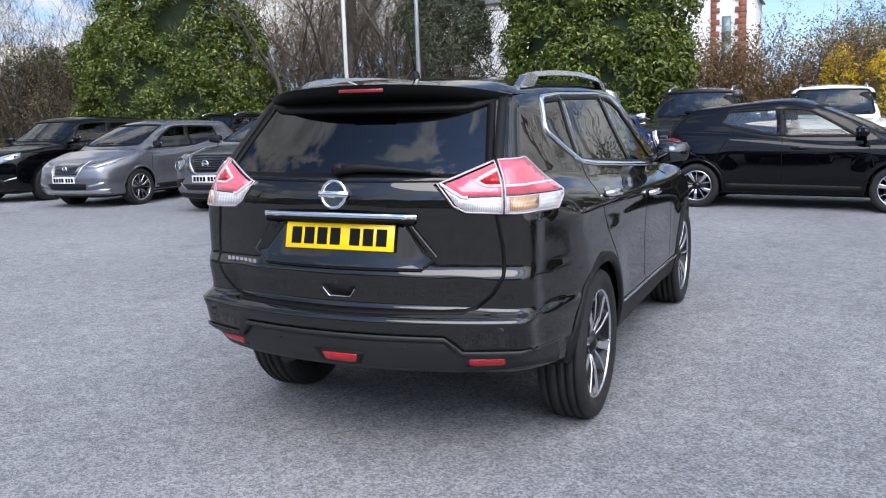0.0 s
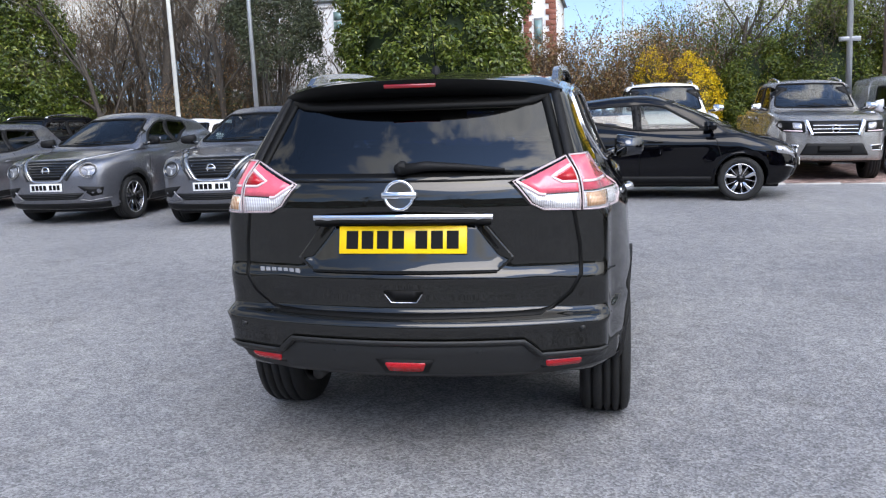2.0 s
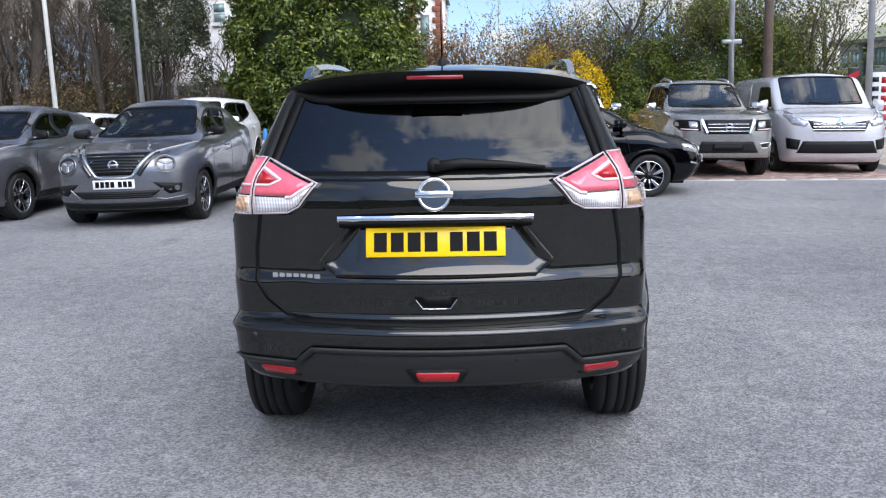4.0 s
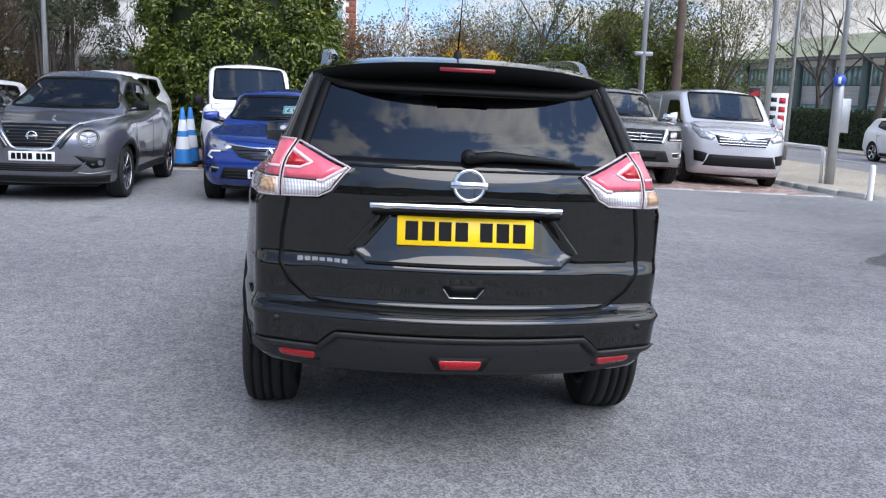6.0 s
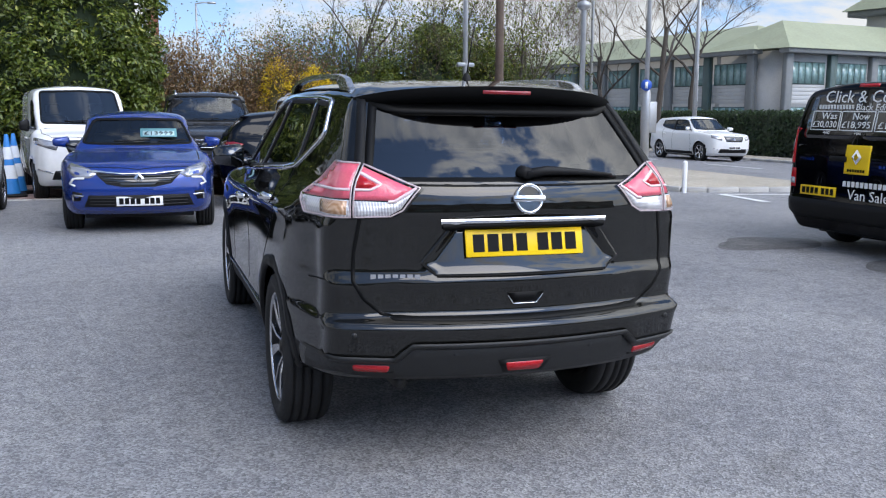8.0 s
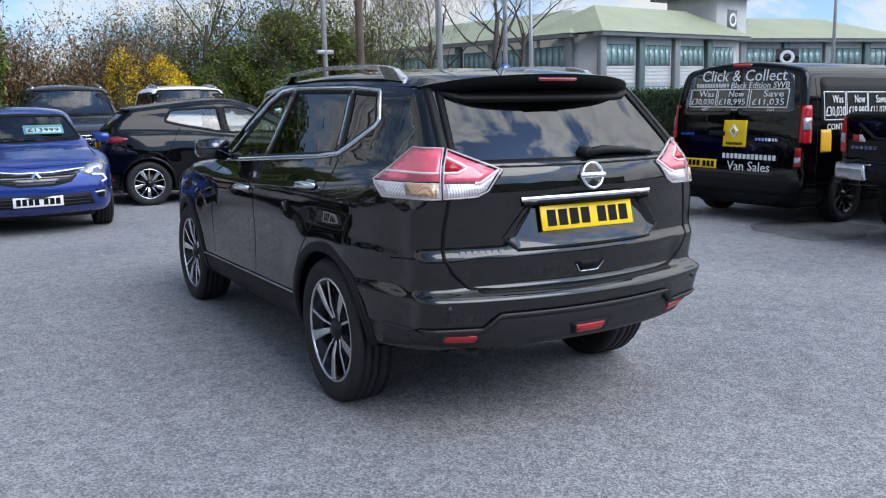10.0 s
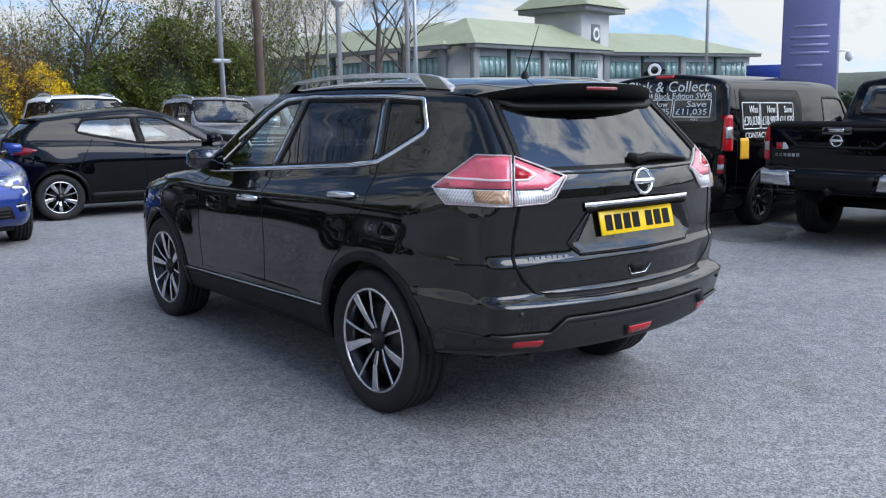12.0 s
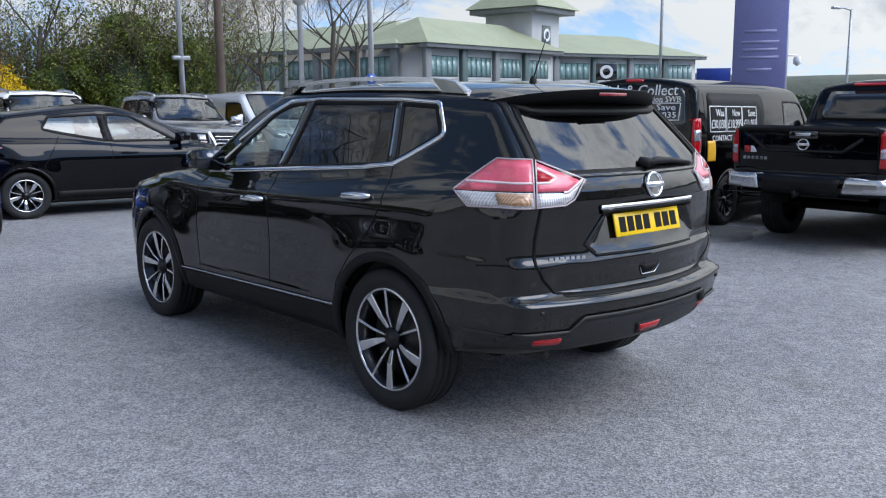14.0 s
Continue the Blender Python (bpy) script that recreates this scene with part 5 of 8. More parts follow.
def ev_front(car, B, S):
    fpanel(car, B, "grille", [(-0.34, 0.80), (0.34, 0.80), (0.26, 0.60), (-0.26, 0.60)], GLOSSBLACK, 0.006, False, "closed dark grille")
    for k in (False, True):
        part("grille_chrome", B.ribbon("grille_chrome", [(0.38, 0.84), (0.36, 0.78), (0.28, 0.56), (0.16, 0.53)], "F", SATIN, 0.022, 0.012, h=0.05, mirror=k), car)
        part("fog_trim", B.ribbon("fog_trim", [(0.48, 0.40), (0.62, 0.42), (0.74, 0.45)], "F", SATIN, 0.04, 0.012, h=0.05, mirror=k), car)
    fpanel(car, B, "head_lamp", rounded([(0.43, 0.74), (0.72, 0.83), (0.84, 0.90), (0.80, 0.80), (0.60, 0.72)], 0.02), CLEAR_LENS, 0.008)
    fpanel(car, B, "lower_intake", [(-0.45, 0.45), (0.45, 0.45), (0.40, 0.34), (-0.40, 0.34)], PLASTIC, 0.006, False)
    fpanel(car, B, "bumper_lip", [(-0.78, 0.35), (-0.45, 0.32), (0.45, 0.32), (0.78, 0.35), (0.76, 0.25), (-0.76, 0.25)], SATIN, 0.010, False)
    front_plate(car, B, 0.515, ring_badge, 0.055, 0.70)


def city_front(car, B, S):
    """Small blue hatchback: wide slim grille, C-shaped day lamps."""
    fpanel(car, B, "grille", [(-0.50, 0.735), (-0.2, 0.70), (0.2, 0.70), (0.50, 0.735), (0.36, 0.60), (0.18, 0.565), (-0.18, 0.565), (-0.36, 0.60)], GLOSSBLACK, 0.006, False, "black grille")
    for z in (0.62, 0.655, 0.69):
        part("grille_bar", B.ribbon("grille_bar", [(-0.36 - (z - 0.62), z), (0.36 + (z - 0.62), z)], "F", GREYPLASTIC, 0.010, 0.012, h=0.06), car)
    part("grille_chrome", B.ribbon("grille_chrome", [(-0.52, 0.745), (-0.18, 0.715), (0.18, 0.715), (0.52, 0.745)], "F", CHROME, 0.014, 0.014, h=0.05), car)
    fpanel(car, B, "head_lamp", rounded([(0.46, 0.715), (0.56, 0.775), (0.76, 0.83), (0.80, 0.77), (0.72, 0.68), (0.55, 0.665)], 0.02), CLEAR_LENS, 0.008)
    for k in (False, True):
        part("day_lamp", B.ribbon("day_lamp", [(0.60, 0.665), (0.72, 0.66), (0.765, 0.60), (0.70, 0.575)], "F", WHITE, 0.022, 0.012, h=0.04, mirror=k), car)
        part("fog_trim", B.ribbon("fog_trim", [(0.62, 0.46), (0.74, 0.47), (0.74, 0.40)], "F", SATIN, 0.02, 0.010, h=0.04, mirror=k), car)
    fpanel(car, B, "lower_intake", [(-0.56, 0.47), (0.56, 0.47), (0.62, 0.33), (-0.62, 0.33)], PLASTIC, 0.006, False)
    for z in (0.36, 0.40, 0.435):
        part("grille_bar", B.ribbon("grille_bar", [(-0.55, z), (0.55, z)], "F", GREYPLASTIC, 0.010, 0.010, h=0.08), car)
    fpanel(car, B, "fog_lamp", [(0.63, 0.50), (0.74, 0.51), (0.74, 0.40), (0.66, 0.40)], PLASTIC, 0.005)
    front_plate(car, B, 0.40, diamond_badge, 0.062, 0.665)


def pickup_front(car, B, S):
    fpanel(car, B, "grille", [(-0.42, 1.035), (0.42, 1.035), (0.36, 0.79), (-0.36, 0.79)], PLASTIC, 0.006, False)
    for z in (0.84, 0.90, 0.96):
        part("grille_bar", B.ribbon("grille_bar", [(-0.36, z), (0.36, z)], "F", SATIN, 0.014, 0.012, h=0.08), car)
    for k in (False, True):
        part("grille_chrome", B.ribbon("grille_chrome", [(0.46, 1.04), (0.44, 0.96), (0.38, 0.80)], "F", CHROME, 0.07, 0.016, h=0.05, mirror=k), car, "chrome grille side")
        part("fog_trim", B.ribbon("fog_trim", [(0.58, 0.62), (0.80, 0.64), (0.78, 0.54), (0.60, 0.54)], "F", CHROME, 0.016, 0.012, True, h=0.04, mirror=k), car)
    fpanel(car, B, "lamp_bezel", rounded([(0.49, 1.03), (0.85, 1.04), (0.89, 0.95), (0.81, 0.85), (0.47, 0.84)], 0.03), INK, 0.005)
    fpanel(car, B, "head_lamp", rounded([(0.53, 1.00), (0.68, 1.01), (0.66, 0.90), (0.53, 0.89)], 0.03), CLEAR_LENS, 0.009, label="clear head lamp")
    fpanel(car, B, "day_lamp", [(0.52, 0.875), (0.80, 0.885), (0.79, 0.865), (0.52, 0.855)], WHITE_LENS, 0.009)
    fpanel(car, B, "fog_cup", [(0.58, 0.62), (0.80, 0.64), (0.78, 0.54), (0.60, 0.54)], PLASTIC, 0.004)
    fpanel(car, B, "lower_intake", [(-0.45, 0.66), (0.45, 0.66), (0.55, 0.46), (-0.55, 0.46)], PLASTIC, 0.006, False)
    fpanel(car, B, "plate_holder", [(-0.27, 0.62), (0.27, 0.62), (0.27, 0.51), (-0.27, 0.51)], INK, 0.022, False, "black empty plate holder")
    q = B.project(np.array([(0.0, 0.90)]), "F")[0]
    ring_badge(car, pose(0, q[1] + 0.012, 0.905, 0, 0, 180), 0.07)


def van_front(car, B, S):
    fpanel(car, B, "grille", [(-0.55, 1.00), (-0.2, 0.95), (0.2, 0.95), (0.55, 1.00), (0.45, 0.80), (-0.45, 0.80)], GLOSSBLACK, 0.006, False)
    for z in (0.83, 0.88, 0.93):
        part("grille_bar", B.ribbon("grille_bar", [(-0.46, z), (0.46, z)], "F", CHROME, 0.016, 0.012, h=0.08), car)
    fpanel(car, B, "head_lamp", rounded([(0.52, 0.97), (0.70, 1.06), (0.86, 1.20), (0.90, 1.08), (0.80, 0.92), (0.58, 0.88)], 0.03), CLEAR_LENS, 0.008)
    fpanel(car, B, "lower_intake", [(-0.62, 0.62), (0.62, 0.62), (0.72, 0.40), (-0.72, 0.40)], PLASTIC, 0.006, False)
    fpanel(car, B, "fog_cup", [(0.66, 0.64), (0.88, 0.68), (0.86, 0.48), (0.70, 0.46)], PLASTIC, 0.008)
    q = B.project(np.array([(0.0, 0.93)]), "F")[0]
    diamond_badge(car, pose(0, q[1] + 0.012, 0.95, 0, 0, 180), 0.09)


def plain_front(car, B, S):
    n = S["nose"]
    fpanel(car, B, "grille", [(-0.42, n - 0.06), (0.42, n - 0.06), (0.34, n - 0.26), (-0.34, n - 0.26)], GLOSSBLACK, 0.006, False)
    fpanel(car, B, "head_lamp", rounded([(0.46, n - 0.10), (0.80, n - 0.02), (0.82, n - 0.12), (0.52, n - 0.22)], 0.02), CLEAR_LENS, 0.008)
    fpanel(car, B, "lower_intake", [(-0.55, 0.48), (0.55, 0.48), (0.6, 0.34), (-0.6, 0.34)], PLASTIC, 0.006, False)
    for k in (False, True):
        part("fog_trim", B.ribbon("fog_trim", [(0.58, 0.45), (0.78, 0.50)], "F", SATIN, 0.02, 0.010, h=0.05, mirror=k), car)
    front_plate(car, B, 0.52, ring_badge, 0.055, n - 0.16)


def ev_hatch_back(car, B, S):
    for s in "RL":
        part("tail_lamp", B.panel("tail_lamp", rounded([(0.50, 0.985), (0.74, 1.000), (0.885, 0.965), (0.76, 0.905), (0.52, 0.895)], 0.02), "C", DARKRED, 0.008, mirror=s == "L"), car, "dark red tail lamp")
        part("reflector", B.panel("reflector", [(0.50, 0.40), (0.70, 0.41), (0.70, 0.36), (0.50, 0.35)], "B", RED_LENS, 0.006, mirror=s == "L"), car)
    q = B.project(np.array([(0.0, 0.86)]), "B")[0]
    number_plate(car, 0, q[1] - 0.012, 0.86, 0, True)
    part("spoiler", Geo().box(-0.55, 0.55, S["tail"] - 0.14, S["tail"] + 0.16, S["H"] - 0.20, S["H"] - 0.165, 0.015).me("spoiler", PAINT["black"]), car)


def van_back(car, B, S):
    """Twin rear doors with sale lettering, upright lamps, black bumper; lettering on the offside too."""
    def y_at(x, z):
        return float(B.project(np.array([(x, z)]), "B")[0][1])
    part("door_gap", B.ribbon("door_gap", [(0.0, 1.84), (0.0, 0.60)], "B", INK, 0.012, 0.002, h=0.1), car)
    for k in (False, True):
        part("door_window", B.panel("door_window", rounded([(0.05, 1.28), (0.05, 1.80), (0.72, 1.77), (0.80, 1.28)], 0.07), "B", GLOSSBLACK, 0.003, h=0.1, mirror=k), car, "black glazed door panel")
        part("door_edge", B.ribbon("door_edge", [(0.86, 1.72), (0.88, 1.3), (0.86, 0.62)], "B", INK, 0.010, 0.002, h=0.1, mirror=k), car)
        lamp = part("tail_lamp", B.panel("tail_lamp", rounded([(0.885, 0.98), (0.93, 0.98), (0.93, 1.38), (0.885, 1.38)], 0.01), "B", RED_LENS, 0.010, mirror=k), car, "tall red tail lamp")
        part("reflector", B.panel("reflector", rounded([(0.84, 0.70), (0.92, 0.70), (0.92, 0.92), (0.85, 0.92)], 0.01), "B", RED_LENS, 0.008, mirror=k), car)
        part("reflector_white", B.panel("reflector_white", rounded([(0.845, 0.74), (0.92, 0.74), (0.92, 0.81), (0.845, 0.81)], 0.01), "B", CLEAR_LENS, 0.012, mirror=k), car)
    for sd in "RL":
        lamp = part("tail_lamp", B.panel("tail_lamp", rounded([(0.06, 0.97), (0.17, 0.97), (0.19, 1.40), (0.08, 1.40)], 0.02), sd, RED_LENS, 0.010), car, "tall red tail lamp")
        part("clear_lens", B.panel("clear_lens", [(0.07, 1.12), (0.165, 1.12), (0.17, 1.26), (0.075, 1.26)], sd, CLEAR_LENS, 0.014), lamp)
        part("panel_gap", B.ribbon("panel_gap", [(0.30, 1.80), (0.30, 0.45)], sd, INK, 0.008, 0.002, h=0.1), car)
        part("side_pressing", B.panel("side_pressing", rounded([(0.36, 1.12), (0.40, 1.72), (1.98, 1.72), (2.05, 1.55), (2.05, 1.05), (0.80, 1.05)], 0.08), sd, INK if S is VANB else PAINT["silver"], 0.004, h=0.12), car)
        part("side_strip", B.panel("side_strip", rounded([(1.55, 0.52), (1.55, 0.66), (3.5, 0.66), (3.5, 0.52)], 0.03), sd, PLASTIC, 0.014, h=0.15), car)
    part("bumper", B.panel("bumper", [(-0.92, 0.36), (-0.92, 0.58), (0.92, 0.58), (0.92, 0.36)], "B", PLASTIC, 0.012, h=0.1), car, "black plastic bumper")
    part("brake_lamp", B.panel("brake_lamp", [(-0.13, 1.855), (0.13, 1.855), (0.13, 1.885), (-0.13, 1.885)], "B", RED_LENS, 0.010), car)
    if S is not VANB:
        return
    number_plate(car, -0.47, y_at(-0.47, 0.68) - 0.012, 0.68, 0, True)

    def words(t, w, x, z, height=None):
        lean = math.degrees(math.atan2(y_at(x, z + 0.05) - y_at(x, z - 0.05), 0.1))
        return lettering(car, t, w, pose(x, y_at(x, z) - 0.008, z, -lean), WHITE, height=height)
    words("Click & Collect", 1.20, 0.05, 1.75)
    words("Black Edition SWB", 0.80, 0.30, 1.635)
    bars(car, pose(-0.38, y_at(-0.38, 1.635) - 0.009, 1.635), 12, 0.50, 0.05, WHITE, 0.002, "word_bar")
    for t1, t2, xc, w in (("Was", "£30,030", -0.50, 0.40), ("Now", "£18,995", -0.055, 0.44), ("Save", "£11,035", 0.445, 0.50)):
        words(t1, 0.22 if t1 != "Save" else 0.27, xc + w * 0.12, 1.535, 0.075)
        words(t2, w * 0.86, xc, 1.435, 0.085)
        part("price_frame", B.ribbon("price_frame", [(xc - w / 2, 1.375), (xc + w / 2, 1.375), (xc + w / 2, 1.585), (xc - w / 2, 1.585)], "B", WHITE, 0.012, 0.008, True, h=0.08, rim=0.004), car)
        words("+VAT", 0.10, xc + 0.05, 1.345)
    part("dealer_square", B.panel("dealer_square", [(-0.13, 0.90), (0.20, 0.90), (0.20, 1.22), (-0.13, 1.22)], "B", YELLOW, 0.006, 0.006), car, "yellow square emblem")
    diamond_badge(car, pose(0.035, y_at(0.035, 1.09) - 0.014, 1.09), 0.07)
    bars(car, pose(0.035, y_at(0.035, 0.94) - 0.010, 0.94), 7, 0.24, 0.03, INK, 0.002, "word_bar")
    bars(car, pose(0.48, y_at(0.48, 1.0) - 0.010, 1.0), 7, 0.32, 0.035, CHROME, 0.003, "word_bar")
    bars(car, pose(-0.68, y_at(-0.68, 1.04) - 0.010, 1.04), 6, 0.22, 0.035, CHROME, 0.003, "word_bar")
    bars(car, pose(0.25, y_at(0.25, 0.79) - 0.010, 0.79), 13, 0.76, 0.06, WHITE, 0.002, "word_bar")
    words("Van Sales", 0.60, 0.25, 0.675)
    part("door_handle", Geo().box(-0.12, 0.12, -0.03, 0.0, -0.03, 0.03, 0.01).me("door_handle", PLASTIC), car, m=pose(-0.22, y_at(-0.22, 1.06) - 0.002, 1.06))

    def side_words(t, w, y, z, height=None):
        x = float(B.project(np.array([(y, z)]), "R")[0][0])
        x2 = float(B.project(np.array([(y, z + 0.1)]), "R")[0][0])
        return lettering(car, t, w, pose(x + 0.012, y, z, 0, 0, 90) @ pose(0, 0, 0, -math.degrees(math.atan2(x - x2, 0.1))), WHITE, height=height)
    for t1, t2, yc, w in (("Was", "£30,030", 0.66, 0.44), ("Now", "£18,995", 1.13, 0.44), ("Save", "£11,035", 1.58, 0.42)):
        side_words(t1, 0.22, yc + 0.05, 1.47, 0.09)
        side_words(t2, w * 0.9, yc, 1.32, 0.13)
        part("price_frame", B.ribbon("price_frame", [(yc - w / 2, 1.23), (yc + w / 2, 1.23), (yc + w / 2, 1.55), (yc - w / 2, 1.55)], "R", WHITE, 0.012, 0.009, True, h=0.08, rim=0.004), car)
    side_words("CONTACT", 0.55, 0.76, 1.15, 0.07)
    part("dealer_square", B.panel("dealer_square", [(0.37, 0.86), (0.57, 0.86), (0.57, 1.12), (0.37, 1.12)], "R", AMBER, 0.008, 0.006), car, "amber square emblem")


def pickup_back(car, B, S):
    """Tailgate with ledge and emblem, red lamps, bumper with bright corners."""
    dz = S.get("lift", 0.0)

    def up(pts):
        return [(a, b + dz) for a, b in pts]

    def y_at(x, z):
        return float(B.project(np.array([(x, z + dz)]), "B")[0][1])
    for k in (False, True):
        part("gate_gap", B.ribbon("gate_gap", up([(0.765, 1.19), (0.765, 0.72)]), "B", INK, 0.012, 0.002, mirror=k), car)
        lamp = part("tail_lamp", B.panel("tail_lamp", rounded(up([(0.785, 0.80), (0.868, 0.80), (0.868, 1.17), (0.785, 1.17)]), 0.02), "B", RED_LENS, 0.012, mirror=k), car, "upright red tail lamp")
        part("clear_lens", B.panel("clear_lens", up([(0.79, 0.90), (0.862, 0.90), (0.862, 1.0), (0.79, 1.0)]), "B", CLEAR_LENS, 0.016, mirror=k), lamp)
        part("bumper_corner", B.panel("bumper_corner", rounded(up([(0.46, 0.53), (0.90, 0.54), (0.90, 0.69), (0.50, 0.69)]), 0.02), "B", SATIN, 0.014, mirror=k), car, "bright metal bumper corner")
    for sd in "RL":
        part("bumper_side", B.panel("bumper_side", rounded(up([(0.03, 0.54), (0.36, 0.56), (0.36, 0.68), (0.03, 0.69)]), 0.02), sd, SATIN, 0.012), car)
    part("bumper_step", B.panel("bumper_step", up([(-0.40, 0.50), (0.40, 0.50), (0.44, 0.67), (-0.44, 0.67)]), "B", PLASTIC, 0.010, h=0.08), car)
    part("gate_ledge", B.ribbon("gate_ledge", up([(-0.62, 1.10), (-0.42, 0.955), (0.42, 0.955), (0.62, 1.10)]), "B", PAINT["black"], 0.035, 0.016, h=0.06), car)
    part("gate_cap", B.ribbon("gate_cap", up([(-0.80, 1.185), (0.80, 1.185)]), "B", PLASTIC, 0.05, 0.016, h=0.08), car)
    part("gate_handle", Geo().box(-0.16, 0.16, -0.02, 0.01, -0.04, 0.04, 0.01).me("gate_handle", GLOSSBLACK), car, m=pose(0, y_at(0, 1.12) - 0.006, dz + 1.125))
    part("handle_lever", Geo().box(-0.08, 0.08, -0.03, -0.01, -0.012, 0.022, 0.006).me("handle_lever", SATIN), car, m=pose(0, y_at(0, 1.12) - 0.006, dz + 1.125))
    ring_badge(car, pose(0, y_at(0, 1.02) - 0.006, dz + 1.025), 0.065)
    bars(car, pose(-0.56, y_at(-0.56, 0.86) - 0.008, dz + 0.86), 6, 0.30, 0.035, CHROME, 0.004, "model_bar")
    for i in range(2):
        part("sticker", Geo().box(-0.035, 0.035, -0.003, 0, -0.035, 0.035).me("sticker", WHITE if i else RED_LENS), car, m=pose(-0.66 + i * 0.075, y_at(-0.66, 0.96) - 0.004, dz + 0.955))
    rw = rounded(up([(-0.60, 1.27), (0.60, 1.27), (0.55, 1.62), (-0.55, 1.62)]), 0.05)
    part("cab_window", B.panel("cab_window", rw, "B", GLOSSBLACK, 0.004, h=0.1), car, "dark cab window")
    part("brake_lamp", B.panel("brake_lamp", up([(-0.28, 1.685), (0.28, 1.685), (0.28, 1.715), (-0.28, 1.715)]), "B", RED_LENS, 0.010), car)
    part("tow_ball", Geo().tube([(0, 0.02, dz + 0.50), (0, -0.08, dz + 0.48), (0, -0.10, dz + 0.53)], [0.03, 0.025, 0.025], 8).me("tow_ball", PLASTIC), car)


def price_sticker(car, B):
    z = 1.15
    q = B.project(np.array([(-0.26, z), (-0.26, z + 0.1)]), "F")
    lean = math.degrees(math.atan2(q[0][1] - q[1][1], 0.1))
    m = pose(-0.26, float(q[0][1]) + 0.006, z + 0.01, 0, 0, 180) @ pose(0, 0, 0, -lean * 0.96)
    frame_ = part("price_card", Geo().box(-0.23, 0.23, -0.004, 0.004, -0.10, 0.10, 0.003).me("price_card", mat("teal_card", (0.10, 0.26, 0.28), 0.5, noise_scale=6, noise_amt=0.1)), car, "teal price card with a pale panel", m)
    part("card_face", Geo().box(-0.20, 0.20, -0.006, -0.004, -0.075, 0.035).me("card_face", mat("pale_card", (0.42, 0.58, 0.60), 0.5)), frame_)
    lettering(frame_, "£13999", 0.36, pose(0, -0.006, -0.02), INK, height=0.075)


KIT = {
    "ten": wheel_meshes(0.32, 0.215, 0.205, 10, ALLOY, DARKALLOY, True, 36),
    "five": wheel_meshes(0.34, 0.235, 0.22, 10, ALLOY, DARKALLOY, True, 36),
    "six": wheel_meshes(0.38, 0.235, 0.25, 6, ALLOY, DARKALLOY, False, 36),
    "multi": wheel_meshes(0.335, 0.225, 0.215, 12, ALLOY, DARKALLOY, False, 36),
    "steel": wheel_meshes(0.34, 0.21, 0.215, 8, SATIN, GREYPLASTIC, False, 36),
    "black": wheel_meshes(0.34, 0.225, 0.225, 10, DARKALLOY, DARKALLOY, True, 36),
}
CROSS = dict(L=4.21, w=0.90, H=1.595, wb=2.636, foh=0.86, r=0.34, nose=0.93, cowl_z=1.06, cowl=1.08, stop=2.08, tail=0.72, belt_f=1.05, belt_r=1.20, tw=0.22, gtop=0.655, gp_r=0.86, rdrop=0.13, rbelt=0.16, flare=0.032, kg=0.11, rear_handle=False, seat_z=0.52, mirror_mat=PLASTIC)
EVH = dict(L=4.49, w=0.895, H=1.54, wb=2.70, foh=0.96, r=0.33, nose=0.80, cowl_z=1.02, cowl=1.02, stop=2.12, tail=0.55, belt_f=0.97, belt_r=1.08, gtop=0.69, mirror_mat=PLASTIC)
CITY = dict(L=4.05, w=0.90, H=1.44, wb=2.583, foh=0.83, r=0.315, nose=0.80, cowl_z=0.97, cowl=1.12, stop=1.85, tail=0.50, belt_f=0.94, belt_r=1.04, tw=0.205, gtop=0.72, seat_z=0.42)
EVC = dict(L=4.087, w=0.893, H=1.545, wb=2.588, foh=0.84, r=0.32, nose=0.80, cowl_z=1.00, cowl=0.90, stop=1.95, tail=0.52, rdrop=0.13, gp_r=0.90, belt_f=0.98, belt_r=1.10, tw=0.205, gtop=0.71, back_glass=(1.10, 1.34), rear_glass=GLASS_SCREEN, rear_handle=False, mirror_mat=PAINT["black"])
PICK = dict(L=5.33, w=0.925, H=1.80, wb=3.15, foh=0.91, r=0.38, nose=1.08, cowl_z=1.20, cowl=1.42, stop=2.05, tail=1.78, belt_f=1.17, belt_r=1.22, db=0.012, rseat=1.72, tw=0.25, mirror_out=0.09, gtop=0.76, floor=0.36, seat_z=0.72,
            grear=curve((1.0, 1.62), (1.25, 1.66), (1.8, 1.86)), bed=(0.28, 1.50, 0.85, 0.70), rwin_end=1.95, bpillar=2.75, gb=0.06, rb=0.05, rc=0.05, kl=0.05, kg=0.07, flare=0.03,
            rear=curve((0.36, 0.16), (0.50, 0.04), (0.52, 0.0), (0.68, 0.0), (0.70, 0.09), (0.9, 0.07), (1.2, 0.06), (1.3, 0.06)), handle_mat=CHROME, mirror_mat=CHROME, win_top=0.16)
VANM = dict(L=4.999, w=0.978, mirror_out=0.10, H=1.93, wb=3.098, foh=0.93, r=0.34, nose=1.08, cowl_z=1.24, cowl=0.88, stop=1.62, tail=0.10, rbelt=0.04, belt_f=1.16, belt_r=1.16, gtop=0.84, rear_win=False, bpillar=2.72,
            gp_r=0.995, rdrop=0.02, gb=0.03, rb=0.03, rc=0.05, kl=0.06, seat_z=0.72, rear=curve((0.24, 0.10), (0.40, 0.02), (0.45, 0.0), (0.58, 0.0), (0.62, 0.03), (1.2, 0.04), (1.93, 0.16)),
            gside=curve((1.05, 0.965), (1.2, 0.955), (1.5, 0.925), (1.8, 0.865), (1.93, 0.83)), grear=curve((0.9, 0.03), (1.2, 0.04), (1.93, 0.16)), win_top=0.30, kg=0.085, mirror=(0.18, 0.12, 0.26))
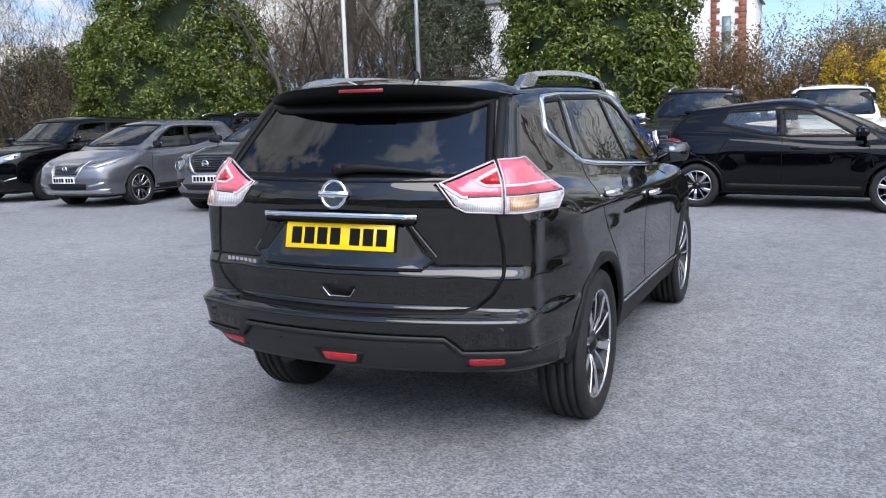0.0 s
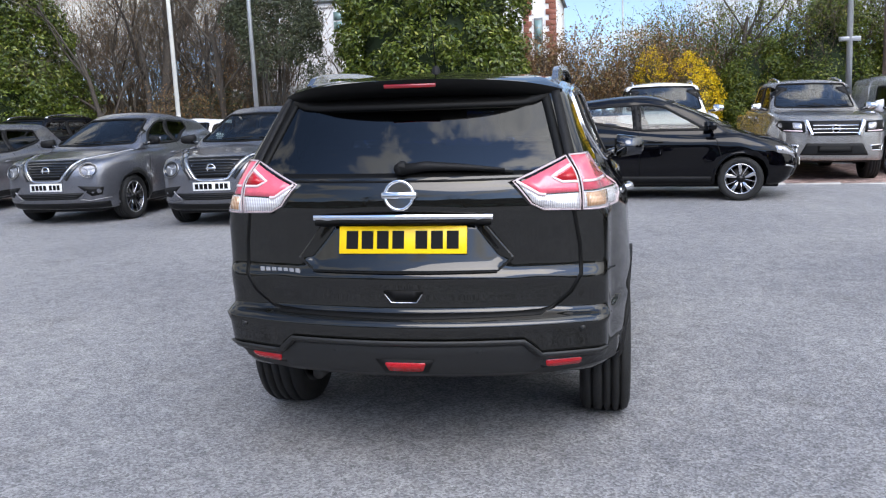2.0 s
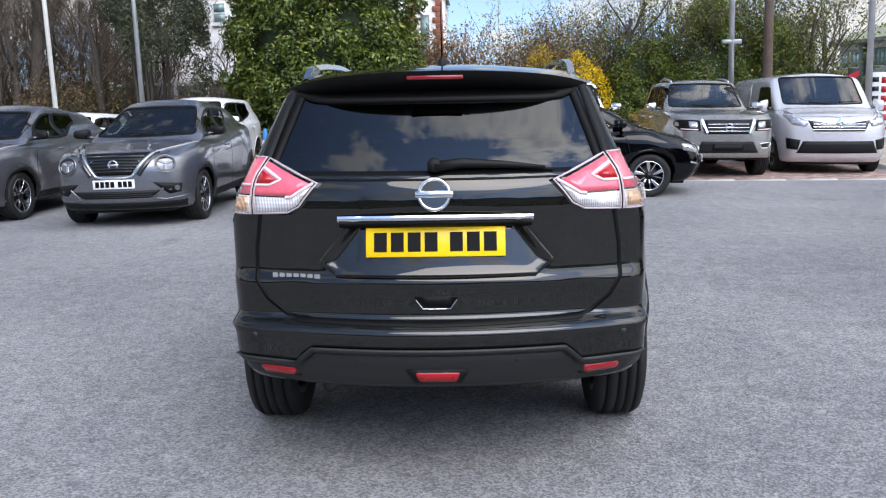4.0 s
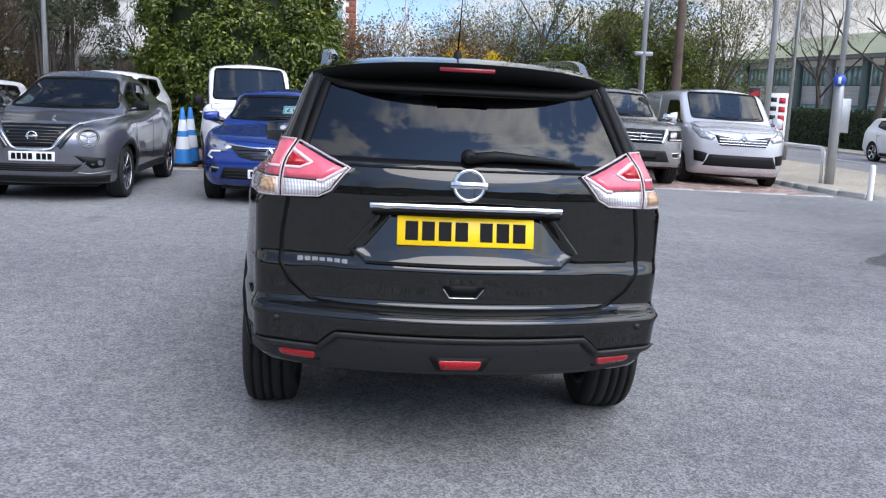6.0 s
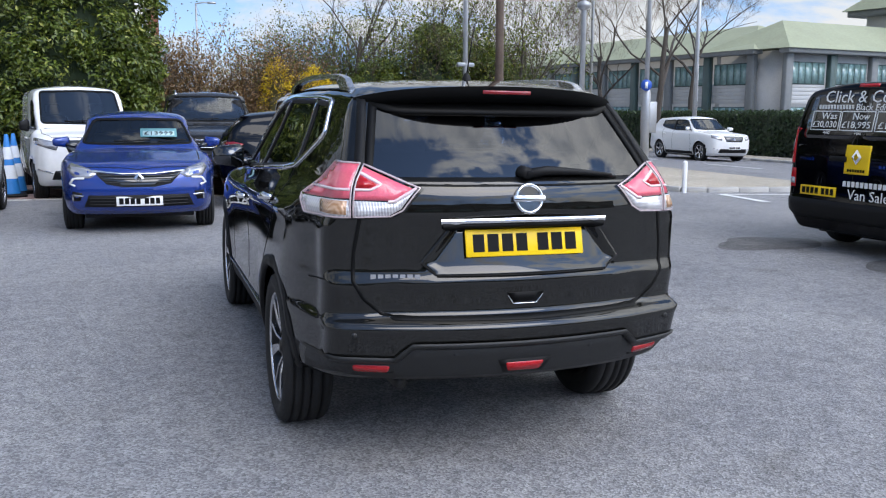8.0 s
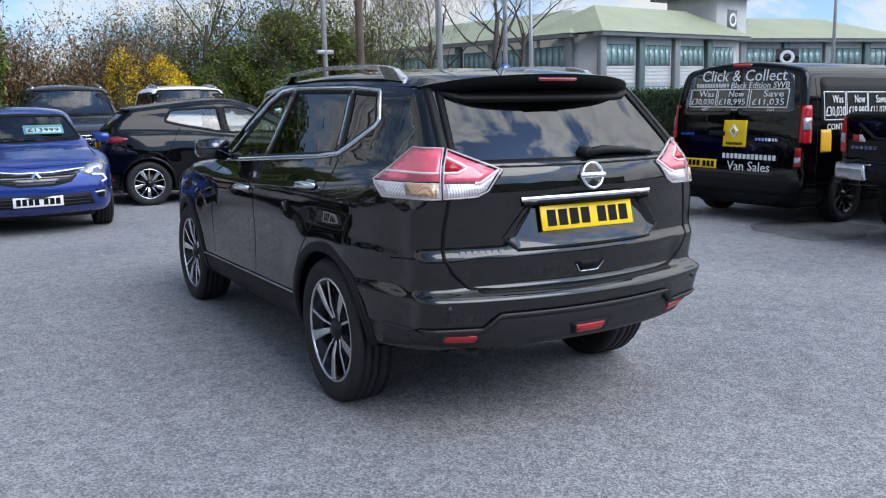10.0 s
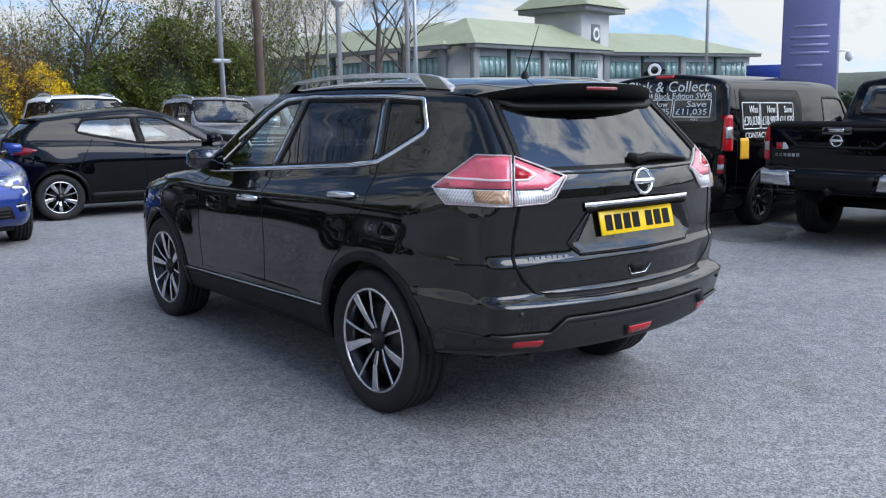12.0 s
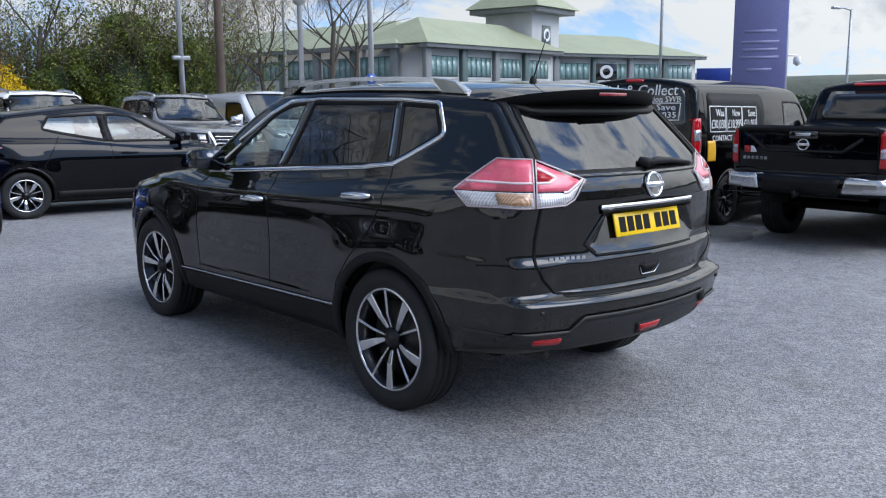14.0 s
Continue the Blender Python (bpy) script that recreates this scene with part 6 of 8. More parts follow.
VANS = dict(L=4.40, w=0.85, H=1.86, wb=2.725, foh=0.80, r=0.31, nose=1.02, cowl_z=1.16, cowl=0.78, stop=1.50, tail=0.12, rbelt=0.05, belt_f=1.08, belt_r=1.08, gtop=0.82, rear_win=False, bpillar=2.55,
            gp_r=0.99, rdrop=0.03, gb=0.06, rb=0.08, rc=0.12, seat_z=0.66, win_top=0.28, mirror=(0.16, 0.1, 0.2), mirror_mat=PLASTIC)
VANB = dict(VANM)
SUV = dict(L=4.64, w=0.91, H=1.67, wb=2.705, foh=0.93, r=0.36, nose=1.0, cowl_z=1.12, cowl=1.28, stop=2.05, tail=0.50, belt_f=1.10, belt_r=1.20, gtop=0.73, seat_z=0.6, tw=0.225)
PICKB = dict(PICK, H=1.90, lift=0.12, belt_f=1.27, belt_r=1.34, cowl_z=1.28, grear=curve((1.12, 1.62), (1.37, 1.66), (1.90, 1.86)), bed=None,
             rear=curve((0.40, 0.30), (0.60, 0.06), (0.64, 0.0), (0.80, 0.0), (0.82, 0.09), (1.02, 0.07), (1.32, 0.06), (1.42, 0.06)), under=curve((0, 0.62), (0.5, 0.60), (1.2, 0.54), (1.8, 0.44), (5.33, 0.40)))
KITS_SUV = wheel_meshes(0.36, 0.245, 0.225, 5, ALLOY, DARKALLOY, False, 36)


def parked_cars():
    ordinary_car("gunmetal grey crossover with white plate", stand(-4.34, 9.68, 181), CROSS, "grey", KIT["five"], crossover_front, arch_mat=GREYPLASTIC, name="crossover")
    ordinary_car("gunmetal grey crossover with black roof pillars", stand(-7.02, 10.22, 178), CROSS, "grey", KIT["five"], crossover_front, arch_mat=GREYPLASTIC, name="crossover")
    ordinary_car("slate grey electric hatchback with satin trim", stand(-10.5, 10.75, 180), EVH, "leafgrey", KIT["five"], ev_front)
    ordinary_car("black crossover in the row of parked cars", stand(-13.35, 11.4, 180), SUV, "black", KITS_SUV, plain_front, name="crossover")
    ordinary_car("black SUV with roof rails in the second row", stand(-13.2, 16.6, 180), SUV, "black", KITS_SUV, plain_front, name="suv", h=0.06, rails_mat=SATIN)
    ordinary_car("charcoal SUV with roof rails in the second row", stand(-18.0, 16.6, 180), SUV, "darkgrey", KITS_SUV, plain_front, name="suv", h=0.06, rails_mat=SATIN)
    ordinary_car("bright blue hatchback with price sticker", stand(-1.57, 9.78, 180), CITY, "blue", KIT["ten"], city_front, back=lambda car, B, S: price_sticker(car, B))
    ordinary_car("black electric hatchback parked side-on", stand(1.58, 10.85, -95), EVC, "black", KIT["ten"], plain_front, back=ev_hatch_back)
    ordinary_car("white panel van with black bumper", stand(-2.68, 14.2, 190), VANS, "white", KIT["steel"], plain_front, "van", name="van", h=0.055)
    ordinary_car("white SUV with black roof", stand(-5.6, 15.3, 180), SUV, "white", KITS_SUV, plain_front, name="suv", h=0.055)
    ordinary_car("white hatchback behind the crossovers", stand(-8.6, 15.9, 180), CITY, "white", KIT["ten"], plain_front, h=0.06)
    ordinary_car("dark grey pickup with silver roof rails", stand(-0.37, 14.6, 180), PICK, "darkgrey", KIT["six"], pickup_front, "pickup", rails_mat=SATIN, name="pickup", h=0.055)
    ordinary_car("white pickup with silver roof rails", stand(1.90, 15.2, 180), PICK, "white", KIT["six"], pickup_front, "pickup", rails_mat=SATIN, name="pickup", h=0.055)
    ordinary_car("bronze grey pickup with chrome mirrors", stand(4.62, 15.3, 180), PICK, "navgrey", KIT["six"], pickup_front, "pickup", rails_mat=SATIN, name="pickup")
    ordinary_car("silver panel van with black lower bumper", stand(7.0, 15.8, 176), VANM, "silver", KIT["steel"], van_front, "van", name="van", back=van_back)
    ordinary_car("black panel van lettered with sale prices", stand(8.36, 4.80, -85), VANB, "black", KIT["black"], van_front, "van", name="van", back=van_back)
    ordinary_car("black pickup with chrome bumper corners", stand(8.24, 2.09, -90), PICKB, "black", KIT["six"], pickup_front, "pickup", name="pickup", back=pickup_back)
    ordinary_car("white SUV on the road", stand(19.0, 26.6, 180), SUV, "white", KITS_SUV, plain_front, name="suv", h=0.06, group="road traffic")


parked_cars()


# ---- materials of the surroundings ----
def ground_mat(name, base, chip, stain, patch_scale=0.35, grain=105.0, bump=0.45):
    """Worn asphalt: pale and dark chippings, broad stains, fine relief."""
    m = bpy.data.materials.new(name)
    m.use_nodes = True
    nt = m.node_tree
    N, K = nt.nodes.new, nt.links.new
    b = nt.nodes["Principled BSDF"]
    b.inputs["Roughness"].default_value = 0.82
    co = N("ShaderNodeTexCoord")

    def tex(kind, scale, detail=4, rough=0.55):
        t = N(kind)
        t.inputs["Scale"].default_value = scale
        if kind == "ShaderNodeTexNoise":
            t.inputs["Detail"].default_value, t.inputs["Roughness"].default_value = detail, rough
        K(co.outputs["Object"], t.inputs["Vector"])
        return t

    def ramp(src, a, b2, c0, c1):
        r = N("ShaderNodeValToRGB")
        r.color_ramp.elements[0].position, r.color_ramp.elements[1].position = a, b2
        r.color_ramp.elements[0].color, r.color_ramp.elements[1].color = (*c0, 1), (*c1, 1)
        K(src, r.inputs[0])
        return r.outputs["Color"]

    def mix(f, a, c, mode="MIX", fac=1.0):
        x = N("ShaderNodeMix"); x.data_type, x.blend_type = "RGBA", mode
        if f is None:
            x.inputs["Factor"].default_value = fac
        else:
            K(f, x.inputs["Factor"])
        K(a, x.inputs[6]); K(c, x.inputs[7])
        return x.outputs[2]
    vo = tex("ShaderNodeTexVoronoi", grain)
    vs = N("ShaderNodeSeparateColor"); K(vo.outputs["Color"], vs.inputs[0])
    chips = ramp(vs.outputs[0], 0.10, 0.95, tuple(c * 0.62 for c in base), chip)
    vo2 = tex("ShaderNodeTexVoronoi", grain * 0.45)
    vs2 = N("ShaderNodeSeparateColor"); K(vo2.outputs["Color"], vs2.inputs[0])
    big = ramp(vs2.outputs[1], 0.80, 0.97, (1, 1, 1), (0.50, 0.49, 0.50))
    col = mix(None, chips, big, "MULTIPLY", 0.35)
    fine = tex("ShaderNodeTexNoise", 9.0, 6, 0.7)
    col = mix(None, col, ramp(fine.outputs["Fac"], 0.32, 0.70, (0.74, 0.74, 0.76), (1.15, 1.14, 1.12)), "MULTIPLY", 1.0)
    broad = tex("ShaderNodeTexNoise", patch_scale, 6, 0.6)
    col = mix(None, col, ramp(broad.outputs["Fac"], 0.35, 0.66, stain, (1.12, 1.11, 1.09)), "MULTIPLY", 1.0)
    oil = tex("ShaderNodeTexNoise", 1.3, 3, 0.5)
    col = mix(None, col, ramp(oil.outputs["Fac"], 0.62, 0.78, (1, 1, 1), (0.62, 0.60, 0.58)), "MULTIPLY", 0.8)
    K(col, b.inputs["Base Color"])
    bp = N("ShaderNodeBump"); bp.inputs["Strength"].default_value, bp.inputs["Distance"].default_value = bump, 0.012
    ad = N("ShaderNodeMath"); ad.operation = "ADD"
    K(vo.outputs["Distance"], ad.inputs[0]); K(fine.outputs["Fac"], ad.inputs[1])
    K(ad.outputs[0], bp.inputs["Height"]); K(bp.outputs[0], b.inputs["Normal"])
    return m


def leaf_mat(name, dark, light, tip=None, rough=0.42, trans=0.25):
    """Leaves: each one its own tint, a little light comes through."""
    m = bpy.data.materials.new(name)
    m.use_nodes = True
    nt = m.node_tree
    b = nt.nodes["Principled BSDF"]
    b.inputs["Roughness"].default_value = rough
    g, r = nt.nodes.new("ShaderNodeNewGeometry"), nt.nodes.new("ShaderNodeValToRGB")
    r.color_ramp.elements[0].color, r.color_ramp.elements[1].color = (*dark, 1), (*light, 1)
    if tip:
        e = r.color_ramp.elements.new(0.9)
        e.color = (*light, 1)
        r.color_ramp.elements[2].color = (*tip, 1)
    nt.links.new(g.outputs["Random Per Island"], r.inputs[0])
    nt.links.new(r.outputs["Color"], b.inputs["Base Color"])
    t, mx = nt.nodes.new("ShaderNodeBsdfTranslucent"), nt.nodes.new("ShaderNodeMixShader")
    nt.links.new(r.outputs["Color"], t.inputs["Color"])
    mx.inputs[0].default_value = trans
    nt.links.new(b.outputs[0], mx.inputs[1]); nt.links.new(t.outputs[0], mx.inputs[2])
    nt.links.new(mx.outputs[0], nt.nodes["Material Output"].inputs[0])
    return m


ASPHALT = ground_mat("worn_asphalt", (0.255, 0.255, 0.260), (0.365, 0.365, 0.37), (0.80, 0.80, 0.82))
DARKTOP = ground_mat("dark_asphalt", (0.150, 0.145, 0.140), (0.23, 0.225, 0.22), (0.62, 0.62, 0.63), 1.5)
ROADTOP = ground_mat("road_asphalt", (0.20, 0.20, 0.21), (0.34, 0.34, 0.35), (0.85, 0.85, 0.86))
PAVING = ground_mat("tan_pavement", (0.42, 0.37, 0.29), (0.62, 0.56, 0.46), (0.85, 0.84, 0.82))
BLOCKS = ground_mat("red_block_paving", (0.33, 0.22, 0.19), (0.48, 0.34, 0.30), (0.8, 0.8, 0.8), grain=9.0)
KERB = mat("kerb_concrete", (0.40, 0.39, 0.37), 0.85, noise_scale=4, noise_amt=0.2, bump=0.4, bump_scale=120)
LINE = mat("road_line_paint", (0.72, 0.72, 0.70), 0.7, noise_scale=5, noise_amt=0.2)
SOIL = mat("soil_litter", (0.075, 0.058, 0.04), 0.95, noise_scale=3, noise_amt=0.45, bump=0.8, bump_scale=40)
LAUREL = leaf_mat("laurel_leaf", (0.030, 0.058, 0.009), (0.160, 0.205, 0.030), (0.40, 0.40, 0.10), 0.28, 0.3)
CLIPPED = leaf_mat("clipped_hedge_leaf", (0.012, 0.028, 0.008), (0.040, 0.075, 0.020))
CONIFER = leaf_mat("dark_needle", (0.022, 0.031, 0.015), (0.100, 0.118, 0.055))
BUD = leaf_mat("spring_leaf", (0.030, 0.058, 0.008), (0.155, 0.190, 0.022), (0.36, 0.34, 0.06), 0.42, 0.35)
RUST = leaf_mat("rusty_leaf", (0.13, 0.075, 0.03), (0.30, 0.17, 0.07), (0.20, 0.21, 0.06))
BRACKEN = leaf_mat("dark_scrub_leaf", (0.030, 0.030, 0.014), (0.105, 0.088, 0.042), (0.09, 0.11, 0.04))
FORSYTHIA = leaf_mat("yellow_blossom", (0.62, 0.40, 0.008), (0.90, 0.66, 0.015), None, 0.5)
BARK = mat("grey_brown_bark", (0.068, 0.056, 0.045), 0.9, noise_scale=6, noise_amt=0.35, bump=0.6, bump_scale=40)
TWIG = mat("brown_twig", (0.108, 0.082, 0.058), 0.85, noise_scale=5, noise_amt=0.35)
STEEL = mat("galvanised_steel", (0.40, 0.41, 0.42), 0.45, 0.7, noise_scale=5, noise_amt=0.15)
POLEPAINT = mat("cream_pole_paint", (0.62, 0.61, 0.56), 0.5, noise_scale=4, noise_amt=0.12)
WOODPOLE = mat("tarred_wood", (0.12, 0.085, 0.065), 0.85, noise_scale=5, noise_amt=0.35, bump=0.5, bump_scale=60)
WHITEPAINT = mat("white_post_paint", (0.78, 0.78, 0.77), 0.5, noise_scale=5, noise_amt=0.1)
RENDERWALL = mat("white_render", (0.66, 0.65, 0.63), 0.9, noise_scale=0.7, noise_amt=0.12, bump=0.3, bump_scale=60)
BRICK = mat("red_brick", (0.30, 0.11, 0.075), 0.85, noise_scale=6, noise_amt=0.3, bump=0.4, bump_scale=40)
PANELWALL = mat("pale_block_wall", (0.43, 0.43, 0.42), 0.8, noise_scale=0.6, noise_amt=0.12, bump=0.2, bump_scale=20)
GREENROOF = mat("pale_green_roof", (0.29, 0.31, 0.20), 0.6, noise_scale=0.35, noise_amt=0.14, bump=0.2, bump_scale=8)
FASCIA = mat("dark_fascia", (0.16, 0.17, 0.17), 0.6, noise_scale=2, noise_amt=0.15)
TEAL = mat("teal_window_glass", (0.19, 0.30, 0.29), 0.06, 0.0, spec=1.0, noise_scale=0.4, noise_amt=0.35)
FENCEBOARD = mat("weathered_concrete_panel", (0.17, 0.165, 0.155), 0.9, noise_scale=3, noise_amt=0.3, bump=0.4, bump_scale=50)
CLADDING = mat("dark_grey_cladding", (0.10, 0.10, 0.105), 0.6, noise_scale=0.5, noise_amt=0.2, bump=0.2, bump_scale=8)
DARKTEAL = mat("teal_frame", (0.05, 0.085, 0.08), 0.5, noise_scale=2, noise_amt=0.15)
CONEBLUE = mat("cone_blue", (0.02, 0.20, 0.55), 0.5, noise_scale=6, noise_amt=0.15)
CONEWHITE = mat("cone_white", (0.72, 0.75, 0.78), 0.4, noise_scale=6, noise_amt=0.12)
BANNER = mat("violet_blue_sign", (0.15, 0.16, 0.34), 0.5, noise_scale=1.5, noise_amt=0.12)
SIGNRED = mat("sign_red", (0.50, 0.02, 0.03), 0.5, noise_scale=4, noise_amt=0.1)
SIGNBLUE = mat("sign_blue", (0.018, 0.085, 0.40), 0.4, noise_scale=4, noise_amt=0.1)
HILL = mat("far_hill_woods", (0.10, 0.11, 0.085), 0.95, noise_scale=0.05, noise_amt=0.35)


# ---- ground, road, kerbs ----
def sheet(name, xs, ys, zf, material):
    V = [(x, y, float(zf(x, y))) for y in ys for x in xs]
    n = len(xs)
    F = [(j * n + i, j * n + i + 1, j * n + n + i + 1, j * n + n + i) for j in range(len(ys) - 1) for i in range(n - 1)]
    return tagged(new(name, mesh(name, V, F, material)), kind="structure")


def span(a, b):
    return sorted(set(list(np.linspace(a, -40, 12)) + list(np.arange(-40, 60.1, 1.0)) + list(np.linspace(60, b, 12))))


sheet("ground", span(-900, 900), span(-900, 900), ground_z, ASPHALT)


def strip(name, material, inner, outer, up, n=60):
    """A band between two plan lines, lying a little above the ground."""
    a, b = resample(inner, 0.8, False), resample(outer, 0.8, False)
    t = np.linspace(0, 1, n)
    def at(q):
        s = np.concatenate([[0], np.cumsum(np.hypot(*np.diff(q, axis=0).T))])
        return np.stack([np.interp(t * s[-1], s, q[:, k]) for k in (0, 1)], 1)
    A, Bq = at(a), at(b)
    V, F, m = [], [], 9
    for p, q in zip(A, Bq):
        for k in range(m):
            c = p + (q - p) * k / (m - 1)
            V.append((c[0], c[1], float(ground_z(*c)) + up))
    for i in range(n - 1):
        for k in range(m - 1):
            F.append((i * m + k, i * m + k + 1, i * m + m + k + 1, i * m + m + k))
    return tagged(new(name, mesh(name, V, F, material)), kind="structure")


strip("road", ROADTOP, [(13.2, -60), (13.2, 95)], [(20.6, -60), (20.6, 95)], 0.012, 120)
strip("pavement_far", PAVING, [(20.75, -60), (20.75, 95)], [(22.9, -60), (22.9, 95)], 0.10, 120)
strip("pavement_near", PAVING, [(8.35, 15.2), (8.50, 13.4), (8.75, 12.5), (9.2, 12.1), (13.05, 12.1)], [(8.4, 40.0), (13.05, 40.0), (13.05, 24.0), (13.05, 16.0), (13.05, 12.2)], 0.09)
strip("verge", SOIL, [(-70, 17.3), (4.6, 17.3), (8.2, 18.2)], [(-70, 40), (4.6, 40), (8.2, 40)], 0.03, 120)
strip("paving_strip", BLOCKS, [(-20, 12.45), (8.0, 12.45)], [(-20, 17.2), (8.0, 17.2)], 0.006, 60)


def kerb_line(line, up):
    """Kerb stones set end to end along a plan line."""
    q = resample(line, 0.9, False)
    holder = tagged(new("kerb"), kind="structure")
    for i in range(len(q) - 1):
        a, b = q[i], q[i + 1]
        d = b - a
        L = float(np.hypot(*d)) - 0.012
        c = (a + b) / 2
        me = Geo().box(-L / 2, L / 2, -0.075, 0.075, -0.08, up, 0.018).me("kerb_stone", KERB)
        part("kerb_stone", me, holder, m=pose(c[0], c[1], float(ground_z(*c)), 0, 0, math.degrees(math.atan2(d[1], d[0]))))


kerb_line([(8.30, 18.0), (8.35, 14.6), (8.42, 13.6), (8.58, 12.8), (8.85, 12.3), (9.3, 12.08), (13.0, 12.05)], 0.10)
kerb_line([(20.68, 6), (20.68, 52)], 0.11)
kerb_line([(-20, 12.35), (8.2, 12.35)], 0.012)
strip("road_line", LINE, [(9.0, 10.0), (9.2, 11.6), (13.0, 11.2)], [(9.2, 9.95), (9.35, 11.45), (13.0, 11.05)], 0.010)
for y in range(-10, 70, 6):
    strip("road_line", LINE, [(16.8, y), (16.8, y + 3)], [(16.92, y), (16.92, y + 3)], 0.018, 6)


# ---- plants ----
def leaf_mesh(name, C, Nn, size, material, ratio=0.42, seed=1):
    """Folded leaves at points C that face along Nn."""
    rng = np.random.default_rng(seed)
    n = len(C)
    T = rng.normal(size=(n, 3))
    T -= Nn * (T * Nn).sum(1, keepdims=True)
    T /= np.maximum(np.linalg.norm(T, axis=1, keepdims=True), 1e-6)
    S = np.cross(Nn, T)
    s = (size * rng.uniform(0.65, 1.25, n))[:, None]
    V = np.empty((n, 4, 3))
    V[:, 0] = C - T * s * 0.5
    V[:, 1] = C + S * s * ratio * 0.5 + Nn * s * 0.10
    V[:, 2] = C + T * s * 0.5 - Nn * s * 0.06
    V[:, 3] = C - S * s * ratio * 0.5 + Nn * s * 0.10
    b = np.arange(n)[:, None] * 4
    F = np.concatenate([b + np.array([0, 1, 2]), b + np.array([0, 2, 3])])
    me = bpy.data.meshes.new(name)
    me.vertices.add(n * 4)
    me.vertices.foreach_set("co", V.ravel())
    me.loops.add(len(F) * 3)
    me.loops.foreach_set("vertex_index", F.ravel().astype(np.int32))
    me.polygons.add(len(F))
    me.polygons.foreach_set("loop_start", (np.arange(len(F)) * 3).astype(np.int32))
    me.materials.append(material)
    me.update(calc_edges=True)
    return me


def lumps(P, seed, k=1.0):
    """Uneven swelling in 0..1 for directions or places P."""
    rng = np.random.default_rng(seed)
    r = np.zeros(len(P))
    for f, a in ((0.9, 0.5), (2.1, 0.32), (4.6, 0.2)):
        for _ in range(3):
            d = rng.normal(size=3) * f * k
            r += a * np.sin(P @ d + rng.uniform(0, 6.3)) / 3
    return r


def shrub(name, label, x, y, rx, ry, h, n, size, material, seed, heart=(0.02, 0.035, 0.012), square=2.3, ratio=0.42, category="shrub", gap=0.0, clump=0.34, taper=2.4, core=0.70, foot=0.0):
    """A dense evergreen: a dome built of many leafy clumps with hollows between them, over a core painted dark as the
    shade inside, and stems at the foot.
    """
    z0 = float(ground_z(x, y))
    ob = thing(name, label, category, pose(x, y, z0))
    rng = np.random.default_rng(seed)

    def dome(th, u, k=1.0):
        """The outline at a heading and a share u of the height."""
        w = np.maximum(1 - u ** taper, 0.0) ** (1 / square) * (0.86 + 0.14 * np.minimum(u / 0.3, 1.0))
        return np.stack([np.cos(th) * rx * w * k, np.sin(th) * ry * w * k, u * h], 1)
    m = max(30, int(3.1 * (rx + ry) * h / clump ** 2))
    order = np.arange(m)
    th = order * 2.39996 + rng.uniform(-0.25, 0.25, m)
    u = np.clip(((order + rng.uniform(0, 1, m) * 6) / m) ** 0.9, 0.02, 1.0)
    base = dome(th, u)
    base *= (1 + 0.22 * lumps(base, seed))[:, None] * rng.uniform(0.86, 1.02, m)[:, None]
    rad = clump * rng.uniform(0.6, 1.45, m)
    if gap:
        ok = lumps(base * 1.7, seed + 5) > -gap
        base, rad = base[ok], rad[ok]
    if foot:
        ok = base[:, 2] > foot * h * rng.uniform(0.55, 1.25, len(base))
        base, rad = base[ok], rad[ok]
    pick = rng.choice(len(base), n, p=rad ** 2 / (rad ** 2).sum())
    D = rng.normal(size=(n, 3))
    out = base[pick] / np.array([rx, ry, h]) - np.array([0, 0, 0.35])
    out /= np.maximum(np.linalg.norm(out, axis=1, keepdims=True), 1e-6)
    D = D / np.linalg.norm(D, axis=1, keepdims=True) + out * 0.75
    D /= np.linalg.norm(D, axis=1, keepdims=True)
    C = base[pick] + D * (rad[pick] * (1.0 - np.abs(rng.normal(0, 0.22, n)) + 0.10 * (rng.uniform(size=n) < 0.12)))[:, None] * [1, 1, 0.85]
    ok = C[:, 2] > 0.05
    C, D = C[ok], D[ok]
    Nn = D * 0.8 + rng.normal(size=D.shape) * 0.45 + np.array([0, 0, 0.45])
    Nn /= np.linalg.norm(Nn, axis=1, keepdims=True)
    part("crown", leaf_mesh("crown", C, Nn, size, material, ratio, seed), ob)
    # closed core under the leaves, its dark colour stands for the shade within
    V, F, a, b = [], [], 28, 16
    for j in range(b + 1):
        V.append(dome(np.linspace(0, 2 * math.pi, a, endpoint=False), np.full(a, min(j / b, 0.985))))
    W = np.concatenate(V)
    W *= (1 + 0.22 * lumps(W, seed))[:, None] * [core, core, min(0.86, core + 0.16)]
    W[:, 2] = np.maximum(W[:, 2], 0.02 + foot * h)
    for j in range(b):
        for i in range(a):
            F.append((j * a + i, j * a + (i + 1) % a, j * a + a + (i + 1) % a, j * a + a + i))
    part("shade_core", mesh("shade_core", W, F, mat("shrub_shade", heart, 0.9, noise_scale=2.5, noise_amt=0.5)), ob)
    g = Geo()
    for _ in range(7):
        sx, sy = rng.uniform(-0.5, 0.5) * rx, rng.uniform(-0.5, 0.5) * ry
        g.tube([(sx * 0.7, sy * 0.7, -0.1), (sx, sy, h * 0.5)], [0.06, 0.03], 5)
    tagged(part("stemwork", g.me("stemwork", BARK), ob), kind="stuff")
    return ob


